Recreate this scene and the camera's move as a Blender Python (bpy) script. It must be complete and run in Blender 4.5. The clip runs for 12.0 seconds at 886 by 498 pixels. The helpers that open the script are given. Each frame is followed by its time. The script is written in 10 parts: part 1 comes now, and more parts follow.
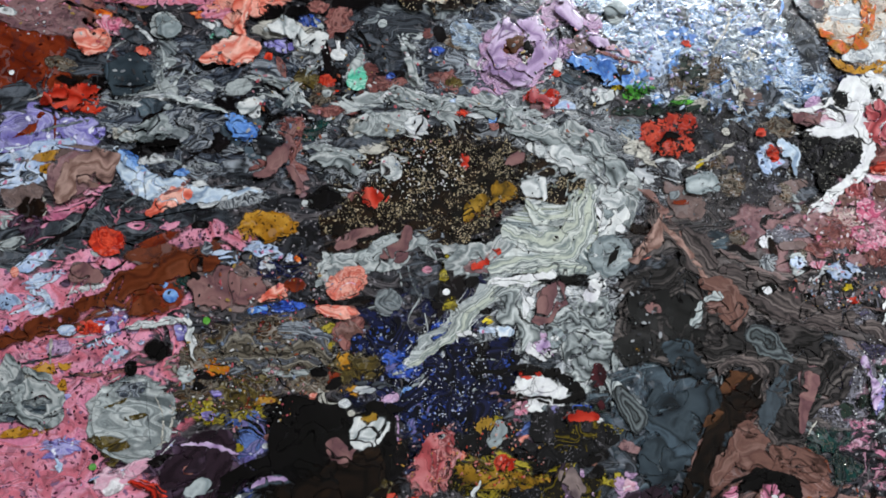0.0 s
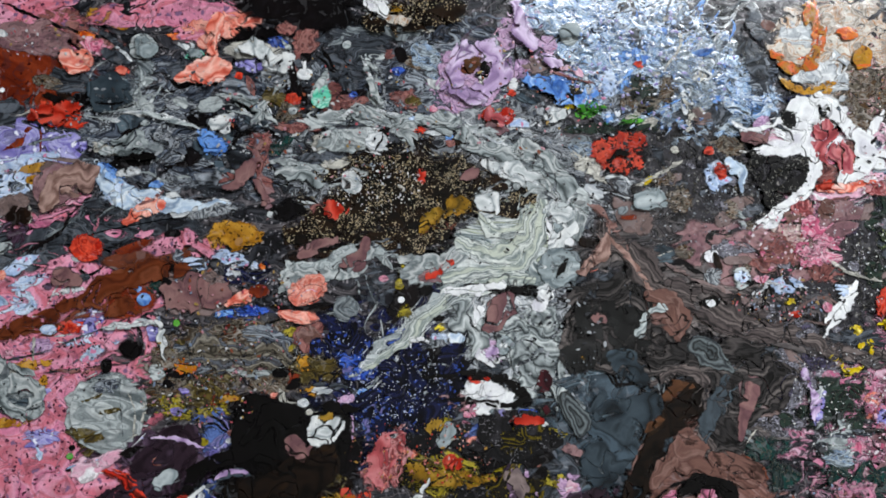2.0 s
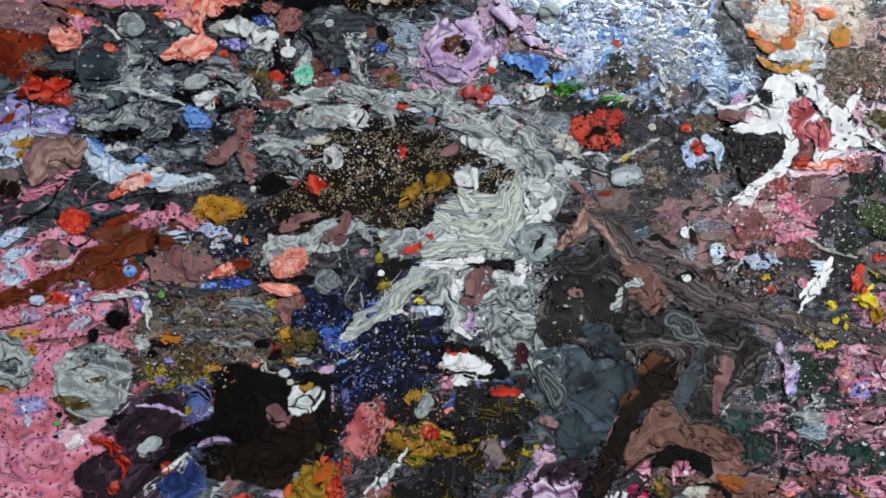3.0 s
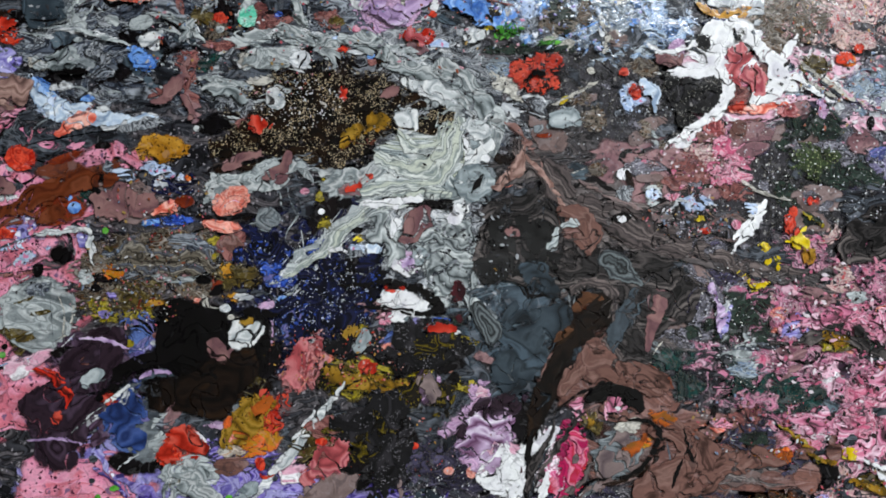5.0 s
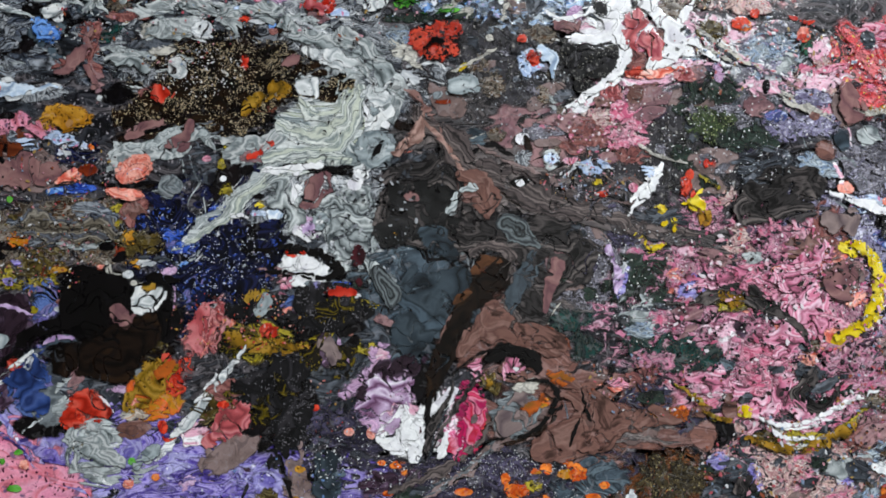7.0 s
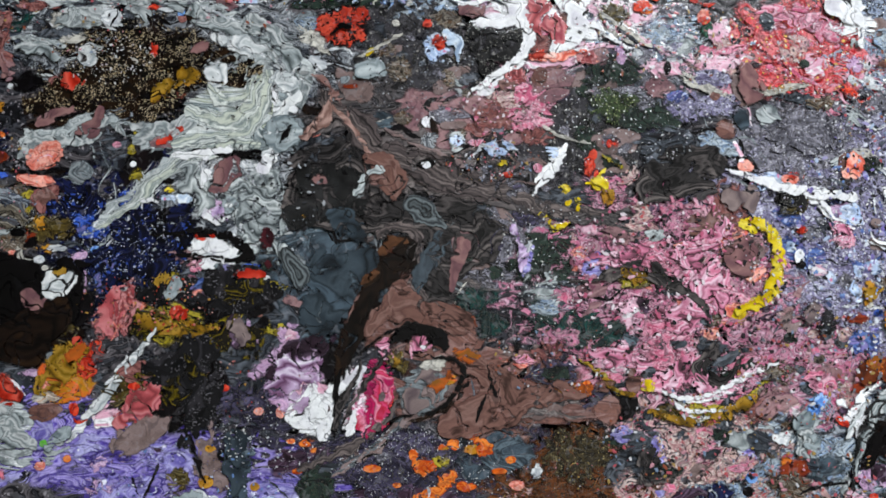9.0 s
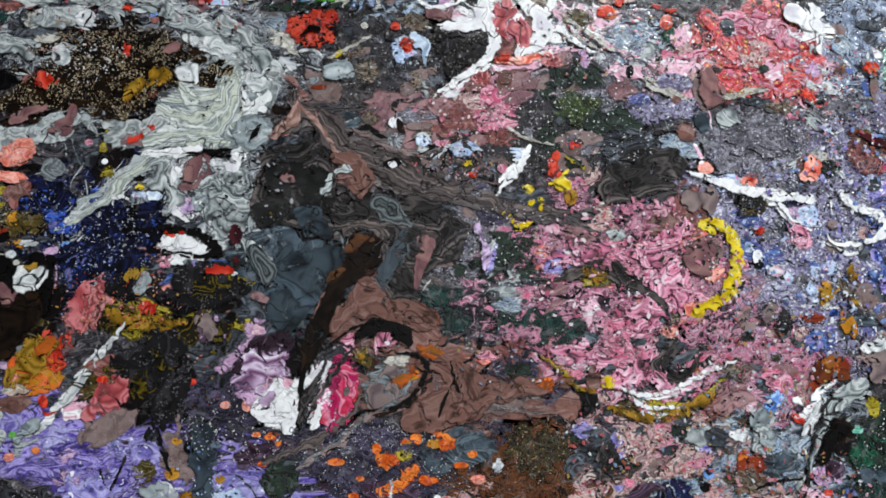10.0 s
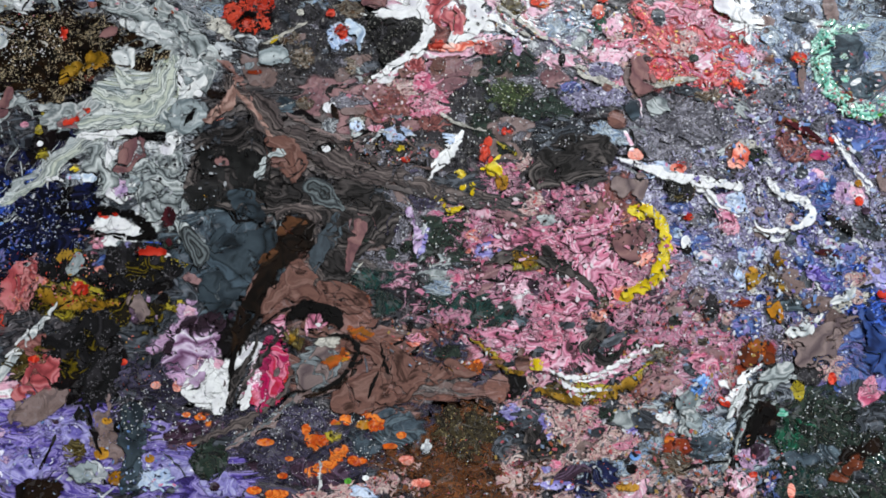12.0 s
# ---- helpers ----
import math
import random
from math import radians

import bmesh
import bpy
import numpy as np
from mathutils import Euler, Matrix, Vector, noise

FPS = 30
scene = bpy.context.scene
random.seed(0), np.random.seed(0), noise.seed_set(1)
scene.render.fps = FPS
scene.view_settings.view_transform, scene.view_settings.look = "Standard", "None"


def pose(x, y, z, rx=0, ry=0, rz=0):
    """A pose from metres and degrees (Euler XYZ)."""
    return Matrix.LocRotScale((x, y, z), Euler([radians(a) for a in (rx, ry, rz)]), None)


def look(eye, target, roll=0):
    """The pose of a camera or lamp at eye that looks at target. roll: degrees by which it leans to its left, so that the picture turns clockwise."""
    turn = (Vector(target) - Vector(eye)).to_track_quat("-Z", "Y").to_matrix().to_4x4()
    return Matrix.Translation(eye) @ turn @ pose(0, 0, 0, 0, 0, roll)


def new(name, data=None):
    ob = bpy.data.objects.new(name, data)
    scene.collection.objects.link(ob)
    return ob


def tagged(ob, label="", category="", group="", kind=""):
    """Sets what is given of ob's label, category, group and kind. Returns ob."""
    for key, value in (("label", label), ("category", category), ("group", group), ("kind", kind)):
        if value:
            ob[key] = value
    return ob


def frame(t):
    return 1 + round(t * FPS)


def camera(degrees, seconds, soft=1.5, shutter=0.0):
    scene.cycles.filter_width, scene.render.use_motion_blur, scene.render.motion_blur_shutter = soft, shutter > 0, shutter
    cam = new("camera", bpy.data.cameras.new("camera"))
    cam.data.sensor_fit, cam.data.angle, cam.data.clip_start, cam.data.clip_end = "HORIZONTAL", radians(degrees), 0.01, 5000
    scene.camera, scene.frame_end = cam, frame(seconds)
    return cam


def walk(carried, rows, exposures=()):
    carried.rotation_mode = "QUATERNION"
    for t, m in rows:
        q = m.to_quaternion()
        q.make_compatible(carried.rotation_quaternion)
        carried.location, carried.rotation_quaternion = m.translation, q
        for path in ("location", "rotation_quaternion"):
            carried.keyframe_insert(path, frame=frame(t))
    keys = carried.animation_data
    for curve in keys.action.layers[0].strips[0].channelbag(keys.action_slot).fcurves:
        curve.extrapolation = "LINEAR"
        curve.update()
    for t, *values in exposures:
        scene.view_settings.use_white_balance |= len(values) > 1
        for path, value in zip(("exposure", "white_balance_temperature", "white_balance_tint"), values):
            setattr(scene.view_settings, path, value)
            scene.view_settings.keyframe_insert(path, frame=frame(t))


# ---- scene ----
cam = camera(67.3, 12.0, soft=1.75)
PATH = [
    (0, (0.04, -0.339, 1.522), (0.172, 1.648, 1.708), 0.2),
    (0.5, (0.046, -0.344, 1.526), (0.165, 1.644, 1.713), 0.4),
    (1, (0.056, -0.35, 1.53), (0.157, 1.639, 1.711), 0.7),
    (1.5, (0.067, -0.356, 1.532), (0.15, 1.635, 1.703), 1),
    (2, (0.075, -0.361, 1.529), (0.137, 1.63, 1.699), 1.2),
    (2.5, (0.082, -0.364, 1.524), (0.132, 1.628, 1.693), 1.4),
    (3, (0.091, -0.367, 1.516), (0.129, 1.626, 1.679), 1.5),
    (5, (0.127, -0.372, 1.487), (0.16, 1.622, 1.627), 1.9),
    (5.5, (0.141, -0.374, 1.483), (0.171, 1.621, 1.616), 1.7),
    (6, (0.158, -0.375, 1.479), (0.185, 1.62, 1.61), 1.4),
    (6.5, (0.173, -0.376, 1.473), (0.205, 1.619, 1.61), 1.3),
    (7, (0.184, -0.377, 1.468), (0.217, 1.618, 1.609), 1.3),
    (9, (0.234, -0.384, 1.456), (0.284, 1.61, 1.604), 0.5),
    (9.5, (0.243, -0.389, 1.454), (0.294, 1.605, 1.605), 0.7),
    (10, (0.253, -0.392, 1.452), (0.31, 1.6, 1.613), 0.9),
    (10.5, (0.264, -0.395, 1.45), (0.324, 1.597, 1.617), 1),
    (11, (0.276, -0.396, 1.446), (0.338, 1.596, 1.62), 1.1),
    (11.5, (0.286, -0.396, 1.442), (0.349, 1.595, 1.62), 1.1),
    (12, (0.291, -0.397, 1.439), (0.362, 1.594, 1.618), 1.2),
]
walk(cam, [(t, look(eye, target, roll)) for t, eye, target, roll in PATH])

# ---- sky, plus two fill lamps added beside and above the painting ----
world = bpy.data.worlds.new("sky")
scene.world = world
world.use_nodes = True
wn = world.node_tree.nodes
sky = wn.new("ShaderNodeTexSky")
sky.sky_type, sky.sun_disc = "NISHITA", False
sky.sun_elevation, sky.sun_rotation = radians(35), radians(200)
world.node_tree.links.new(sky.outputs[0], wn["Background"].inputs[0])
wn["Background"].inputs[1].default_value = 0.1


def area(name, eye, target, w, h, watts, colour):
    lamp = bpy.data.lights.new(name, "AREA")
    lamp.shape, lamp.size, lamp.size_y, lamp.energy, lamp.color = "RECTANGLE", w, h, watts, colour
    ob = new(name, lamp)
    ob.matrix_world = look(eye, target)
    return ob


# Unseen lamp added on the right to brighten that side of the canvas.
area("side_fill", (2.93, -1.3, 1.8), (0.3, 0, 1.6), 1.4, 1.3, 41, (0.865, 0.947, 1.0))
# Unseen overhead lamp, added so its sheen reaches the upper right of the view.
area("overhead_fill", (1.0, -1.5, 2.7), (1.0, -1.499, 0.0), 1.2, 0.5, 95, (0.905, 0.957, 1.0))
scene.view_settings.exposure = 0.0


# ---- materials ----
def rgb(code):
    """Linear colour from a hex code."""
    return tuple(((int(code[i:i + 2], 16) / 255 + 0.055) / 1.055) ** 2.4 if int(code[i:i + 2], 16) > 10 else int(code[i:i + 2], 16) / 3294.6 for i in (0, 2, 4)) + (1.0,)


class Net:
    """Short-hand for a node material."""

    def __init__(self, name):
        self.mat = bpy.data.materials.new(name)
        self.mat.use_nodes = True
        self.nodes, self.links = self.mat.node_tree.nodes, self.mat.node_tree.links
        self.bsdf = self.nodes["Principled BSDF"]

    def node(self, kind, **sets):
        n = self.nodes.new(kind)
        if "operation" in sets:
            n.operation = sets["operation"]
        if "data_type" in sets:
            n.data_type, n.blend_type = sets["data_type"], sets["blend_type"]
        if "noise_dimensions" in sets:
            n.noise_dimensions = sets["noise_dimensions"]
        if "voronoi_dimensions" in sets:
            n.voronoi_dimensions = sets["voronoi_dimensions"]
        if "vector_type" in sets:
            n.vector_type = sets["vector_type"]
        if "attribute_name" in sets:
            n.attribute_name = sets["attribute_name"]
        return n

    def put(self, n, **values):
        for key, value in values.items():
            sock = n.inputs[key.replace("_", " ")]
            if isinstance(value, bpy.types.NodeSocket):
                self.links.new(value, sock)
            else:
                sock.default_value = value
        return n

    def calc(self, op, a, b=0.0, c=0.0):
        n = self.node("ShaderNodeMath", operation=op)
        for i, value in enumerate((a, b, c)):
            if isinstance(value, bpy.types.NodeSocket):
                self.links.new(value, n.inputs[i])
            else:
                n.inputs[i].default_value = value
        return n.outputs[0]

    def vec(self, op, a, b):
        n = self.node("ShaderNodeVectorMath", operation=op)
        for i, value in enumerate((a, b)):
            if isinstance(value, bpy.types.NodeSocket):
                self.links.new(value, n.inputs[i])
            else:
                n.inputs[i].default_value = value
        return n.outputs[0]

    def mix(self, fac, a, b, blend="MIX"):
        n = self.node("ShaderNodeMix", data_type="RGBA", blend_type=blend)
        for i, value in ((0, fac), (6, a), (7, b)):
            if isinstance(value, bpy.types.NodeSocket):
                self.links.new(value, n.inputs[i])
            else:
                n.inputs[i].default_value = value
        return n.outputs[2]

    def noise(self, vector, scale, detail=3.0, rough=0.55, distort=0.0):
        n = self.node("ShaderNodeTexNoise", noise_dimensions="2D")
        self.put(n, Vector=vector, Scale=scale, Detail=detail, Roughness=rough, Distortion=distort)
        return n

    def ramp(self, fac, stops):
        n = self.node("ShaderNodeValToRGB")
        e = n.color_ramp.elements
        while len(e) < len(stops):
            e.new(0.5)
        for item, (place, code) in zip(e, stops):
            item.position, item.color = place, rgb(code)
        self.links.new(fac, n.inputs[0])
        return n.outputs[0]


PAINTS = {}


def paint(name, label, codes, size=7.0, bands=2.0, stretch=1.0, angle=0.0, warp=1.2, dots=None, rough=0.13, glitter=0.0, relief=0.13, fine=2.6, lace=0.03, soil=0.35, solid=False, spin=1.5):
    """Poured enamel. codes: colours that run into one another; size: width of the marbling in mm; bands: how many times the veins fold;
    stretch and angle: how the paint has run; dots: (colour, spacing in mm, share) of burst bubbles or fallen specks; glitter: share of flakes;
    fine: how finely the veins fray; lace: how much the layer beneath shows through rents in this one."""
    m = Net(name)
    sep = m.node("ShaderNodeSeparateXYZ")
    m.put(sep, Vector=m.node("ShaderNodeNewGeometry").outputs["Position"])
    flat = m.node("ShaderNodeCombineXYZ")
    m.put(flat, X=m.calc("MULTIPLY", sep.outputs[0], 1000.0), Y=m.calc("MULTIPLY", sep.outputs[2], 1000.0))
    p = flat.outputs[0]
    own = m.node("ShaderNodeObjectInfo").outputs["Random"]
    shift = m.node("ShaderNodeCombineXYZ")
    m.put(shift, X=m.calc("MULTIPLY", own, 731.0), Y=m.calc("MULTIPLY", own, 377.0))
    p = m.vec("ADD", p, shift.outputs[0])
    run = m.node("ShaderNodeMapping", vector_type="POINT")
    twist = m.node("ShaderNodeCombineXYZ")
    m.put(twist, Z=m.calc("MULTIPLY_ADD", own, spin, radians(-angle) - spin / 2))
    m.put(run, Vector=p, Rotation=twist.outputs[0], Scale=(0.75 / (size * stretch), 0.75 / size, 1))
    q = run.outputs[0]
    bend = m.noise(q, 0.45, 2.0)
    q2 = m.vec("ADD", q, m.vec("MULTIPLY", m.vec("SUBTRACT", bend.outputs["Color"], (0.5, 0.5, 0.5)), (warp * 2.6, warp * 2.6, 0)))
    eddy = m.noise(q2, 1.1, 1.0, 0.5, 0.5)
    q2 = m.vec("ADD", q2, m.vec("MULTIPLY", m.vec("SUBTRACT", eddy.outputs["Color"], (0.5, 0.5, 0.5)), (1.3, 1.3, 0)))
    vein = m.noise(q2, 0.7, fine, 0.56, 0.35).outputs[0]
    spread = m.calc("MULTIPLY_ADD", vein, 2.0, -0.5)
    fold = m.calc("PINGPONG", m.calc("MULTIPLY", spread, bands), 1.0) if bands > 1 else spread
    n = len(codes)
    colour = m.ramp(fold, [(0.04 + 0.92 * i / max(1, n - 1), c) for i, c in enumerate(codes)])
    grain = m.noise(p, 0.75, 3.0, 0.65).outputs[0]
    broad = m.noise(p, 0.09, 3.0, 0.6).outputs[0]
    tone = m.calc("ADD", m.calc("MULTIPLY_ADD", grain, 0.6, 0.0), m.calc("ADD", m.calc("MULTIPLY", broad, 0.9), m.calc("MULTIPLY", m.calc("FRACT", m.calc("MULTIPLY", own, 13.7)), 0.25)))
    grey = m.node("ShaderNodeCombineColor")
    m.put(grey, Red=tone, Green=tone, Blue=tone)
    colour = m.mix(0.75, colour, grey.outputs[0], "MULTIPLY")
    stray = m.noise(m.vec("ADD", p, (91.0, 47.0, 0.0)), 0.16, 4.0, 0.55, 0.8).outputs[0]
    dark = m.calc("MINIMUM", m.calc("MAXIMUM", m.calc("MULTIPLY_ADD", stray, 16.0, -9.4), 0.0), soil)
    light = m.calc("MINIMUM", m.calc("MAXIMUM", m.calc("MULTIPLY_ADD", stray, -16.0, 6.2), 0.0), soil * 0.3)
    colour = m.mix(dark, colour, rgb("262329"))
    colour = m.mix(light, colour, rgb("b4b0b4"))
    if dots:
        for k, (code, gap, share) in enumerate(dots):
            cell = m.node("ShaderNodeTexVoronoi", voronoi_dimensions="2D")
            wob = m.vec("ADD", p, m.vec("MULTIPLY", m.noise(p, 0.9 / gap, 2.0).outputs["Color"], (gap * 1.2, gap * 1.2, 0)))
            m.put(cell, Vector=m.vec("ADD", wob, (17.3 * k, 5.1 * k, 0)), Scale=1.0 / gap)
            pick = m.node("ShaderNodeSeparateColor")
            m.put(pick, Color=cell.outputs["Color"])
            reach = m.calc("MULTIPLY_ADD", pick.outputs[1], 0.3, 0.12)
            near = m.calc("MULTIPLY", m.calc("SUBTRACT", reach, cell.outputs["Distance"]), 9.0)
            hit = m.calc("MULTIPLY", m.calc("LESS_THAN", pick.outputs[0], share), m.calc("MINIMUM", m.calc("MAXIMUM", near, 0.0), 1.0))
            colour = m.mix(hit, colour, rgb(code))
    if not solid:
        rim = m.node("ShaderNodeAttribute", attribute_name="rim").outputs["Fac"]
        fray = m.calc("MULTIPLY_ADD", m.noise(q2, 0.75, 2.2, 0.5, 0.3).outputs[0], 2.6, -0.8)
        past = m.calc("SUBTRACT", rim, m.calc("MAXIMUM", fray, 0.02))
        rent = m.calc("ABSOLUTE", m.calc("SUBTRACT", m.noise(q2, 0.55, 2.4, 0.5, 0.5).outputs[0], 0.53))
        tear = m.calc("SUBTRACT", m.calc("ADD", rent, m.calc("MULTIPLY", m.calc("MAXIMUM", m.calc("SUBTRACT", rim, 1.5), 0.0), 0.03)), lace)
        bleed = m.calc("MULTIPLY", m.calc("SUBTRACT", 1.0, m.calc("MINIMUM", m.calc("MULTIPLY", m.calc("MAXIMUM", past, 0.0), 3.0), 1.0)),
                       m.calc("MINIMUM", m.calc("MAXIMUM", m.calc("MULTIPLY_ADD", m.noise(p, 0.11, 3.0).outputs[0], 6.0, -2.9), 0.0), 0.35))
        colour = m.mix(bleed, colour, rgb("17151a"))
    m.put(m.bsdf, Base_Color=colour, Specular_IOR_Level=0.5)
    m.put(m.bsdf, Roughness=m.calc("MULTIPLY_ADD", m.noise(p, 0.12, 2.0).outputs[0], 0.2, rough - 0.08))
    bump = m.node("ShaderNodeBump")
    wave = m.noise(p, 0.17, 2.5, 0.45, 0.4).outputs[0]
    rise = m.calc("ADD", m.calc("MULTIPLY", grain, 0.1), m.calc("ADD", m.calc("MULTIPLY", fold, 0.06), wave))
    if not solid:
        rise = m.calc("ADD", rise, m.calc("MULTIPLY", m.calc("MINIMUM", m.calc("MAXIMUM", m.calc("MULTIPLY", past, 1.6), 0.0), 1.0), 0.16))
    m.put(bump, Strength=relief, Distance=0.0012, Height=rise)
    normal = bump.outputs[0]
    if glitter:
        flake = m.node("ShaderNodeTexVoronoi", voronoi_dimensions="2D")
        m.put(flake, Vector=p, Scale=1.15)
        pick = m.node("ShaderNodeSeparateColor")
        m.put(pick, Color=flake.outputs["Color"])
        on = m.calc("MULTIPLY", m.calc("LESS_THAN", pick.outputs[0], glitter), m.calc("LESS_THAN", flake.outputs["Distance"], 0.42))
        m.put(m.bsdf, Metallic=on)
        m.put(m.bsdf, Base_Color=m.mix(on, colour, m.mix(0.75, colour, rgb("f4eedc"))))
        tilt = m.vec("MULTIPLY", m.vec("SUBTRACT", flake.outputs["Color"], (0.5, 0.5, 0.5)), (1.3, 0.4, 1.3))
        turn = m.node("ShaderNodeVectorMath", operation="SCALE")
        m.links.new(tilt, turn.inputs[0])
        m.links.new(on, turn.inputs["Scale"])
        both = m.vec("ADD", normal, turn.outputs[0])
        unit = m.node("ShaderNodeVectorMath", operation="NORMALIZE")
        m.links.new(both, unit.inputs[0])
        normal = unit.outputs[0]
    m.put(m.bsdf, Normal=normal)
    if not solid:
        inside = m.calc("MINIMUM", m.calc("MAXIMUM", m.calc("MULTIPLY", past, 2.4), 0.0), 1.0)
        whole = m.calc("MINIMUM", m.calc("MAXIMUM", m.calc("MULTIPLY", tear, 40.0), 0.0), 1.0)
        show = m.calc("MULTIPLY", inside, whole)
        blend = m.node("ShaderNodeMixShader")
        m.links.new(show, blend.inputs[0])
        m.links.new(m.node("ShaderNodeBsdfTransparent").outputs[0], blend.inputs[1])
        m.links.new(m.bsdf.outputs[0], blend.inputs[2])
        m.links.new(blend.outputs[0], m.nodes["Material Output"].inputs[0])
    PAINTS[name] = (m.mat, label)


def confetti(name, label, codes, rough=0.25):
    """One colour for each drop of a spatter, drawn from a palette."""
    m = Net(name)
    pick = m.ramp(m.node("ShaderNodeNewGeometry").outputs["Random Per Island"], [((i + 0.0) / len(codes), c) for i, c in enumerate(codes)])
    m.nodes[-1].color_ramp.interpolation = "CONSTANT"
    where = m.node("ShaderNodeNewGeometry").outputs["Position"]
    n = m.node("ShaderNodeTexNoise")
    m.put(n, Vector=where, Scale=900.0, Detail=3.0)
    m.put(m.bsdf, Base_Color=m.mix(m.calc("MULTIPLY", n.outputs[0], 0.6), pick, rgb("2a2628")), Roughness=rough)
    PAINTS[name] = (m.mat, label)


def plaster(name, code, rough=0.8):
    m = Net(name)
    n = m.node("ShaderNodeTexNoise")
    m.put(n, Vector=m.node("ShaderNodeNewGeometry").outputs["Position"], Scale=6.0, Detail=8.0)
    m.put(m.bsdf, Base_Color=m.mix(m.calc("MULTIPLY", n.outputs[0], 0.25), rgb(code), rgb("8a857c")), Roughness=rough)
    bump = m.node("ShaderNodeBump")
    m.put(bump, Strength=0.2, Distance=0.002, Height=n.outputs[0])
    m.put(m.bsdf, Normal=bump.outputs[0])
    return m.mat


paint("ground", "", ["0e0e10", "1f2024", "3c3c41", "151416", "5a5558"], 9, 2.5, 1.6, 5, solid=True, dots=[("8a8488", 2.2, 0.25)])
paint("charcoal", "charcoal and black marbled enamel", ["131417", "2a2d32", "444950", "1b1d20", "5c6169"], 8, 2.2, 2.0, 15)
paint("slate", "blue-grey marbled enamel with pale threads", ["15171c", "343a45", "5d6471", "22252c", "a0a6ae", "2a2e36"], 7, 2.6, 2.0, -10, 1.6)
paint("silver", "silver-grey and black veined paint", ["1e2024", "5d6167", "b3b6b9", "3a3c41", "8b8f95"], 5, 3.0, 1.6, 10, 1.6)
paint("swirl", "swirled white, grey and pale green enamel", ["5f6a6c", "a0a9aa", "dfe2df", "78837f", "b9bfa6", "ccd1d0", "6d7678"], 13, 3.0, 3.2, 28, 2.4, relief=0.12, fine=1.4, lace=0.012, soil=0.15, spin=0.5)
paint("pale_grey", "pale grey poured enamel", ["5d6466", "9ea5a6", "c9cdcc", "7d8485", "b4baba"], 10, 2.0, 2.2, 20, 1.9, relief=0.15, fine=2.0, lace=0.04)
paint("grey", "mid-grey poured enamel with paler veins", ["3f4548", "697074", "8f9597", "50565a", "7d8488"], 10, 2.2, 1.8, 0, 1.9, relief=0.15, fine=2.0, lace=0.04)
paint("stone_blue", "smoky blue-grey enamel", ["171c20", "36414a", "4d5a64", "232a30", "5d6b74"], 16, 1.5, 1.6, 60, 2.0, relief=0.12, fine=2.0, lace=0.02)
paint("smoke", "dark brown-grey enamel in flowing bands", ["1a1919", "353334", "575253", "242223", "6a6362", "2e2c2d"], 11, 4.0, 3.0, 30, 2.0, relief=0.15, fine=1.6, lace=0.03, spin=0.5)
paint("smoke_brown", "taupe enamel in flowing bands", ["282626", "4c4746", "696160", "343131", "7f7572"], 9, 2.2, 3.6, -22, 1.6, relief=0.15, fine=1.8, lace=0.018, spin=0.5)
paint("black", "glossy black enamel", ["040304", "0b090a", "150f10"], 20, 1.0, 1.0, 0, rough=0.12, relief=0.1, lace=0.0, soil=0.15)
paint("brown_black", "glossy brown-black enamel", ["070504", "120b08", "22160f"], 16, 1.5, 1.0, 0, rough=0.12, relief=0.12, lace=0.015, soil=0.15)
paint("pepper", "black paint peppered with cream specks", ["080605", "130d09", "21160f"], 8, 1.6, 1.0, 0, dots=[("a89a80", 1.3, 0.5), ("7d7466", 2.6, 0.3)])
paint("soot", "sooty black paint with grey specks", ["121212", "272626", "38363a"], 7, 2.0, 1.0, 0, dots=[("5c5a5c", 1.2, 0.35), ("85817c", 2.2, 0.14)], glitter=0.05)
paint("ash", "ash-grey gritty paint with silver flecks", ["34333a", "55545c", "77757e", "45434a", "8c8994"], 6, 2.4, 1.3, 10, 1.6, dots=[("b8b6bc", 1.6, 0.3), ("2a282e", 2.4, 0.25)], glitter=0.12)
# Lightened colours: the sheen on slate paint is put into the tone.
paint("steel", "pale steel-blue paint full of silver glitter, lightened to stand in for sheen", ["4e586c", "8490a8", "b6c0d2", "66728c", "9aa6ba"], 5, 2.6, 1.3, 30, 1.8, dots=[("dfe4ec", 2.2, 0.25), ("353b4c", 3.0, 0.25)], glitter=0.2)
paint("rust", "rust-red enamel", ["4c170c", "6a2412", "83341c", "5a1c0e"], 14, 1.6, 2.0, 20, dots=[("39100a", 3.5, 0.2)])
paint("brown", "reddish-brown enamel", ["4a2418", "63321f", "744030"], 14, 1.5, 2.4, 25, relief=0.2)
paint("red", "bright red enamel", ["b02414", "cd3620", "dc5038", "a01c10"], 5, 1.8, 1.2, 20)
paint("coral", "salmon-pink marbled enamel", ["c8594a", "e58673", "efaf9f", "d56b5a"], 6, 2.4, 1.5, 30, 1.5)
paint("salmon_dusk", "dusky salmon-red paint", ["4a2c2c", "70423f", "8e5854", "5c3634", "9c6a64"], 6, 2.2, 1.4, 20, 1.5)
paint("brick_rose", "rosy brick-red marbled paint", ["6e3436", "964a4c", "b86a6a", "cf9090", "833e40"], 6, 2.2, 1.4, 30, 1.6)
paint("rosette", "scarlet paint cracked through to black", ["8c1f14", "ac3020", "c24a36"], 5, 1.6, dots=[("120c0c", 3.2, 0.62)])
paint("pink", "candy-pink paint with dark pinprick specks", ["c2688a", "d9829f", "e59cb4", "cf6f80"], 12, 1.8, 1.4, 20, dots=[("4c2436", 2.6, 0.38), ("7b5a78", 4.4, 0.3)])
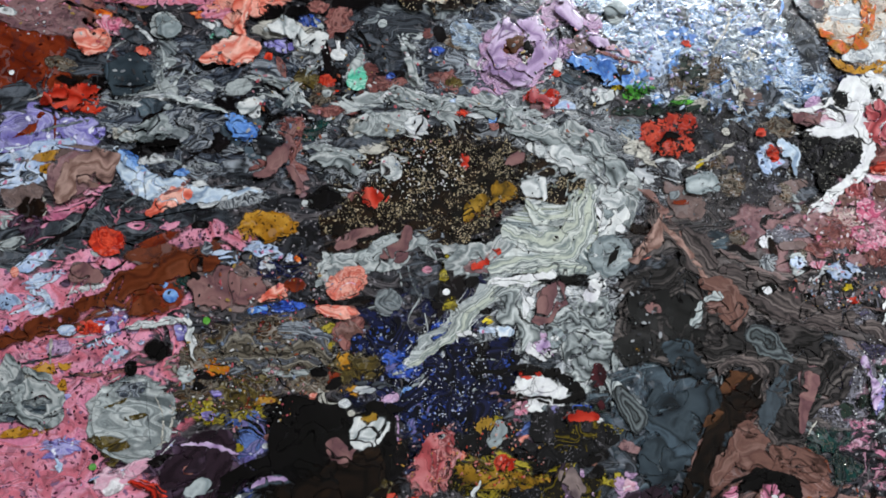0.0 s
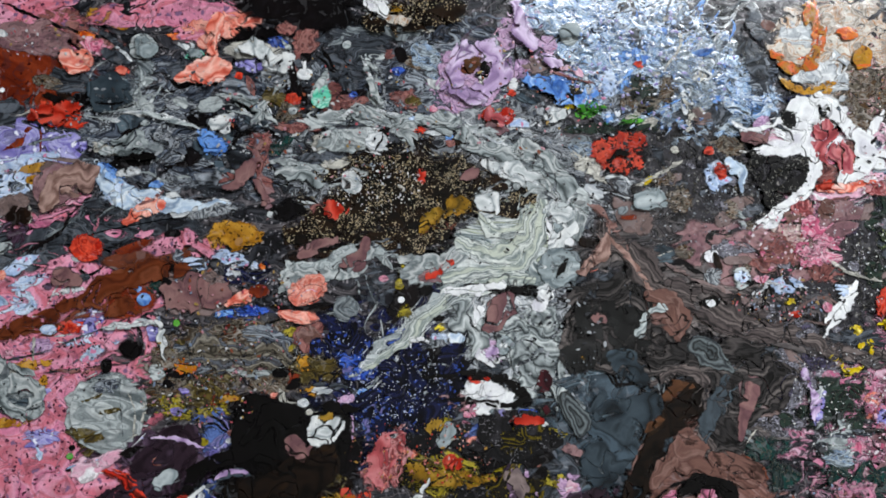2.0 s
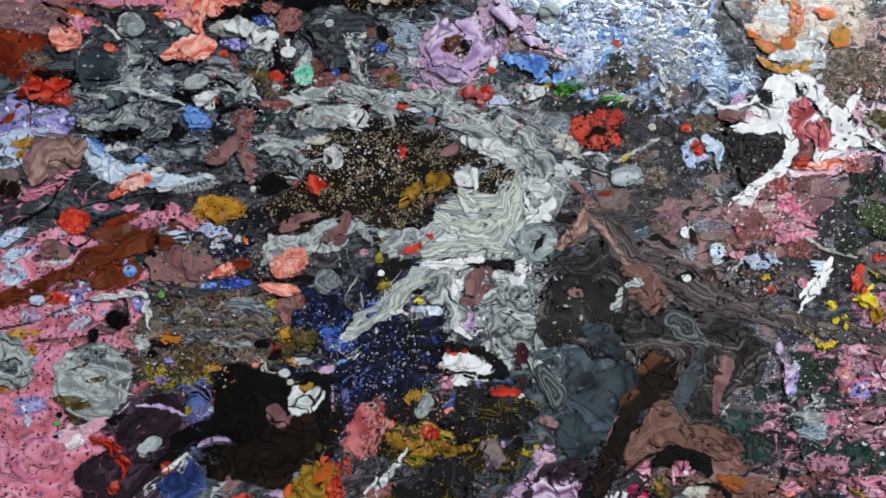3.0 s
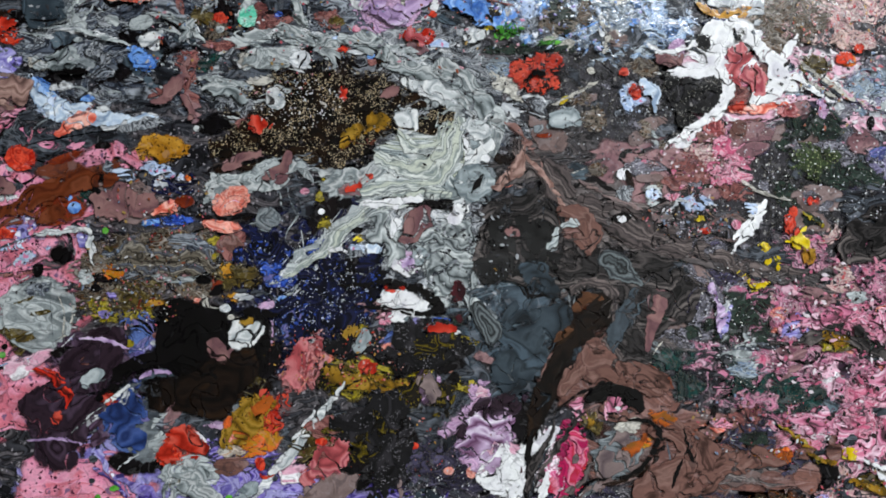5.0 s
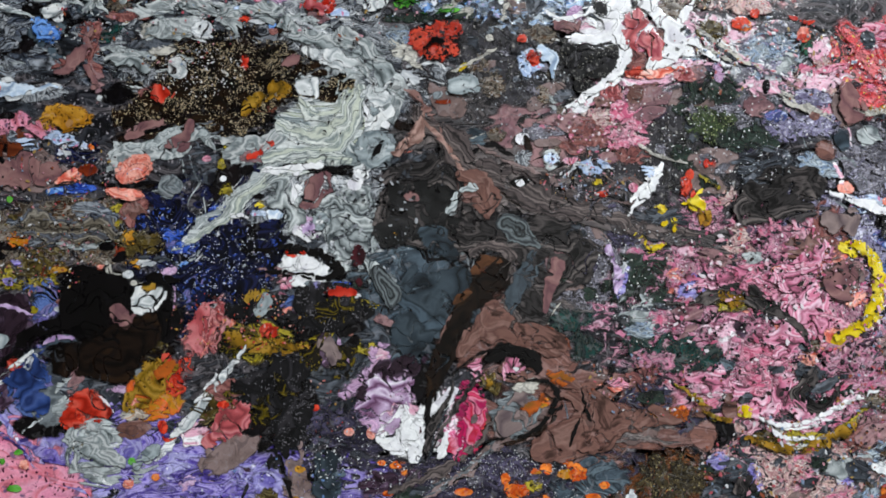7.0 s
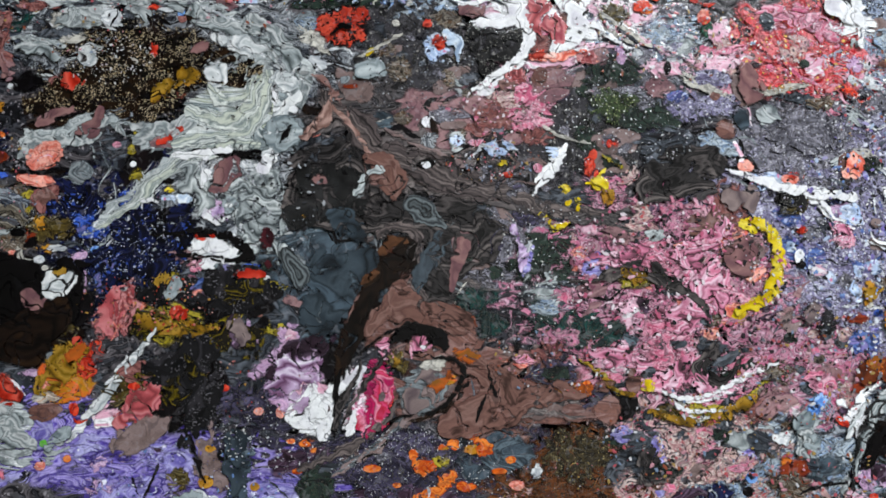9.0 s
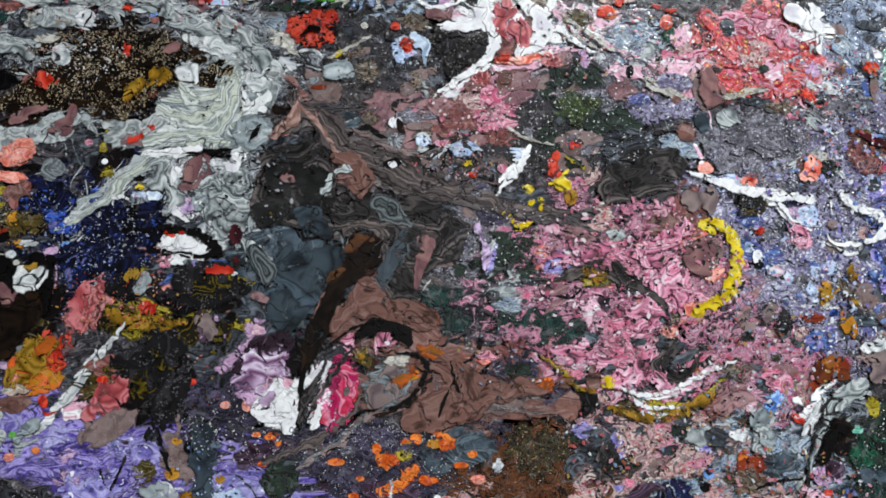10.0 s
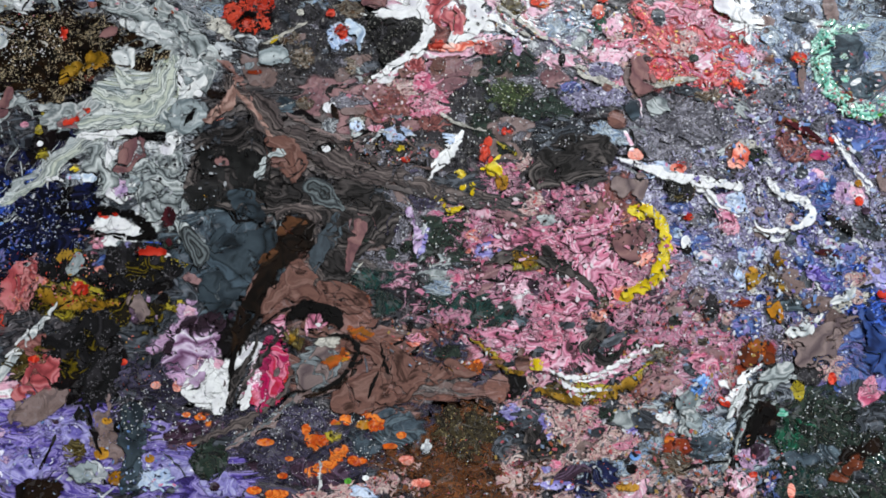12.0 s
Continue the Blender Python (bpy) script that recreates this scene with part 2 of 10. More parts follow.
paint("pink_mix", "pink and magenta paint broken by grey and black veins", ["b4587a", "cc829c", "7c4a5c", "dcb0c2", "332c32", "c07090", "b09096"], 5, 2.6, 1.3, 20, 1.8, dots=[("2a2428", 4.0, 0.22)])
paint("rose", "rose-pink enamel marbled with pale and dark pink", ["a84866", "cb6884", "dc93a8", "7d4256", "e2b2c0", "c4607c"], 6, 2.2, 1.6, 15, 1.6, lace=0.05)
paint("flesh", "pale peach and pink paint flecked with red and grey", ["a58880", "cdb0a6", "b8808a", "8a7674", "dcc8c0", "9c6e70"], 5, 2.6, 1.3, 10, 1.6, dots=[("a8484c", 3.2, 0.25), ("5a5058", 2.6, 0.25)], lace=0.05)
paint("pink_white", "white paint running into pink", ["e9dde2", "f1eef0", "d99ab0", "e3bccb"], 7, 2.0, 1.5, 20)
paint("orchid", "pale orchid-pink and mauve marbled paint", ["8c6f92", "b893b6", "d9bcd8", "a57ea4", "cfa9c6"], 5, 2.8, 1.3, 30, 1.8)
paint("lilac", "lilac paint with white and dark flecks", ["665ca6", "8d84c6", "b2aedc", "766cb4"], 8, 2.2, 1.6, 15, dots=[("3c3660", 3.4, 0.22), ("e6e4f2", 4.2, 0.25)])
paint("ice", "icy blue-white paint with dark flecks", ["8ea6c8", "b9cae4", "d6e0f0", "9fb4d8"], 8, 2.0, 1.6, 20, dots=[("33384c", 2.8, 0.34), ("c77a9a", 4.0, 0.2)])
paint("purple", "violet paint streaked with lilac", ["30265c", "56469a", "7d6eb8", "a99cd6", "463882"], 6, 2.6, 2.6, -15, 1.4)
paint("plum", "dark plum enamel with mauve veins", ["1c1118", "2f1f2a", "43303f", "261823", "5e4a5e"], 10, 2.2, 1.8, 10, 1.4, relief=0.2)
paint("mauve", "dusty mauve enamel", ["6d4e53", "876468", "9a7878", "7a585e"], 12, 1.4, 1.8, 10, dots=[("5c4448", 4.5, 0.2)], relief=0.2)
paint("taupe", "dull taupe enamel", ["5c4c4a", "74615d", "857270"], 12, 1.5, 1.8, 15, relief=0.2)
paint("terracotta", "pinkish-brown enamel with fine dark seams", ["2e1e1b", "5e413b", "78544b", "64453f", "8a6a64"], 12, 1.8, 2.6, 40, 1.8, relief=0.15, fine=2.2, lace=0.015, spin=0.5)
paint("magenta", "deep magenta paint", ["6e0c34", "98184e", "b8406c", "82103e"], 8, 1.8, 2.0, 60)
paint("magenta_white", "white paint veined with magenta", ["c9487c", "e6b3c8", "f0e8ee", "a83a68"], 5, 2.4, 1.8, 60)
paint("white", "glossy white enamel", ["d9dade", "efeff0", "f6f6f5", "e4e2e6"], 12, 1.4, 1.5, 20, relief=0.2, soil=0.15)
paint("white_grey", "white paint streaked with grey", ["c9cbce", "efefee", "9fa4aa", "e1e2e2"], 6, 2.4, 2.0, 20)
paint("bone", "bone-white paint flecked with grey", ["b7b2a6", "d5d1c6", "8f8c86", "c8c3b8"], 5, 2.2, 1.6, 10)
paint("blue", "clear mid-blue enamel", ["3560a8", "5a8cd4", "86b2ea", "4672bc"], 7, 1.8, 1.4, 20, dots=[("20242e", 4.2, 0.2)])
paint("cobalt", "cobalt-blue spatter paint", ["12205e", "2440a0", "3f64c4", "0f1638"], 5, 2.2, 1.4, 20, dots=[("8fa0cc", 2.2, 0.2)])
paint("navy", "navy-black paint flecked with white", ["08080f", "10132a", "1b2148", "0b0b12"], 8, 2.0, 1.4, 20, dots=[("8c93ac", 2.4, 0.16), ("c8ccd8", 4.6, 0.1)])
paint("denim", "denim-blue mottled paint", ["26325a", "3f5490", "6078b4", "2e3c68", "7a72a8"], 6, 2.2, 1.5, 30, dots=[("aab2d0", 3.0, 0.2)])
paint("sky_mix", "pale blue, white and grey paint in fine veins", ["52606e", "8fb0d8", "c3d4e6", "6d7f92", "e2e8ec", "5f8ed0", "39424a"], 4.5, 3.0, 1.6, 60, 2.0, relief=0.35)
paint("sky_grey", "pale grey and blue paint in fine veins", ["4c5258", "8a949c", "b9c4cc", "5e666c", "9cb4d4", "343a3e"], 4.5, 3.0, 1.6, 60, 2.0, relief=0.35)
paint("silver_violet", "grey-violet paint with silver flecks", ["565068", "7c7694", "9d98b4", "48455a", "b7b4c8"], 4.5, 2.8, 1.3, 20, 1.8, dots=[("d4d3de", 2.2, 0.25), ("2c2a36", 3.2, 0.3)], glitter=0.12)
paint("violet_dark", "dark violet paint full of silver glitter", ["191720", "2a2735", "423e52", "211e28", "565068"], 6, 2.4, 1.6, 15, 1.5, glitter=0.17)
paint("ochre", "ochre paint pricked with brown specks", ["845512", "a46f1c", "bd8a32"], 8, 1.5, 1.2, 0, dots=[("4a300c", 2.0, 0.45)])
paint("gold", "mustard-gold paint with black gaps", ["7d6e16", "9a8a20", "5c5012", "b3a238"], 5, 2.0, 1.4, 20, dots=[("1a170c", 3.4, 0.36)])
paint("olive", "murky olive-brown paint", ["241d0e", "443717", "5f5026", "2e2612", "776a44"], 6, 2.4, 1.6, 20, 1.6, dots=[("8d8676", 2.4, 0.2)])
paint("khaki", "mottled khaki, grey and rust paint", ["2b2520", "574e42", "7d756a", "3a3128", "5a4028", "8f8880"], 4.5, 2.8, 1.6, 10, 1.8, dots=[("201b16", 2.4, 0.3)])
paint("yellow", "bright yellow enamel", ["b89a08", "d8bc14", "e8d448", "c4a40c"], 6, 1.8, 1.4, 30, dots=[("4a4410", 4.0, 0.14)])
paint("green", "grass-green enamel", ["22581a", "418c28", "63ac40"], 5, 1.8, 1.4, 10)
paint("emerald", "dark emerald-green glittery paint", ["0c1f18", "174230", "256048", "0f2a20"], 7, 2.0, 1.4, 70, glitter=0.12)
paint("teal", "dark teal paint full of glitter", ["0a1615", "142a28", "1f4540", "0c1f1e", "3c4644"], 7, 2.0, 1.2, 0, glitter=0.22)
paint("forest", "blackish-green glittery paint", ["101412", "1e2622", "2d3a32", "161a18"], 8, 2.0, 1.2, 0, glitter=0.12)
paint("moss", "dark paint with pale green-yellow glitter", ["151a10", "2a3320", "3d4a30"], 6, 2.0, dots=[("8c9468", 1.4, 0.35)], glitter=0.15)
paint("mint", "mint-green enamel", ["2f9a7c", "5fc4a4", "b4e2d2", "46ae90"], 5, 2.0, 1.5, 60)
paint("mint_glitter", "pale mint paint full of glitter", ["5ea690", "9ad0bc", "c8e6d8", "3f8878"], 4, 2.4, 1.3, 70, glitter=0.3)
paint("orange", "orange enamel", ["c44808", "e0661a", "ee8a3a", "b83c08"], 5, 1.8, 1.3, 20)
paint("orange_ochre", "orange paint running into ochre", ["c04a18", "b5701c", "a67a20", "d4602a"], 9, 1.8, 1.6, 40, dots=[("5a3010", 2.2, 0.3)])
paint("russet_glitter", "russet-brown paint full of copper glitter", ["1a100a", "3f2212", "653a1e", "2a190e", "7a4a2c"], 5, 2.4, 1.2, 0, 1.5, glitter=0.26)
paint("bronze_glitter", "bronze-black paint full of gold glitter", ["14110c", "2c261a", "463c28", "1d1913"], 5, 2.4, 1.2, 0, 1.5, dots=[("8a7c58", 1.5, 0.25)], glitter=0.28)
paint("red_glitter", "crimson paint with gold glitter", ["941c22", "bc3034", "d45458", "dc8488", "a4242a"], 6, 2.2, 1.3, 20, 1.6, dots=[("d8b060", 2.8, 0.22)], glitter=0.14)
paint("amber", "amber and white cell of paint with rust rim", ["c9c2b8", "e0d8cc", "b07844", "d8cfc4", "9a8a7c"], 5, 2.4, 1.4, 50, 1.6)
# Pale drops; over the glittery fields they are painted in for glints.
confetti("spatter_pale", "fine spatter of white and pale grey paint, some standing in for glints", ["e6e6e6", "cfd2d6", "a9b0b8", "f0efe8", "c2bcc6"])
confetti("spatter_dark", "fine spatter of black and dark brown paint", ["0c0a0c", "1a1417", "2a2024", "101014", "241a18"])
confetti("spatter_mixed", "fine spatter of many colours of paint", ["d8d6d8", "b6535c", "2a2428", "7c8ea8", "a98a4a", "17161a", "c98f9a", "6a6a72", "8f4a30"])
confetti("spatter_warm", "fine spatter of red, pink and ochre paint", ["b83a28", "cf7a70", "8c3020", "b98a3c", "d8a8a0", "5a2c26"])
confetti("spatter_cool", "fine spatter of blue, violet and white paint", ["6a8cc4", "b4c4e0", "7a6cb0", "e4e8f0", "39476e", "a49cc8"])
confetti("spatter_grey", "fine spatter of grey and black paint", ["8a8e94", "54585e", "1c1d20", "b2b4b8", "34363a"])
confetti("spatter_pink", "fine spatter of pink and white paint", ["d8869c", "e8b4c2", "c05a78", "ecdfe4", "7a4456"])

def marble(name, label, codes, width=2.0, follow=1.0, ring=0.0, wander=1.0, fray=0.5, rough=0.12, relief=0.12, dots=None, lip=None, glitter=0.0, rents=0.02, wisps=0.5):
    """Enamel whose veins follow the pour. codes: the colours in turn; width: of one vein in mm; follow and ring: how far the veins run along the
    curve or round the rim; wander: how they meander; fray: raggedness of the rim in mm; rents: how far lower layers show through; dots: (colour, gap in mm, share); lip: colour of the rim."""
    m = Net(name)
    sep = m.node("ShaderNodeSeparateXYZ")
    m.put(sep, Vector=m.node("ShaderNodeNewGeometry").outputs["Position"])
    flat = m.node("ShaderNodeCombineXYZ")
    m.put(flat, X=m.calc("MULTIPLY", sep.outputs[0], 1000.0), Y=m.calc("MULTIPLY", sep.outputs[2], 1000.0))
    own = m.node("ShaderNodeObjectInfo").outputs["Random"]
    shift = m.node("ShaderNodeCombineXYZ")
    m.put(shift, X=m.calc("MULTIPLY", own, 531.0), Y=m.calc("MULTIPLY", own, 277.0))
    p = m.vec("ADD", flat.outputs[0], shift.outputs[0])
    depth = m.node("ShaderNodeAttribute", attribute_name="rim").outputs["Fac"]
    along = m.node("ShaderNodeAttribute", attribute_name="along").outputs["Fac"]
    side = m.node("ShaderNodeAttribute", attribute_name="side").outputs["Fac"]
    curl = m.noise(p, 0.06, 1.0, 0.5, 0.3)
    p1 = m.vec("ADD", p, m.vec("MULTIPLY", m.vec("SUBTRACT", curl.outputs["Color"], (0.5, 0.5, 0.5)), (13.0, 13.0, 0)))
    curl = m.noise(p1, 0.16, 0.6, 0.5, 0.2)
    p2 = m.vec("ADD", p1, m.vec("MULTIPLY", m.vec("SUBTRACT", curl.outputs["Color"], (0.5, 0.5, 0.5)), (3.5, 3.5, 0)))
    lane = m.node("ShaderNodeCombineXYZ")
    m.put(lane, X=m.calc("MULTIPLY", along, 0.045), Y=m.calc("MULTIPLY", side, 0.3), Z=0.0)
    strand = m.noise(m.vec("ADD", lane.outputs[0], m.vec("MULTIPLY", shift.outputs[0], (0.1, 0.1, 0))), 1.0, 2.0, 0.5).outputs[0]
    eddy = m.noise(p2, 0.045, 1.2, 0.45, 0.2).outputs[0]
    base = m.calc("ADD", m.calc("MULTIPLY", side, follow / width), m.calc("MULTIPLY", depth, ring / width))
    turn = m.calc("ADD", base, m.calc("ADD", m.calc("MULTIPLY", eddy, 9.0 * wander), m.calc("MULTIPLY", strand, 2.0 * follow)))
    fold = m.calc("PINGPONG", m.calc("MULTIPLY", turn, 0.5), 1.0)
    n = len(codes)
    colour = m.ramp(fold, [(0.03 + 0.94 * i / max(1, n - 1), c) for i, c in enumerate(codes)])
    mottle = m.calc("MULTIPLY_ADD", m.noise(p2, 0.22, 2.0, 0.5).outputs[0], 0.7, m.calc("MULTIPLY_ADD", m.noise(p, 1.1, 2.0, 0.6).outputs[0], 0.3, 0.5))
    grey = m.node("ShaderNodeCombineColor")
    m.put(grey, Red=mottle, Green=mottle, Blue=mottle)
    colour = m.mix(0.7, colour, grey.outputs[0], "MULTIPLY")
    wisp = m.calc("ABSOLUTE", m.calc("SUBTRACT", m.noise(p2, 0.1, 1.6, 0.45, 0.2).outputs[0], 0.5))
    line = m.calc("MINIMUM", m.calc("MAXIMUM", m.calc("MULTIPLY_ADD", wisp, -60.0, 1.0), 0.0), wisps)
    line = m.calc("MULTIPLY", line, m.calc("MINIMUM", m.calc("MAXIMUM", m.calc("MULTIPLY_ADD", m.noise(p, 0.07, 2.0).outputs[0], 8.0, -3.6), 0.0), 1.0))
    colour = m.mix(line, colour, rgb("151416"))
    for k, (code, gap, share) in enumerate(dots or ()):
        cell = m.node("ShaderNodeTexVoronoi", voronoi_dimensions="2D")
        wob = m.vec("ADD", p, m.vec("MULTIPLY", m.noise(p, 0.8 / gap, 2.0).outputs["Color"], (gap * 1.8, gap * 1.8, 0)))
        m.put(cell, Vector=m.vec("ADD", wob, (17.3 * k, 5.1 * k, 0)), Scale=1.0 / gap)
        pick = m.node("ShaderNodeSeparateColor")
        m.put(pick, Color=cell.outputs["Color"])
        crowd = m.calc("MULTIPLY", m.calc("MAXIMUM", m.calc("MULTIPLY_ADD", m.noise(p, 0.09, 2.0).outputs[0], 5.0, -1.9), 0.0), share)
        near = m.calc("MULTIPLY", m.calc("SUBTRACT", m.calc("MULTIPLY_ADD", pick.outputs[1], 0.3, 0.16), cell.outputs["Distance"]), 8.0)
        hit = m.calc("MULTIPLY", m.calc("LESS_THAN", pick.outputs[0], crowd), m.calc("MINIMUM", m.calc("MAXIMUM", near, 0.0), 1.0))
        colour = m.mix(hit, colour, rgb(code))
    torn = m.calc("MULTIPLY", m.calc("SUBTRACT", m.noise(p1, 0.13, 2.0, 0.5, 0.2).outputs[0], 0.48), fray * 6.5)
    crumb = m.calc("MULTIPLY", m.calc("SUBTRACT", m.noise(p, 0.75, 2.0, 0.6).outputs[0], 0.5), max(0.3, fray) * 2.6)
    calm = m.node("ShaderNodeAttribute", attribute_name="stout").outputs["Fac"]
    inner = m.calc("ADD", depth, m.calc("MULTIPLY", m.calc("ADD", torn, crumb), calm))
    if lip:
        band = m.calc("MULTIPLY", m.calc("SUBTRACT", 0.7, inner), 2.5)
        colour = m.mix(m.calc("MULTIPLY", m.calc("MINIMUM", m.calc("MAXIMUM", band, 0.0), 1.0), 0.85), colour, rgb(lip))
    m.put(m.bsdf, Base_Color=colour, Specular_IOR_Level=0.5)
    m.put(m.bsdf, Roughness=m.calc("MULTIPLY_ADD", m.noise(p, 0.15, 2.0).outputs[0], 0.16, rough - 0.06))
    rise = m.calc("ADD", m.calc("MULTIPLY", m.calc("MINIMUM", m.calc("MAXIMUM", inner, 0.0), 1.0), 0.35),
                  m.calc("ADD", m.noise(p, 0.12, 1.8, 0.4, 0.2).outputs[0], m.calc("MULTIPLY", fold, 0.015)))
    bump = m.node("ShaderNodeBump")
    m.put(bump, Strength=relief, Distance=0.0012, Height=rise)
    normal = bump.outputs[0]
    if glitter:
        flake = m.node("ShaderNodeTexVoronoi", voronoi_dimensions="2D")
        m.put(flake, Vector=p, Scale=1.0)
        pick = m.node("ShaderNodeSeparateColor")
        m.put(pick, Color=flake.outputs["Color"])
        on = m.calc("MULTIPLY", m.calc("LESS_THAN", pick.outputs[0], glitter), m.calc("LESS_THAN", flake.outputs["Distance"], 0.42))
        m.put(m.bsdf, Metallic=on)
        m.put(m.bsdf, Base_Color=m.mix(on, colour, m.mix(0.75, colour, rgb("f4eedc"))))
        tilt = m.vec("MULTIPLY", m.vec("SUBTRACT", flake.outputs["Color"], (0.5, 0.5, 0.5)), (1.3, 0.4, 1.3))
        lean = m.node("ShaderNodeVectorMath", operation="SCALE")
        m.links.new(tilt, lean.inputs[0])
        m.links.new(on, lean.inputs["Scale"])
        unit = m.node("ShaderNodeVectorMath", operation="NORMALIZE")
        m.links.new(m.vec("ADD", normal, lean.outputs[0]), unit.inputs[0])
        normal = unit.outputs[0]
    m.put(m.bsdf, Normal=normal)
    blend = m.node("ShaderNodeMixShader")
    hole = m.calc("SUBTRACT", m.calc("ABSOLUTE", m.calc("SUBTRACT", m.noise(p2, 0.07, 1.6, 0.45, 0.2).outputs[0], 0.58)), rents)
    whole = m.calc("MINIMUM", m.calc("MAXIMUM", m.calc("MULTIPLY", hole, 45.0), 0.0), 1.0)
    m.links.new(m.calc("MULTIPLY", whole, m.calc("MINIMUM", m.calc("MAXIMUM", m.calc("MULTIPLY", inner, 2.2), 0.0), 1.0)), blend.inputs[0])
    m.links.new(m.node("ShaderNodeBsdfTransparent").outputs[0], blend.inputs[1])
    m.links.new(m.bsdf.outputs[0], blend.inputs[2])
    m.links.new(blend.outputs[0], m.nodes["Material Output"].inputs[0])
    PAINTS[name] = (m.mat, label)


marble("swirl_bands", "white, grey and pale green enamel folded into a swirl", ["dfe0dd", "868f90", "c7cac7", "596263", "d6d9d2", "737d7c", "bcc0b2"], 4.0, 1.0, 0.0, 0.16, fray=0.35, rents=0.0, wisps=0.15)
marble("grey_veins", "pale grey enamel with white and dark veins", ["424849", "808788", "a4aaaa", "62696b", "bdbfbe", "757d7e"], 4, 0.7, 0.0, 1.0, rents=0.0245)
marble("grey_lace", "grey enamel in fine dark and pale threads", ["33383a", "7c8283", "a2a8a8", "555b5d", "8f9594", "c2c6c5"], 3, 0.4, 0.0, 1.6, fray=1.2)
marble("white_veins", "white enamel with grey veins", ["dbdbd9", "c8caca", "8a9193", "d4d5d5", "afb4b4"], 4.5, 0.6, 0.3, 0.8, lip="3a3d40", rents=0.014)
marble("white_enamel", "glossy white enamel", ["e4e4e3", "d8d7d9", "e2e1e1", "c4c1c8"], 5.0, 0.3, 0.0, 0.8, fray=0.45, rents=0.005)
marble("pale_bands", "pale grey enamel strand", ["8e9696", "c0c5c4", "70787a"], 1.6, 1.0)
marble("cell_grey", "blue-grey enamel cell with a dark rim", ["5f696d", "98a1a3", "7b8588", "b2b9ba"], 3.5, 0.1, 0.6, 0.9, fray=0.4, lip="2c3033", rents=0.007)
marble("ice_bands", "icy blue and white enamel strand", ["e4e9ee", "a9bcd2", "cdd8e2", "7f92aa"], 4, 0.8)
marble("coral_bands", "salmon-pink enamel with red and white bands", ["c0503f", "e58673", "f0b8a8", "d56b5a", "ecc8bc"], 3.5, 0.5, 0.6, 0.8, rents=0.007)
marble("smoke_bands", "charcoal and brown-grey enamel in flowing bands", ["0f0e0e", "2f2c2c", "191818", "4c4645", "141313", "383434", "655d5a"], 4.2, 0.8, 0.6, 0.42, fray=0.7, rents=0.015, wisps=0.6)
marble("taupe_bands", "taupe enamel drawn out in flowing bands", ["211e1e", "564c4b", "342f2f", "766a67", "2a2626", "5e5452"], 3.4, 1.0, 0.0, 0.25, fray=0.9, rents=0.02, wisps=0.5)
marble("dusk_bands", "pinkish-taupe strand of enamel", ["5a433e", "8f7068", "a98a80", "73564e"], 3, 1.0)
marble("night", "smooth near-black grey enamel", ["141414", "212121", "2e2d2d", "1a1919"], 4.0, 0.2, 0.3, 0.7, rough=0.09, fray=0.9, rents=0.0105)
marble("slate_pool", "smoky blue-grey enamel pool", ["181d21", "2c353c", "384249", "20272c", "43505a"], 6.0, 0.2, 0.3, 0.6, fray=0.7, rents=0.005)
marble("slate_bands", "dark blue-grey enamel band with a black rim", ["2c3237", "444c53", "384046"], 3.0, 0.5, 0.4, 0.4, lip="131414", rents=0.007)
marble("agate", "ringed grey enamel cell", ["1a1b1c", "4f5557", "141516", "6a7173", "2a2d30"], 2.6, 0.0, 1.0, 0.3, fray=0.4, lip="0c0c0c", rents=0.0)
marble("terracotta_bands", "pinkish-brown enamel in soft bands", ["3a2722", "705048", "654740", "7d5f57", "563a34", "6a4b43"], 5.5, 0.8, 0.4, 0.4, fray=0.5, lip="140e0d", rents=0.008)
marble("taupe_cell", "dull taupe enamel cell", ["54474a", "6f605f", "83726f", "635556"], 3.5, 0.3, 0.4, 0.8, lip="221c1c")
marble("dusk_rose", "dusty mauve-rose enamel", ["634448", "7c5958", "8a6764", "704f51"], 3.5, 0.4, 0.4, 0.8, lip="2a2022", rents=0.0105)
marble("brown_jet", "glossy brown-black enamel", ["090605", "1a110c", "100a08", "26190f"], 4.0, 0.4, 0.4, 0.7, rough=0.09, rents=0.007)
marble("jet", "glossy black enamel", ["050404", "0b090a", "080707"], 6.0, 0.2, 0.0, 0.5, rough=0.08, fray=0.4, rents=0.0)
marble("bronze_pool", "dark bronze-brown enamel", ["2a1a10", "5a3a26", "43291a"], 2.5, 0.6, 0.4, 0.5)
marble("heart_black", "brown-black enamel laced with cream specks", ["080605", "150d08", "23160c", "0d0907"], 4.0, 0.2, 0.0, 0.8, fray=1.6, dots=[("b5a68c", 0.9, 0.5), ("8a7a5e", 1.6, 0.35)])
marble("soot_flecked", "sooty black paint with grey specks", ["141414", "262525", "1c1b1c"], 4.0, 0.2, 0.0, 0.8, fray=1.4, dots=[("77746f", 1.1, 0.5)], glitter=0.06)
marble("ochre_flecked", "ochre and mustard paint pricked with brown specks", ["4e3a10", "866218", "a07c30", "6c5210"], 2.6, 0.3, 0.0, 1.0, fray=1.6, dots=[("33240c", 1.5, 0.5)])
marble("yellow_enamel", "bright yellow enamel", ["ac9007", "cbb012", "d8c345", "9d850b"], 2.4, 0.3, 0.3, 0.9, fray=0.9, relief=0.4, rents=0.0105)
marble("scarlet", "scarlet enamel", ["8a1c10", "b83020", "c85040", "6c140c"], 2.2, 0.3, 0.3, 1.0, fray=1.2, rents=0.021)
marble("red_stripes", "red enamel pulled into black-edged stripes", ["b3261a", "d8402e", "14090a", "c42c1e"], 2.5, 1.0, 0.0, 0.2)
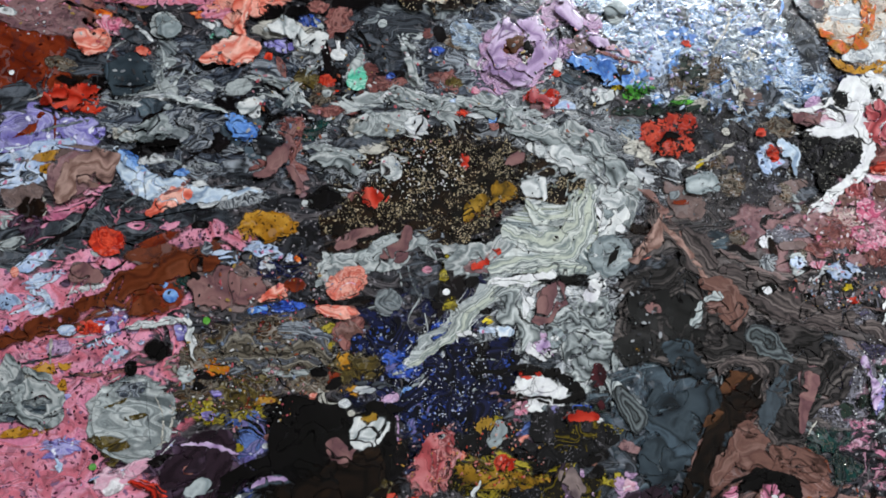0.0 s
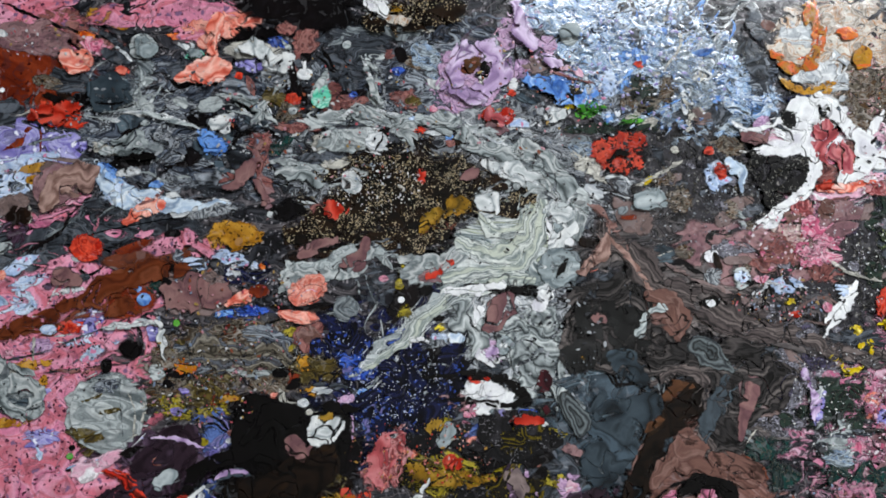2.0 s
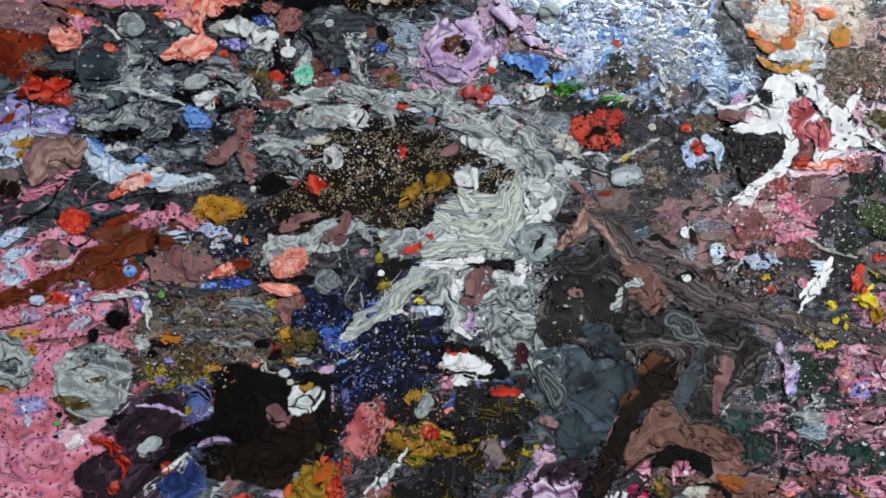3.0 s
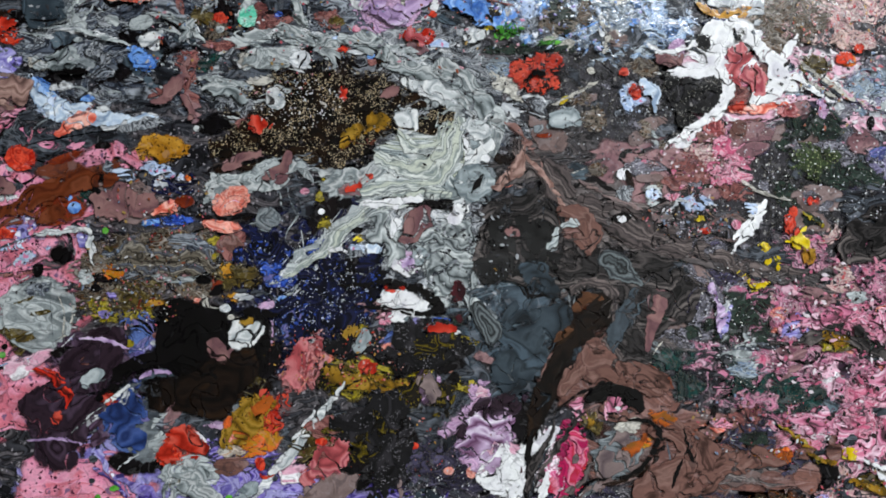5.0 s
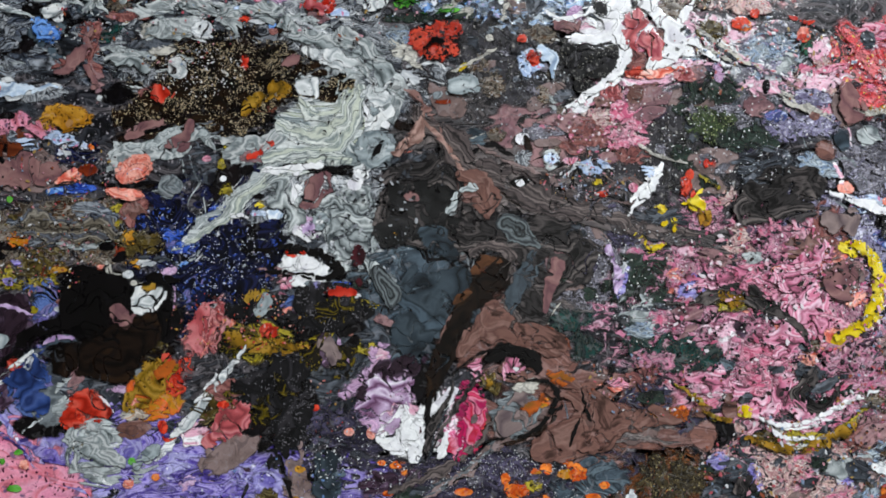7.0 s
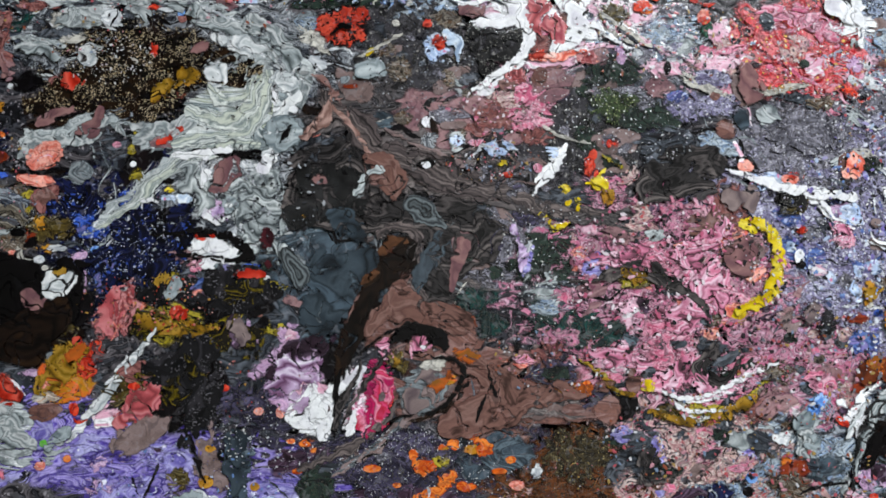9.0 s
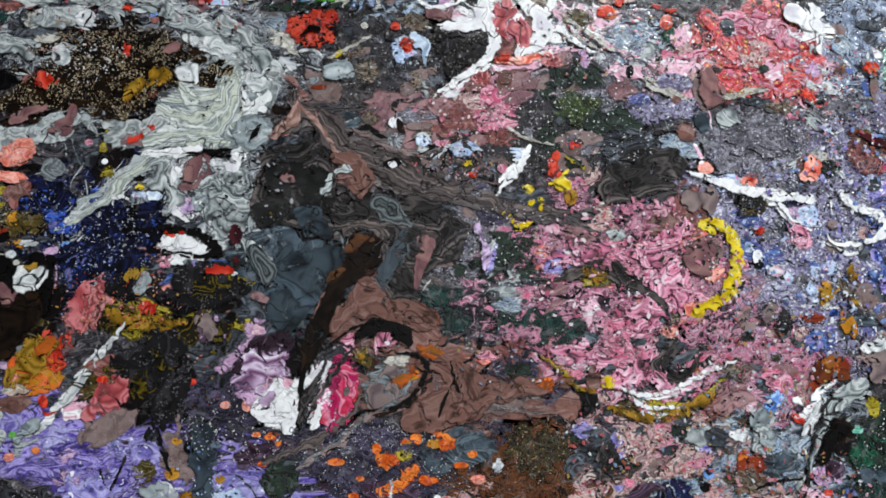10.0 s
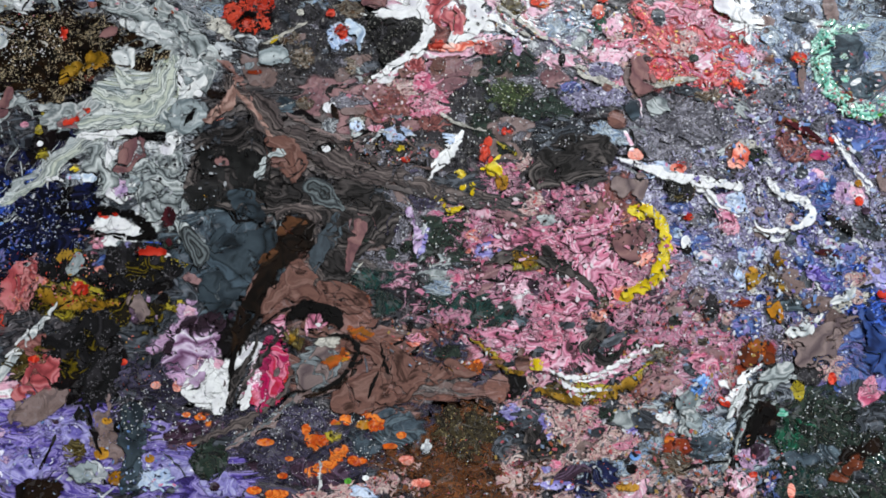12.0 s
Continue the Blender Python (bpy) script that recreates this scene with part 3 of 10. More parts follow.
marble("orange_glaze", "orange enamel", ["6e3414", "a8521c", "7a4c1c"], 2.4, 0.3, 0.3, 1.0, fray=2.0)
marble("rose_bands", "rose and candy-pink enamel with pale and dark veins", ["4a3038", "b86682", "d092a8", "a05a72", "e4c2d0", "c8708c"], 5, 0.4, 0.3, 1.2, fray=2.6, dots=[("3a242c", 3.0, 0.3)])
marble("brick_bands", "rosy brick-red marbled paint", ["7c3438", "a84c50", "c4787a", "92404a"], 2.4, 0.3, 0.4, 1.0, fray=1.6)
marble("orchid_bands", "mauve and pale orchid enamel", ["8a7096", "b79cc0", "d8c4de", "70587c"], 3, 0.7, 0.3, 0.8, fray=1.0)
marble("bloom", "white enamel bleeding into plum and orchid", ["ddd6de", "b8a0bc", "8a6a88", "583450", "947496", "cdbcd0"], 5, 0.2, 0.2, 0.7, fray=2.0)
marble("crimson", "magenta and crimson paint with pale streaks", ["8a1040", "b01c50", "98184a", "d8849c", "a81c34", "c04068"], 5, 0.5, 0.0, 1.0, fray=1.6)
marble("maroon", "dark maroon enamel cell", ["260c12", "461a20", "331218"], 2.0, 0.3, 0.5, 0.5)
marble("plum_pool", "dark plum enamel with mauve rings", ["1c1219", "2c1f28", "241a22", "463645", "20151d"], 4.0, 0.1, 0.7, 0.7, fray=0.7, rents=0.007)
marble("blue_pool", "mid-blue mottled enamel", ["182448", "2c4278", "3e5288", "1e2c56"], 4.0, 0.3, 0.2, 0.9, fray=1.4)
marble("rust_pool", "rust-brown enamel", ["4a1f10", "66301a", "552612", "713c26"], 4.0, 0.6, 0.0, 0.7, fray=0.8, rents=0.014)
marble("khaki_bands", "khaki, grey and dark flecked paint in fine bands", ["2e2a24", "6a6256", "4a443c", "8d867a", "3c3a3c", "5c6068"], 3, 1.0, 0.0, 0.6, fray=1.6, dots=[("1c1814", 1.2, 0.4)])
marble("mint_flecked", "pale mint paint full of glitter", ["3f8878", "8cc8b2", "c4e4d6", "5ea690"], 1.8, 0.6, 0.0, 1.0, fray=2.4, glitter=0.3)
marble("gold_on_black", "black paint webbed with mustard-gold threads", ["0a0908", "16130c", "0c0b0a", "5e500f", "100e0c", "1c1810"], 5, 0.2, 0.0, 1.6, fray=2.0, dots=[("6e6020", 1.3, 0.5)])
marble("navy_flecked", "navy-black paint flecked with white", ["06060a", "0b0d1c", "131836", "08080e", "1a1d38"], 4, 0.3, 0.0, 1.3, fray=2.2, dots=[("a9afc2", 1.3, 0.16), ("2c4288", 2.6, 0.4)])
marble("black_mottle", "black and charcoal mottled paint", ["0a0a0b", "1a191b", "101011", "2a282b"], 4, 0.3, 0.2, 1.0, fray=1.6, dots=[("6a666a", 1.0, 0.3)])
marble("sky_pool", "clear sky-blue enamel with pale veins", ["3560a8", "6f9ad8", "4c7cc4", "9cbce6"], 3.0, 0.4, 0.3, 1.0, fray=1.4)
marble("green_enamel", "grass-green enamel", ["1c4a14", "3c8024", "58a038"], 2.4, 0.4, 0.3, 0.9, fray=1.4)


# ---- unseen room that closes the place; its openings are added for the fill lamps ----
def block(name, lo, hi, mat, kind="structure", label="", category=""):
    bm = bmesh.new()
    bmesh.ops.create_cube(bm, size=1)
    for v in bm.verts:
        v.co = Vector([lo[i] if v.co[i] < 0 else hi[i] for i in range(3)])
    me = bpy.data.meshes.new(name)
    bm.to_mesh(me)
    bm.free()
    me.materials.append(mat)
    return tagged(new(name, me), label, category, "", kind)


white_wall, wood_floor = plaster("grey_plaster", "6f6d69"), plaster("grey_screed", "55524d", 0.6)
block("wall_north", (-2.2, 0.034, 0), (3.0, 0.2, 2.7), white_wall, label="plain grey plastered wall behind the painting", category="wall")
# The gap in this wall is added for the side fill lamp.
east = block("wall_east", (3.0, -3.15, 0), (3.15, 0.2, 1.05), white_wall, label="plain grey plastered wall with an opening added for the side fill lamp", category="wall")
for lo, hi in (((3.0, -3.15, 2.4), (3.15, 0.2, 2.7)), ((3.0, -3.15, 1.05), (3.15, -2.05, 2.4)), ((3.0, -0.55, 1.05), (3.15, 0.2, 2.4))):
    block("wall_piece", lo, hi, white_wall).parent = east
block("wall_west", (-2.35, -3.15, 0), (-2.2, 0.2, 2.7), white_wall, label="plain grey plastered side wall", category="wall")
block("wall_south", (-2.2, -3.15, 0), (3.0, -3.0, 2.7), white_wall, label="plain grey plastered wall", category="wall")
block("floor", (-2.35, -3.15, -0.1), (3.15, 0.2, 0), wood_floor, label="plain grey screed floor", category="floor")


def ceiling_with_lamp_gap():
    """One slab with an opening added around the overhead fill lamp."""
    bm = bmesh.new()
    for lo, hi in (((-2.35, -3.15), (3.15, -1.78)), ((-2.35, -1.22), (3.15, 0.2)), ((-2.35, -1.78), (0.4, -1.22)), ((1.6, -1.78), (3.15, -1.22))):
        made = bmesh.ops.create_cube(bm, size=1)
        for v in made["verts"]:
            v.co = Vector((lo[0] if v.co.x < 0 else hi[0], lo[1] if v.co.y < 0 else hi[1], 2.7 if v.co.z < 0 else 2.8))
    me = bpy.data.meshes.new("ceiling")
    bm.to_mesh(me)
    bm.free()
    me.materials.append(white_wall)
    tagged(new("ceiling", me), "plain grey ceiling with an opening added for the overhead fill lamp", "ceiling", "", "structure")


ceiling_with_lamp_gap()

# ---- the painting: a canvas under layers of poured paint ----
BASE = Vector((0.2, 0.0, 1.13))
painting = tagged(new("abstract_painting"), "large abstract canvas thickly covered with poured, marbled and spattered glossy paint", "painting")
painting.location = BASE
layer = [0]


def sheet(name, verts, faces, mat, smooth=True, label="", kind="", rim=None):
    """One part of the painting; vertices in mm: across, up, and out of the canvas."""
    me = bpy.data.meshes.new(name)
    co = np.array(verts, float)
    centre = co.mean(axis=0) * (1, 1, 0)
    co = (co - centre) / 1000
    me.from_pydata([(a, -c, b) for a, b, c in co], [], faces)
    if smooth:
        me.polygons.foreach_set("use_smooth", [True] * len(me.polygons))
    if rim is not None:
        me.attributes.new("rim", "FLOAT", "POINT").data.foreach_set("value", rim)
    me.materials.append(mat)
    ob = new(name, me)
    ob.parent = painting
    ob.location = Vector((centre[0] / 1000, 0, centre[1] / 1000 + 1.5)) - Vector((BASE.x, 0, BASE.z))
    return tagged(ob, label, "", "", kind)


def drift(u, v, rng, amp, wide):
    """A smooth flow that pulls an outline about: sums of waves at four scales."""
    du, dv = np.zeros_like(u), np.zeros_like(v)
    for octave in range(4):
        k = 2 * math.pi / wide * 2.1 ** octave
        for _ in range(3):
            a, f, g = rng.uniform(0, 2 * math.pi, 3)
            wave = np.cos(a) * u * k + np.sin(a) * v * k
            du += amp * 0.45 ** octave * np.sin(wave + f) / 1.7
            dv += amp * 0.45 ** octave * np.sin(wave + g) / 1.7
    return u + du, v + dv


def spread(name, mat, u, v, ru, rv, angle, rag, edge, dome, spikes=0, kind=""):
    """A puddle of paint: an ellipse whose rim wanders, a rounded lip and a slightly swollen top."""
    layer[0] += 1
    rng = np.random.RandomState(layer[0] * 7 + 3)
    small = min(ru, rv)
    count = int(min(220, max(22, 2 * math.pi * math.sqrt((ru * ru + rv * rv) / 2) / (0.45 if small > 3 else 0.3))))
    th = np.arange(count) * 2 * math.pi / count
    rim = np.ones(count)
    for k in range(2, 26):
        rim += rag * 0.66 / k ** 1.15 * np.sin(k * th + rng.uniform(0, 6.28)) * rng.uniform(0.2, 1.0)
    if spikes:
        tips = np.zeros(count)
        for _ in range(spikes):
            at, wide, far = rng.uniform(0, 6.28), rng.uniform(0.08, 0.2), rng.uniform(0.25, 0.75)
            gap = np.abs((th - at + math.pi) % (2 * math.pi) - math.pi)
            tips = np.maximum(tips, far * np.exp(-(gap / wide) ** 1.2))
        rim = rim * 0.62 + tips
    rim = np.maximum(rim, 0.2)
    steps = (1.0, 0.985, 0.93, 0.8, 0.55, 0.28)
    lift = -0.7 + 0.0005 * layer[0]
    ca, sa = math.cos(radians(angle)), math.sin(radians(angle))
    us, vs, hs, rims = [], [], [], []
    ru, rv = ru * (1 + 0.25 * rag), rv * (1 + 0.25 * rag)
    for i, s in enumerate(steps):
        a, b = ru * rim * s * np.cos(th), rv * rim * s * np.sin(th)
        us.append(a * ca - b * sa), vs.append(a * sa + b * ca)
        rims.append(np.full(count, (1 - s) / (0.56 * rag + 0.02)))
        hs.append(np.full(count, lift - 0.004 if i == 0 else lift + edge * (0.45 if i == 1 else 1) + dome * (1 - s * s)))
    us.append(np.zeros(1)), vs.append(np.zeros(1)), hs.append(np.full(1, lift + edge + dome))
    rims.append(np.full(1, 1 / (0.56 * rag + 0.02)))
    uu, vv, hh = np.concatenate(us), np.concatenate(vs), np.concatenate(hs)
    if rag > 0.02:
        uu, vv = drift(uu, vv, rng, min(0.085, rag * 0.2) * small, small * 1.7)
    faces = []
    for r in range(len(steps) - 1):
        for j in range(count):
            k = (j + 1) % count
            faces.append((r * count + j, (r + 1) * count + j, (r + 1) * count + k, r * count + k)[::-1])
    last = (len(steps) - 1) * count
    for j in range(count):
        faces.append((last + j, last + (j + 1) % count, len(uu) - 1))
    material, label = PAINTS[mat]
    return sheet(name, np.stack([uu + u, vv + v, hh], 1), faces, material, True, label, kind, np.concatenate(rims))


def patch(mat, u, v, ru, rv, angle=0, rag=0.45):
    return spread(mat + "_patch", mat, u, v, ru, rv, angle, rag, 0.01, 0.0)


def pool(mat, u, v, ru, rv, angle=0, rag=0.3):
    return spread(mat + "_pool", mat, u, v, ru, rv, angle, rag, 0.01, 0.0)


def drop(mat, u, v, ru, rv, angle=0, rag=0.1):
    return spread(mat + "_drop", mat, u, v, ru, rv, angle, rag, 0.01, min(0.006, 0.002 * min(ru, rv)))


def splash(mat, u, v, ru, rv, angle=0, spikes=7):
    return spread(mat + "_splash", mat, u, v, ru, rv, angle, 0.4, 0.12, 0.1, int(spikes))


def streak(mat, width, *points):
    """A thread of paint along a curve, swelling and thinning, pointed at its ends."""
    layer[0] += 1
    rng = np.random.RandomState(layer[0] * 7 + 3)
    pts = [np.array(q, float) for q in points]
    pts = [2 * pts[0] - pts[1]] + pts + [2 * pts[-1] - pts[-2]]
    line = []
    for a, b, c, d in zip(pts, pts[1:], pts[2:], pts[3:]):
        n = max(3, int(np.linalg.norm(c - b) / 0.8))
        for s in np.arange(n) / n:
            line.append(0.5 * (2 * b + (c - a) * s + (2 * a - 5 * b + 4 * c - d) * s * s + (3 * b - a - 3 * c + d) * s ** 3))
    line.append(pts[-2])
    line = np.array(line)
    n = len(line)
    way = np.gradient(line, axis=0)
    way /= np.linalg.norm(way, axis=1)[:, None] + 1e-9
    across = np.stack([-way[:, 1], way[:, 0]], 1)
    s = np.linspace(0, 1, n)
    half = width / 2 * np.clip(np.minimum(s, 1 - s) * 7, 0.12, 1) ** 0.6
    for k in range(3):
        half = half * (1 + 0.13 * np.sin(s * n * 0.8 * rng.uniform(0.12, 0.6) + rng.uniform(0, 6.28)))
    lift = -0.7 + 0.0005 * layer[0]
    swell = min(0.006, 0.002 * width) + 0.01
    verts, faces, rims = [], [], []
    for side, high in ((-1, -0.004), (-0.7, 0.45 * swell), (0, swell), (0.7, 0.45 * swell), (1, -0.004)):
        rims.append(np.full(n, (1 - abs(side)) / 0.4))
        q = line + across * (half * side * 1.15)[:, None]
        verts.append(np.stack([q[:, 0], q[:, 1], np.full(n, lift + high)], 1))
    verts = np.concatenate(verts)
    verts[:, 0], verts[:, 1] = drift(verts[:, 0], verts[:, 1], rng, 0.16 * width, width * 3.0)
    for r in range(4):
        for j in range(n - 1):
            faces.append((r * n + j, r * n + j + 1, (r + 1) * n + j + 1, (r + 1) * n + j))
    material, label = PAINTS[mat]
    return sheet(mat + "_streak", verts, faces, material, True, label, "", np.concatenate(rims))


def pour(mat, *chains):
    """A smooth pour of enamel: the outline swells round one or more curves of (across, up, half width) in mm. Each point keeps its depth
    within the pour, its place along the curve and its side of it, so that the marbling follows the flow."""
    layer[0] += 12
    rng = np.random.RandomState(layer[0] * 7 + 3)
    spines = []
    for chain in chains:
        pts = [np.array(q, float) for q in chain]
        if len(pts) == 1:
            pts.append(pts[0] + (0.05, 0.02, 0.0))
        pts = [2 * pts[0] - pts[1]] + pts + [2 * pts[-1] - pts[-2]]
        line = []
        for a, b, c, d in zip(pts, pts[1:], pts[2:], pts[3:]):
            n = max(2, int(np.linalg.norm((c - b)[:2]) / 2.2))
            for s in np.arange(n) / n:
                line.append(0.5 * (2 * b + (c - a) * s + (2 * a - 5 * b + 4 * c - d) * s * s + (3 * b - a - 3 * c + d) * s ** 3))
        line.append(pts[-2])
        spines.append(np.array(line))
    everything = np.concatenate(spines)
    reach = everything[:, 2:3] + 2.5
    lo, hi = (everything[:, :2] - reach).min(axis=0), (everything[:, :2] + reach).max(axis=0)
    step = min(1.2, max(0.4, math.sqrt((hi[0] - lo[0]) * (hi[1] - lo[1])) / 90))
    nu, nv = int((hi[0] - lo[0]) / step) + 2, int((hi[1] - lo[1]) / step) + 2
    gu, gv = np.meshgrid(lo[0] + np.arange(nu) * step, lo[1] + np.arange(nv) * step)
    u, v = gu.ravel(), gv.ravel()
    thick = float(np.median(everything[:, 2]))
    wu, wv = drift(u, v, rng, 0.3 * thick, 5.0 * thick)
    depth, along, side, stout = np.full(len(u), -99.0), np.zeros(len(u)), np.zeros(len(u)), np.ones(len(u))
    for number, line in enumerate(spines):
        gone = 0.0
        for a, b in zip(line, line[1:]):
            ab = b[:2] - a[:2]
            long = max(1e-6, float(np.hypot(*ab)))
            s = np.clip(((wu - a[0]) * ab[0] + (wv - a[1]) * ab[1]) / long ** 2, 0, 1)
            du, dv = wu - a[0] - s * ab[0], wv - a[1] - s * ab[1]
            half = np.maximum(a[2] + s * (b[2] - a[2]), 0.15)
            deep = half - np.hypot(du, dv)
            better = deep > depth
            depth = np.where(better, deep, depth)
            along = np.where(better, gone + s * long + number * 37.0, along)
            side = np.where(better, (ab[0] * dv - ab[1] * du) / long, side)
            stout = np.where(better, np.clip(half / 3.2, 0.08, 1.0), stout)
            gone += long
    lift = -0.7 + 0.0005 * layer[0]
    swell = np.clip(depth / min(3.0, max(0.6, thick)), 0, 1)
    high = lift + 0.006 * swell
    grid = np.arange(nu * nv).reshape(nv, nu)
    corners = np.stack([grid[:-1, :-1], grid[:-1, 1:], grid[1:, 1:], grid[1:, :-1]], -1).reshape(-1, 4)
    corners = corners[(depth[corners] > -2.4).any(axis=1)]
    used, flat = np.unique(corners, return_inverse=True)
    material, label = PAINTS[mat]
    ob = sheet(mat + "_pour", np.stack([u, v, high], 1)[used], flat.reshape(-1, 4).tolist(), material, True, label, "", depth[used])
    for name, values in (("along", along), ("side", side), ("stout", stout)):
        ob.data.attributes.new(name, "FLOAT", "POINT").data.foreach_set("value", values[used])
    return ob


def specks(mat, u, v, ru, rv, angle, count, size):
    """Fine spatter over an elliptical stretch of the canvas."""
    layer[0] += 1
    rng = np.random.RandomState(layer[0] * 7 + 3)
    lift = -0.7 + 0.0005 * layer[0]
    ca, sa = math.cos(radians(angle)), math.sin(radians(angle))
    verts, faces = [], []
    for _ in range(int(count * 1.7)):
        r, t = math.sqrt(rng.uniform(0, 1)), rng.uniform(0, 6.28)
        a, b = ru * r * math.cos(t), rv * r * math.sin(t)
        x, y = u + a * ca - b * sa, v + a * sa + b * ca
        big = size * 0.21 * min(1.9, rng.lognormal(0, 0.5))
        long, turn, n = rng.uniform(1.0, 2.2), rng.uniform(0, 3.14), 11
        at = len(verts)
        for s, high in ((1.0, -0.01), (0.7, 0.01 + 0.015 * big)):
            for j in range(n):
                w = j * 2 * math.pi / n
                k = s * big * rng.uniform(0.7, 1.25)
                p, q = k * long * math.cos(w), k * math.sin(w)
                verts.append((x + p * math.cos(turn) - q * math.sin(turn), y + p * math.sin(turn) + q * math.cos(turn), lift + high))
        verts.append((x, y, lift + 0.015 + 0.03 * big))
        for j in range(n):
            k = (j + 1) % n
            faces.append((at + j, at + k, at + n + k, at + n + j))
            faces.append((at + n + j, at + n + k, at + 2 * n))
    material, label = PAINTS[mat]
    return sheet(mat, np.array(verts), faces, material, True, label, "stuff")


def threads(mat, u, v, ru, rv, angle, count, length, width):
    """Fine trails of paint, drawn out along one bending flow."""
    layer[0] += 1
    rng = np.random.RandomState(layer[0] * 7 + 3)
    lift = -0.7 + 0.0005 * layer[0]
    ca, sa = math.cos(radians(angle)), math.sin(radians(angle))
    fa, fb, fc = rng.uniform(0, 6.28, 3)
    verts, faces, rims = [], [], []
    for _ in range(count):
        r, t = math.sqrt(rng.uniform(0, 1)), rng.uniform(0, 6.28)
        a, b = ru * r * math.cos(t), rv * r * math.sin(t)
        x, y = u + a * ca - b * sa, v + a * sa + b * ca
        n = 12
        step = length * rng.lognormal(0, 0.5) / n
        w = width * 0.5 * min(2.0, rng.lognormal(0, 0.4))
        at = len(verts)
        for j in range(n):
            way = radians(angle) + 0.9 * math.sin(x * 0.11 + fa) * math.sin(y * 0.14 + fb) + 0.5 * math.sin((x - y) * 0.31 + fc)
            x, y = x + step * math.cos(way), y + step * math.sin(way)
            half = w * min(1.0, 0.1 + 3.2 * min(j, n - 1 - j) / n) * (1 + 0.25 * math.sin(j * 1.9 + fa * x))
            for side, high, rim in ((-1, -0.01, 0.0), (0, 0.006 + 0.004 * w, 2.0), (1, -0.01, 0.0)):
                verts.append((x - math.sin(way) * half * side, y + math.cos(way) * half * side, lift + high))
                rims.append(rim)
            if j:
                k = at + 3 * j
                faces.append((k - 3, k, k + 1, k - 2))
                faces.append((k - 2, k + 1, k + 2, k - 1))
    material, label = PAINTS[mat]
    return sheet(mat + "_threads", np.array(verts), [f[::-1] for f in faces], material, True, label, "stuff", rims)


def medley(mats, u, v, ru, rv, count, size, angle=0):
    """Many small pools of several paints, strewn over an elliptical stretch."""
    rng = np.random.RandomState(count * 31 + int(abs(u) * 3 + abs(v)))
    for i in range(count):
        r, t = math.sqrt(rng.uniform(0, 1)), rng.uniform(0, 6.28)
        big = size * 0.5 * min(2.2, rng.lognormal(0, 0.45))
        pool(mats[i % len(mats)], u + ru * r * math.cos(t), v + rv * r * math.sin(t), big * rng.uniform(1.0, 2.0), big, angle + rng.uniform(-40, 40), rng.uniform(0.2, 0.5))


def canvas_panel():
    """The stretched canvas with its stretcher: a box with rounded edges."""
    bm = bmesh.new()
    bmesh.ops.create_cube(bm, size=1)
    for w in bm.verts:
        w.co = Vector((w.co.x * 1.3, w.co.y * 0.0333 + 0.01735, w.co.z * 0.8))
    bmesh.ops.bevel(bm, geom=bm.edges[:], offset=0.004, segments=3, profile=0.5, affect="EDGES")
    me = bpy.data.meshes.new("canvas")
    bm.to_mesh(me)
    bm.free()
    me.materials.append(PAINTS["ground"][0])
    ob = new("canvas", me)
    ob.parent = painting
    ob.location = (0.0, 0, 0.4)
    tagged(ob, "stretched canvas primed with dark marbled paint")


canvas_panel()

# wide grounds of colour
patch('slate', -66, 125.1, 85.9, 43.6, -7, 0.5)
patch('rust', -150.6, 149.4, 52.6, 32.3, 12, 0.4)
patch('pink', -120.6, 2.4, 80.4, 71.3, 26, 0.4)
patch('pink', -138.9, -45.8, 68.7, 34.1, -1, 0.3)
patch('charcoal', -123.6, 57.8, 90.5, 19.8, 17, 0.5)
patch('khaki', -25.5, -3.1, 53, 24.8, 0, 0.5)
patch('charcoal', 19.6, 148.4, 77.4, 45, 2, 0.5)
patch('slate', 91, 153.5, 61, 39.7, 2, 0.5)
patch('sky_mix', 199.1, 169.3, 58.5, 48.1, -29, 0.4)
patch('sky_grey', 233.2, 151.3, 36.7, 35.7, -40, 0.5)
patch('soot', 227.5, 89, 60, 45.4, 1, 0.4)
patch('silver', 126.6, 96.4, 70.2, 44.7, 1, 0.5)
patch('navy', 55.9, -8.9, 57.6, 49.8, 0, 0.5)
patch('smoke', 199.9, 8.1, 82.9, 74.3, 0, 0.4)
patch('smoke_brown', 253, 31.9, 67.3, 24.2, -19, 0.4)
patch('black', 0.5, -49.9, 47.2, 29.6, -1, 0.3)
patch('plum', -61.7, -59.9, 51.4, 23.8, -1, 0.4)
patch('charcoal', 124.6, -48.5, 61.5, 24.9, -1, 0.5)
patch('silver', 122.5, 13.8, 44.5, 37.1, 0, 0.5)
patch('stone_blue', 174.7, -32, 42, 47.7, 19, 0.4)
patch('ash', 276, -3.6, 40.6, 43.6, 0, 0.5)
patch('pepper', 55.4, 89.2, 62.4, 32.3, 9, 0.4)
patch('mauve', 263.8, 62, 47.6, 21.2, 1, 0.5)
patch('soot', 326.1, 65.9, 76.9, 59.5, 2, 0.5)
patch('silver_violet', 493.6, -13.5, 117.3, 88.6, 1, 0.4)
patch('red_glitter', 463.7, 106.7, 53.1, 40.3, -19, 0.4)
patch('pink_mix', 365.2, -33.8, 89.7, 53.8, 1, 0.4)
patch('rose', 379.1, -84, 89.1, 26.5, 6, 0.5)
patch('flesh', 386.1, -139.8, 77.6, 41.9, 1, 0.5)
patch('violet_dark', 234.2, -145.1, 85.3, 38.1, 1, 0.5)
patch('russet_glitter', 313, -147.3, 53.1, 35.1, 1, 0.4)
patch('charcoal', 111.9, -95.4, 61.5, 35.4, 1, 0.5)
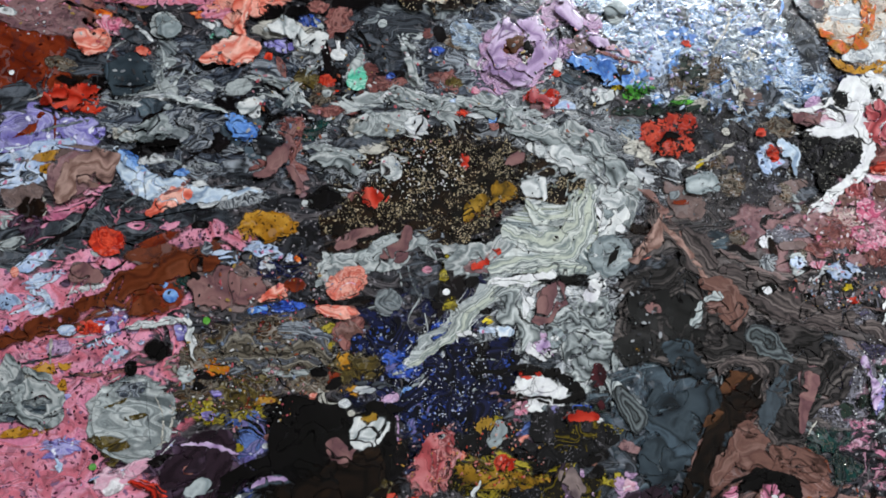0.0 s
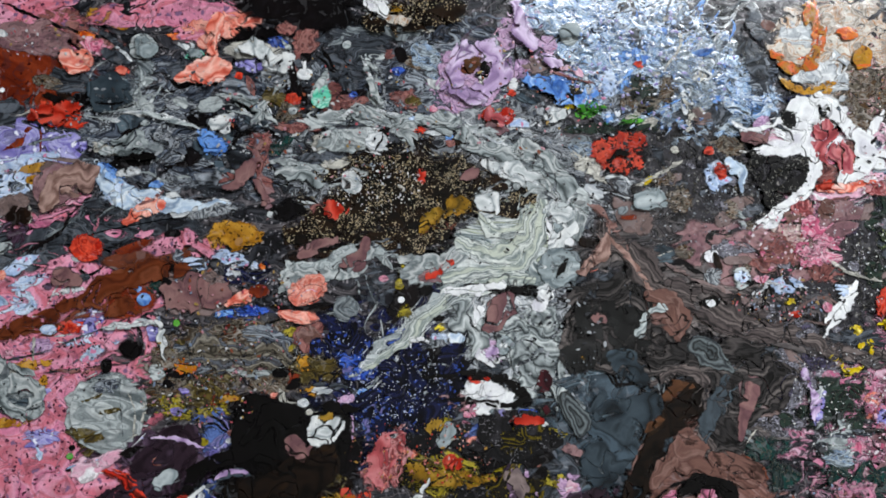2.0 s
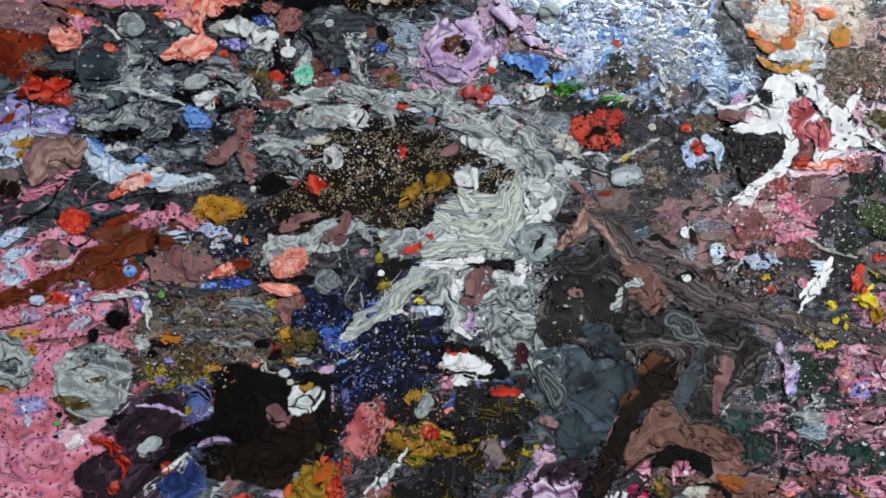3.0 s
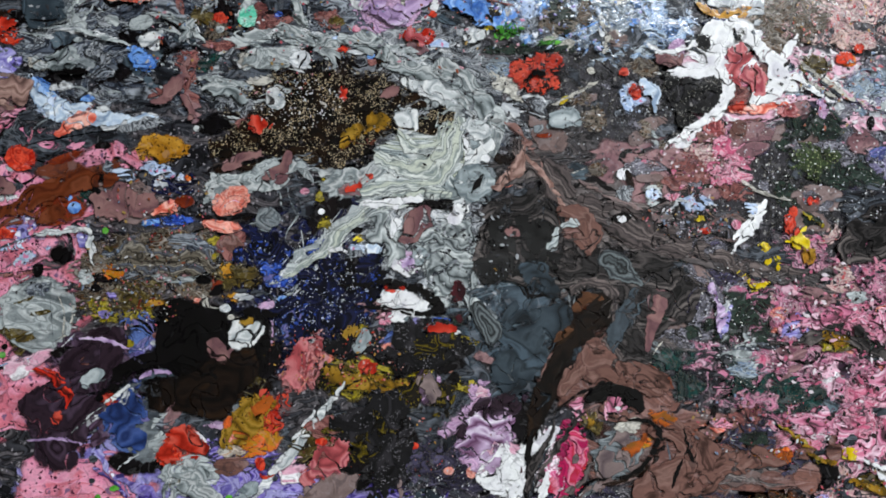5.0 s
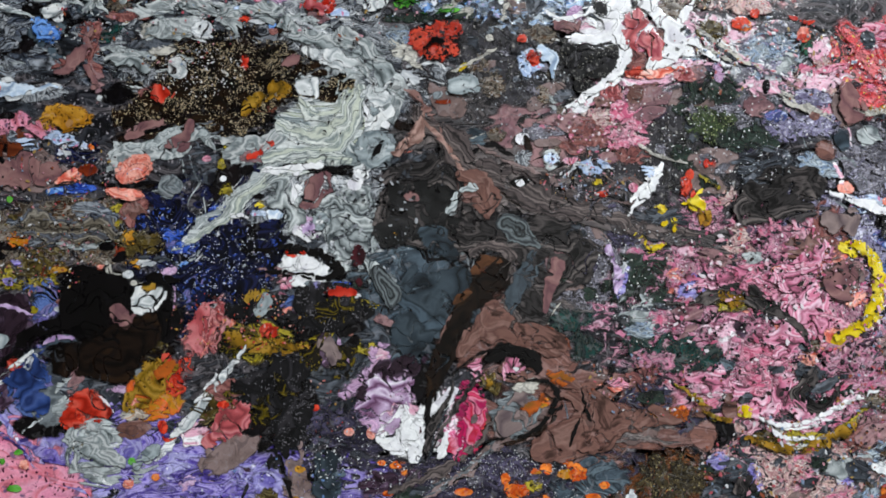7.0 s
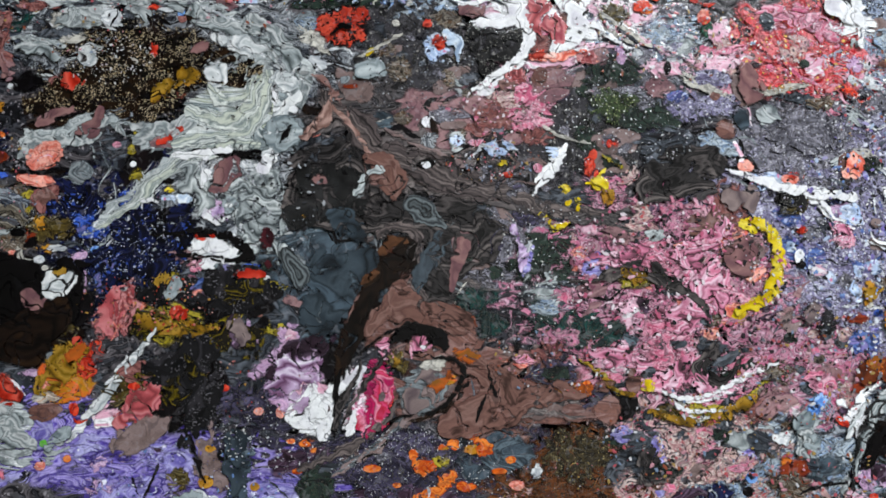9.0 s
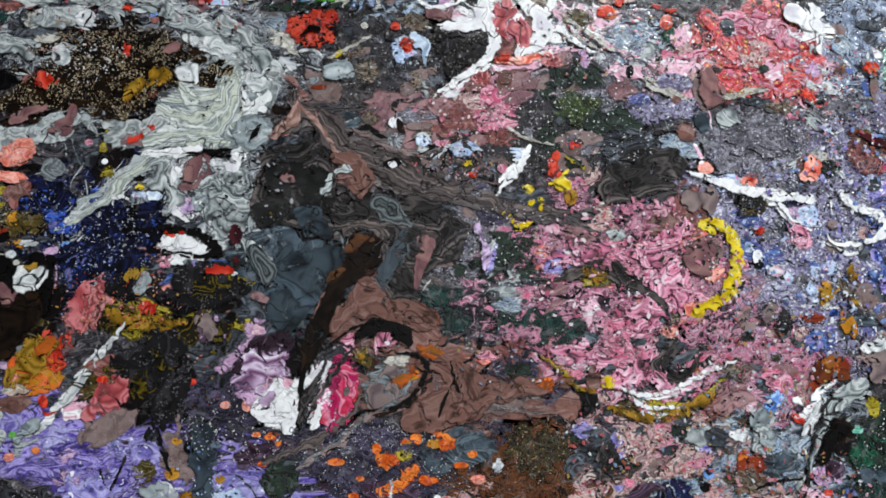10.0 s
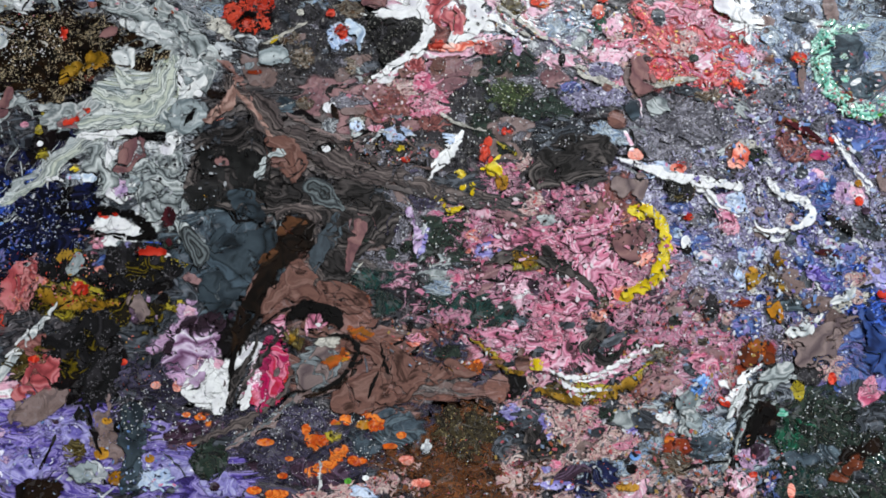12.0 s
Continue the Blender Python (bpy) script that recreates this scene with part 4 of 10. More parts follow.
patch('purple', 96.2, -146.9, 67, 34.5, 1, 0.4)
patch('purple', 164, -161.8, 48.2, 22, 1, 0.4)
patch('forest', 546.1, -131.1, 66.1, 49.1, 1, 0.4)
patch('denim', 552, -60.4, 45.9, 50.7, 1, 0.5)
patch('sky_grey', 456.9, -135.6, 47.8, 35.8, 1, 0.5)
patch('flesh', 439.7, -161.9, 54.1, 19.3, 1, 0.5)
# Next two patches are lighter than slate, to imitate its sheen.
patch('steel', 521.6, 112.4, 47.4, 40.1, 2, 0.5)
patch('sky_grey', 568.6, 103.1, 40.4, 43.8, 2, 0.5)
patch('ash', 463, 52.5, 64.3, 31.9, 2, 0.5)
patch('silver_violet', 527.1, 50.9, 52.8, 32.6, -19, 0.5)
patch('terracotta', 265.4, -96, 59.9, 32.6, 1, 0.4)
patch('pink_mix', 457.6, -82.5, 44.9, 36.6, 1, 0.5)
patch('pink_white', 343, 109.5, 91.6, 28.9, -8, 0.5)
patch('charcoal', -26.1, -93.3, 55.8, 33.7, 1, 0.5)
patch('lilac', -30.2, -127, 71.2, 27, -9, 0.4)
patch('pink', -57.7, -127.5, 39.9, 30.2, 1, 0.3)
patch('purple', 40.6, -125.7, 46.4, 27.3, 1, 0.4)
patch('pink', -50.6, -142.5, 55.1, 18.1, 1, 0.3)
patch('flesh', 357.1, 162.9, 53.4, 27, 2, 0.4)
patch('pink_white', 346.9, 122.2, 42.3, 16.8, -18, 0.5)
patch('ash', 363.1, 93, 46.1, 29.5, 2, 0.4)
patch('amber', 309.5, 186.8, 33.1, 36.2, 2, 0.4)
patch('khaki', 328.2, 157.8, 29.7, 19.6, 2, 0.5)
patch('pink', -116.6, -77.4, 56.6, 26.3, 1, 0.3)
patch('pink', -125.5, -39, 33, 47.4, 1, 0.3)

# trails of thinned paint
threads('pale_grey', -66, 125.1, 54.1, 32.1, -8, 26, 19.7, 1.97)
threads('black', -66, 125.1, 57, 35, -8, 34, 22.5, 2.54)
threads('white_grey', -20.8, 138.2, 34.9, 26.5, -30, 18, 17.3, 1.44)
threads('pale_grey', 14.5, 106.2, 34.9, 17.7, -10, 22, 23.1, 1.74)
threads('black', 14.4, 109.2, 46.7, 26.5, -5, 22, 20.3, 2.32)
threads('black', 37.3, 151.9, 44.8, 26.8, -60, 16, 17.7, 2.07)
threads('white_grey', 126.8, 111.5, 41.9, 24.4, -25, 22, 27.2, 2.42)
threads('silver', 150.9, 102.9, 23.8, 33.7, -55, 22, 27.4, 2.44)
threads('black', 129.8, 111.6, 47.8, 27.5, -30, 16, 21.2, 1.82)
threads('pink_white', 98.5, 158.3, 21.6, 18.3, 20, 18, 15.2, 1.52)
threads('plum', 98.5, 156.8, 23.4, 19.7, 30, 14, 15.1, 1.51)
threads('white_grey', 208.5, 166.4, 43, 33.9, 60, 30, 12.7, 1.90)
threads('blue', 208.5, 166.4, 46.4, 30.8, 60, 30, 12.7, 2.53)
threads('charcoal', 214.6, 160.2, 49.8, 36.7, 50, 40, 12.7, 1.90)
threads('white_grey', 119.5, 11, 32.2, 28.7, -20, 34, 17.6, 1.76)
threads('black', 125.4, 8.1, 35.7, 31.4, 30, 26, 14.7, 1.76)
threads('white_grey', 64.5, -8.9, 25.6, 28.5, 55, 22, 25.7, 1.14)
threads('pale_grey', 55.7, 36.6, 23, 17.2, -60, 12, 17.3, 1.15)
threads('smoke_brown', 194.4, 25.7, 45, 32.5, -20, 30, 33.4, 2.73)
threads('black', 200.3, 19.8, 47.7, 35.5, -25, 30, 33.4, 2.73)
threads('grey', 220.6, -6.4, 37.6, 33.1, -50, 20, 24.3, 2.13)
threads('black', 223.3, -15.1, 36.1, 35.4, 60, 22, 27.3, 2.73)
threads('taupe', 255.8, 25.9, 39.6, 15.2, -20, 24, 34.2, 2.48)
threads('black', 258.9, 26, 39.7, 16.7, -20, 18, 31.1, 1.55)
threads('stone_blue', 174.6, -37.7, 20.2, 35.2, 70, 14, 23.7, 2.96)
threads('black', 171.5, -40.5, 20.1, 32.2, 70, 12, 20.7, 1.77)
threads('black', -0.6, -0.4, 36.6, 16.6, -10, 20, 16.8, 1.40)
threads('bone', -11.7, -0.4, 30.8, 13.8, -10, 20, 16.7, 1.11)
threads('white_grey', -118.8, 18.9, 34.6, 19.5, 25, 12, 16.1, 1.07)
threads('plum', -115.5, 7.9, 39.9, 41.4, 22, 20, 16, 0.80)
threads('black', -129, 57.8, 35, 17, 16, 12, 24.3, 2.43)
threads('grey', -129, 57.8, 40.5, 14.1, 16, 12, 18.9, 1.35)
threads('black', 372, -33.6, 65.1, 44, -10, 44, 20.6, 2.06)
threads('pink_white', 375.5, -36.9, 58.8, 40.4, 10, 44, 17.1, 2.74)
threads('mauve', 372, -33.6, 59.1, 40.4, 20, 30, 17.1, 2.74)
threads('charcoal', 382.5, -83.9, 54.8, 19.9, 12, 20, 27.1, 2.38)
threads('pink_white', 382.5, -83.9, 51.4, 16.6, 12, 22, 23.8, 2.38)
threads('white_grey', 500.6, -13.3, 65.2, 52.7, -30, 36, 17.6, 2.47)
threads('denim', 518.2, -12.8, 51.5, 66.8, -30, 44, 17.7, 3.18)
threads('charcoal', 500.5, -16.8, 68.6, 56.1, -30, 44, 17.6, 2.11)
threads('pink_white', 371.2, 103.3, 49.1, 25.3, -20, 26, 21.2, 2.82)
threads('charcoal', 371.2, 99.7, 52.6, 28.9, -20, 26, 17.6, 2.47)
threads('rose', 460.1, 106.5, 35.2, 29.5, -30, 20, 21.5, 2.87)
threads('white_grey', 470.7, 96, 31.6, 25.8, -30, 12, 14.4, 2.51)
threads('grey', 385.5, 46.6, 38.2, 21.3, -20, 20, 21, 1.75)
threads('black', 378.5, 49.9, 45.1, 24.8, -20, 20, 24.5, 2.45)
threads('pale_grey', 467.2, -128.9, 37.8, 29.5, 40, 26, 17.1, 2.73)
threads('charcoal', 467.2, -132.2, 41.2, 29.5, 40, 26, 17, 2.39)
threads('flesh', 396.1, -133.2, 50.9, 26, 20, 26, 13.5, 3.03)
threads('charcoal', 396.1, -136.5, 50.8, 29.1, 10, 30, 13.4, 2.35)
threads('grey', 542.6, -134.5, 29.8, 30.8, -40, 22, 20.7, 2.07)
threads('black', 272.1, -99.1, 43.2, 16.4, 20, 24, 26.5, 1.66)
threads('taupe', 262.2, -99.3, 43, 19.7, 20, 18, 26.5, 2.31)
threads('purple', 93, -146.9, 44.2, 19.1, 10, 18, 22.2, 2.53)
threads('white_grey', 96.6, -153.2, 47.5, 18.9, 5, 12, 19, 2.22)
threads('black', 101.7, -134.1, 47, 26.1, 50, 14, 19.1, 1.59)
threads('plum', 157, -91.4, 22.5, 16.5, 40, 14, 16.2, 1.95)
threads('white_grey', 539.2, 94.7, 35.1, 33.6, -40, 22, 14.5, 2.18)
threads('charcoal', 538.8, 83.8, 38.5, 37.2, -40, 28, 14.5, 2.54)
threads('mauve', 454.3, -75.9, 31.4, 26.6, 20, 22, 17.2, 2.76)

# strewn small pools
medley(['ice', 'lilac', 'charcoal', 'pink_white', 'denim', 'silver_violet', 'white_grey', 'ash', 'orchid'], 507.8, -6.1, 67.1, 38.9, 60, 7.1, -30)
medley(['denim', 'charcoal', 'flesh', 'lilac', 'taupe', 'ice', 'cobalt', 'bone'], 528, -40.3, 45.7, 38.7, 40, 7, -30)
medley(['flesh', 'rose', 'charcoal', 'pale_grey', 'pink_white', 'taupe', 'ash', 'lilac'], 399.5, -139.7, 57.1, 30.2, 46, 7.4, 10)
medley(['pink_white', 'sky_grey', 'charcoal', 'flesh', 'rose', 'silver_violet', 'white_grey'], 371.2, 103.3, 60, 24.7, 40, 7.1, -20)
medley(['pink_mix', 'pink_white', 'rose', 'charcoal', 'flesh', 'coral', 'mauve', 'plum'], 372, -30.2, 65.1, 41.1, 60, 7.5, 10)
medley(['rose', 'orchid', 'mauve', 'charcoal', 'pink_white', 'flesh', 'khaki'], 454.2, -79.2, 34.4, 31, 34, 6.9, 0)
medley(['steel', 'ash', 'white_grey', 'denim', 'sky_grey', 'taupe', 'charcoal'], 528.2, 90.7, 50.7, 39.8, 44, 7.2, -30)
medley(['forest', 'charcoal', 'stone_blue', 'slate', 'teal'], 546, -134.4, 34.6, 31.1, 20, 9, -20)
medley(['red_glitter', 'rose', 'pink_white', 'coral', 'salmon_dusk'], 463.7, 103, 39.5, 28.7, 24, 7.2, -20)
medley(['violet_dark', 'plum', 'stone_blue', 'ash', 'charcoal'], 234.1, -141.9, 48.9, 22.8, 26, 7.8, 10)
medley(['ash', 'forest', 'charcoal', 'violet_dark', 'soot', 'taupe'], 329.5, 69.6, 52.2, 38.3, 34, 8.3, 0)
medley(['orchid', 'purple', 'lilac', 'purple', 'plum'], 92.8, -143.7, 44.4, 22.2, 22, 7.6, 10)
medley(['sky_grey', 'slate', 'pale_grey', 'khaki', 'flesh', 'charcoal'], 456.9, -135.6, 37.4, 27.2, 30, 8.2, 30)
medley(['slate', 'charcoal', 'pale_grey', 'silver', 'black', 'stone_blue'], -66, 125.1, 50.7, 31, 40, 7.3, -10)
medley(['charcoal', 'slate', 'salmon_dusk', 'black', 'pale_grey', 'khaki'], 22.5, 151.5, 52.9, 26.4, 34, 6.5, -30)
medley(['sky_mix', 'sky_grey', 'blue', 'slate', 'bone', 'charcoal', 'ice'], 211.5, 163.3, 47.5, 34.8, 44, 6.3, 50)
medley(['silver', 'pale_grey', 'white_grey', 'charcoal', 'black'], 125.4, 11, 32.4, 29.4, 34, 6.5, 20)
medley(['navy', 'cobalt', 'denim', 'black', 'slate'], 58.8, -11.7, 25.6, 28.5, 26, 6.8, 30)
medley(['olive', 'khaki', 'gold', 'black', 'rust', 'slate'], -25.4, -5.9, 38.6, 22.1, 34, 6.1, 0)
medley(['gold', 'olive', 'black', 'plum', 'coral'], 104.4, -53.8, 43, 17.2, 30, 6.3, 0)
medley(['soot', 'ash', 'taupe', 'khaki', 'charcoal'], 224.4, 88.9, 37.4, 31.2, 30, 7.5, -20)
medley(['ash', 'violet_dark', 'taupe', 'charcoal', 'forest'], 273.2, 2.3, 24.8, 34.2, 26, 7.5, 0)
medley(['pink', 'ice', 'orchid', 'rose', 'lilac'], -125.9, 2.4, 42.5, 29.2, 26, 6.4, 20)
medley(['mauve', 'rose', 'salmon_dusk', 'flesh', 'khaki', 'ash'], 270, 59.1, 31.5, 18.9, 26, 6.9, 0)
medley(['pale_grey', 'silver', 'charcoal', 'grey'], 141.8, 102.7, 33.4, 24.3, 26, 7.3, -40)

# upper part, first stretch
patch('pink', -141, 183.5, 39.1, 18.6, -14, 0.4)
patch('salmon_dusk', -116.6, 175, 27.3, 9.3, -19, 0.5)
pool('ochre', -100.7, 183.4, 13.7, 5.6, -19)
streak('black', 3, (-159.3, 190.7), (-131.8, 179.1), (-98.4, 170.9))
patch('pink', -69.3, 187.8, 42.5, 9.5, 7)
pool('coral', -32.6, 182.7, 16.8, 8.3, 18, 0.5)
streak('coral', 4.9, (-39.9, 176.1), (-45.5, 166.4), (-49.7, 158.4))
patch('black', 3.8, 192.1, 37.1, 14.4, 2)
pool('salmon_dusk', -5, 180.5, 4.9, 3.8, 2)
pool('salmon_dusk', 7.5, 174.6, 8.1, 6.9, -39)
pool('white_grey', 47, 195.3, 10, 7.1, -19, 0.5)
pool('pepper', 72.1, 193, 28.3, 9, 2)
pool('amber', 59.7, 187.7, 9.3, 2.9, -8)
pool('orchid', 127.2, 190.1, 8.3, 14.5, -60, 0.5)
pool('sky_mix', 154.1, 197.6, 28.8, 16.3, 2)
drop('pale_grey', 154.8, 182.7, 5.7, 6.5, 2)
patch('mauve', -146.3, 170.3, 30.8, 8.9, -11)
pool('white_grey', -159.7, 173.4, 4.8, 2.6, -19)
patch('mauve', -132.5, 171.3, 16.8, 10.4, -9)
pool('orange', -112.5, 173.2, 6.2, 2.4, -11, 0.3)
pool('rose', -105.7, 166.2, 12.5, 5.9, -13)
pool('orange', -65, 174.5, 6.3, 2.1, -9)
pool('pink', -55, 176.4, 11.5, 6.7, 2)
streak('charcoal', 3.4, (-119, 180.2), (-103.2, 174.1), (-85.8, 162.7))
streak('white_grey', 3.4, (-95.9, 167.2), (-91.5, 163.7), (-86.5, 159.1))
drop('pale_grey', -81.8, 167.9, 8, 7.2, 23, 0.08)
pool('charcoal', -97.1, 162.3, 9.7, 4.1, -19)
drop('coral', -115.1, 158.5, 7.8, 7.1, 2, 0.2)
patch('charcoal', -120.1, 147.3, 14.3, 8.6, -30)
pool('khaki', -131.7, 146.4, 9, 4.1, -19)
pool('red', -124.6, 128.4, 16.8, 7.5, -17, 0.4)
patch('brown_black', -122.2, 135.5, 14.1, 5.2, -25)
pool('black', -123.2, 126.7, 4.4, 2.3, 1)
streak('bone', 2.2, (-147, 126.7), (-142.2, 128.5), (-136.3, 129.8))
drop('white', -155.5, 141, 1.6, 1.5, 2)
pool('red', -91.9, 153.5, 4.5, 2.4, 7, 0.3)
pool('charcoal', -152, 127.4, 10.9, 10.2, 1)
pool('grey', -93.3, 141.6, 12.9, 8.9, 12, 0.2)
pool('slate', -92, 143.7, 7.9, 4.7, 12)
pool('grey', -81.2, 154.4, 8.7, 5.9, 44)
pool('black', -98.9, 135.5, 7.3, 1.5, -2)
streak('pale_grey', 1.9, (-110.9, 130.5), (-94.5, 136.2), (-80.8, 145.5), (-82.8, 157.4))
streak('pale_grey', 2.2, (-105.6, 135.9), (-94.3, 131.8), (-77.6, 135.2), (-69.6, 147.3))
pool('white_grey', -94, 125.9, 2.8, 1.5, 1)
streak('white_grey', 3.4, (-91.4, 129.8), (-74.6, 130.2), (-60.4, 126.7), (-47.5, 122.9))
streak('pale_grey', 1.7, (-112.2, 128.4), (-102.4, 127.2), (-92.6, 125.7))
pool('lilac', -143, 114, 19.1, 12.2, 17, 0.4)
pool('lilac', -120.9, 110.7, 15.1, 8.7, 12)
pool('lilac', -152.2, 108.6, 10.9, 11.5, 1)
streak('rust', 4.3, (-153.5, 107.1), (-143, 113.1), (-138.1, 123.4), (-127.4, 128))
streak('rust', 2.2, (-133.7, 119.1), (-132.7, 110.4), (-133, 106.1))
streak('grey', 3, (-146, 109.3), (-132.1, 113.4), (-115.8, 117.5))
patch('ice', -142.2, 100.7, 19, 5.8, 12)
pool('ochre', -135.3, 98.6, 11.4, 2.9, 14)
pool('slate', -99.2, 117, 11.1, 7.3, 12)
pool('bone', -97.4, 109.8, 8.4, 4.6, -20, 0.6)
pool('grey', -76.5, 108.7, 12.6, 6.4, 12, 0.5)
patch('black', -83.3, 103.6, 16.7, 4.1, 10, 0.5)
pool('white_grey', -85, 97.2, 7.2, 2.9, 9)
pool('silver', -127.9, 96.7, 6.7, 5, -30, 0.5)
pool('taupe', -121.3, 91.9, 16.9, 12.9, 28, 0.35)
streak('mauve', 4.3, (-130.1, 79), (-119.8, 89.1), (-106.7, 100.9))
streak('coral', 1.9, (-122.2, 83.3), (-114.5, 92.1), (-107.9, 96.5))
pool('blue', -96.8, 96.7, 8.5, 5.1, -35)
pool('black', -43.3, 125.7, 17.1, 5.9, -9)
pool('blue', -40.1, 113.9, 9.2, 5.6, -19, 0.4)
pool('slate', -21.1, 150.2, 17.4, 12, 2)
pool('black', -24.7, 176.8, 20.4, 6.1, 2, 0.5)
pool('white_grey', -34.8, 124.4, 3.7, 7.1, -9, 0.4)
pool('coral', -45, 179.8, 15.9, 6.7, 2, 0.5)
streak('coral', 6.9, (-43.5, 176.8), (-43.2, 167.7), (-44.9, 158.6))
pool('coral', -45.7, 154, 12.6, 6, 7, 0.4)
pool('red', -38, 155.1, 3.4, 3.6, 2, 0.3)
drop('coral', -47.1, 171.8, 5.8, 4.6, 2)
streak('black', 2.8, (-62.5, 146.6), (-49.7, 147.6), (-38.3, 149.1))
pool('mint', -53.1, 163.7, 4.9, 3.9, 2, 0.4)
pool('white_grey', -57.6, 168.7, 6.3, 3, -9, 0.5)
pool('charcoal', -55.9, 159.7, 8.6, 3.6, 2)
pool('bone', -18.7, 167.9, 16.9, 6.1, -7, 0.6)
pool('lilac', -21.3, 159.3, 11.6, 4.8, 2, 0.6)
pool('cobalt', -8.6, 172.5, 6.4, 3.7, -9)
pool('silver', -6.7, 155.2, 9.1, 13.2, 62, 0.5)
streak('pale_grey', 4.1, (-5.7, 175), (-1.1, 166), (-3.7, 150.7), (-9.4, 144.5))
pool('olive', -7.9, 141.5, 8.1, 6, 2)
pool('salmon_dusk', -3.8, 180.6, 5.9, 4, 2)
pool('salmon_dusk', 9.5, 174.3, 5.9, 7.6, -29, 0.3)
streak('white', 2.6, (7.1, 164.4), (7.2, 158.6), (8.4, 154.1))
pool('white_grey', 7.8, 155.3, 4.7, 3.6, 2)
pool('black', 0.5, 158.4, 2.3, 15.1, 12)
pool('charcoal', 37, 174.9, 23.9, 11.7, 2, 0.4)
streak('grey', 7.1, (19.3, 171.3), (34, 180.1), (54.9, 180.2), (75.9, 182.5))
streak('bone', 2.1, (48.9, 185), (60.9, 182.3), (79, 182.3))
drop('pale_grey', 30.2, 172.6, 3, 2.8, 2)
streak('pale_grey', 5.9, (19.5, 159), (17.3, 151.3), (14.5, 142.1))
drop('mint', 17.4, 142.8, 5.9, 7.5, -19, 0.3)
pool('white_grey', 13.9, 142.7, 2.4, 3.6, 32)
streak('pale_grey', 7.1, (40.7, 167.3), (46.1, 155.2), (50.7, 135.5))
streak('white_grey', 1.5, (38.6, 166.7), (43.7, 155.2), (47.7, 140))
streak('silver', 2.7, (44.5, 165.9), (50.6, 155.4), (52.7, 137.1))
pool('salmon_dusk', 35.9, 139.7, 8.9, 3.6, 22, 0.6)
pool('salmon_dusk', 24.1, 145.4, 4.7, 6.1, 2)
pool('cobalt', 34.4, 144.2, 3.5, 2.4, 2)
pool('salmon_dusk', 64, 143.5, 8.9, 7.6, 2, 0.5)
pool('olive', 68.5, 142.1, 5.4, 3.1, 2)
pool('cobalt', 59.5, 158.7, 4.2, 2.8, 2)
pool('red', -28.4, 153.6, 3.2, 2.4, 2, 0.3)
pool('red', 2.9, 139.4, 5.9, 4.8, -40, 0.5)
pool('salmon_dusk', -21.6, 147.8, 2.3, 6.6, 22)
drop('pale_grey', 1.8, 134.3, 2.6, 2.4, 1)
pool('khaki', -0.5, 132.7, 7.4, 5.9, 42)
streak('pale_grey', 3.4, (-41, 142.1), (-20.8, 138.2), (-6.1, 126.6))
streak('pale_grey', 2.3, (-33.6, 133.4), (-20.6, 130.7), (-8.9, 123.5))
streak('white_grey', 1.4, (-26.5, 135), (-17.7, 129.3), (-14.7, 124.9))
patch('salmon_dusk', 5.5, 125.4, 14.5, 4.2, 1)
pool('salmon_dusk', -14.5, 116, 7.5, 8.2, 32, 0.5)
streak('salmon_dusk', 11.5, (-11.8, 122), (-13, 111.6), (-14.1, 96.8), (-10.9, 85.1))
streak('salmon_dusk', 6.2, (-36.7, 93.5), (-22.7, 99.6), (-11.4, 107.2))
streak('mauve', 7.4, (-15.5, 96.8), (-9.5, 85.2), (-7.8, 73.5))
pool('teal', -3, 114.7, 8.7, 4.4, 32)
pool('pale_grey', 19.9, 130.2, 16.2, 5.4, 14, 0.4)
pool('pale_grey', 31.8, 117.9, 18.2, 8, 14, 0.35)
pool('bone', 23, 115.3, 10.5, 6.6, -9, 0.4)
drop('white', 41.1, 119.3, 2.1, 1.8, 1)
pool('black', 20.1, 119.7, 1.7, 1.2, 1)
pool('pale_grey', 50.7, 131, 20.7, 4.8, -11, 0.5)
streak('white_grey', 2.9, (25.8, 130.4), (37.4, 137.3), (49.2, 135.5), (67, 131.4))
streak('grey', 1.7, (14.1, 127.1), (37.5, 128.2), (64, 128.3))
pool('white_grey', 47.9, 118.3, 8.4, 8.8, 61, 0.5)
pool('black', 51.7, 120.4, 3.5, 7.8, -24, 0.5)
pool('pale_grey', 64.1, 123.8, 7.7, 12, 12, 0.4)
streak('silver', 3.5, (11.3, 124), (2.8, 114.9), (-2.8, 105.9))
pool('silver', 8.9, 94.3, 17.3, 7.6, -9, 0.5)
streak('pale_grey', 3.4, (-7.1, 105.8), (8.7, 104.6), (23.2, 100.4))
streak('silver', 4.6, (-8.3, 96.9), (8.9, 97.2), (17.7, 85.6), (9.2, 79.6))
pool('bone', 26.1, 106.4, 8.8, 3.8, 16, 0.4)
pool('charcoal', 20.2, 109.3, 17.5, 4.2, 11)

# pink rosette and blue field
pool('orchid', 98.5, 158.3, 21.9, 19.1, 2, 0.45)
pool('orchid', 87.9, 144.2, 11.9, 8.6, -40, 0.5)
streak('pink_white', 5.4, (88, 158), (94.1, 169.1), (106.2, 171), (115.3, 163.5))
streak('orchid', 4.2, (84.9, 156.4), (90.9, 142.7), (106, 141.6), (116.7, 151.1))
streak('pink_white', 2.4, (92.5, 152), (100, 148.2), (112.1, 153.5))
pool('brown', 98.6, 161.7, 6.7, 4.3, 12, 0.4)
pool('black', 106.1, 157.6, 3.3, 7.5, -29, 0.4)
pool('bone', 107, 154.6, 3.7, 2.7, 22)
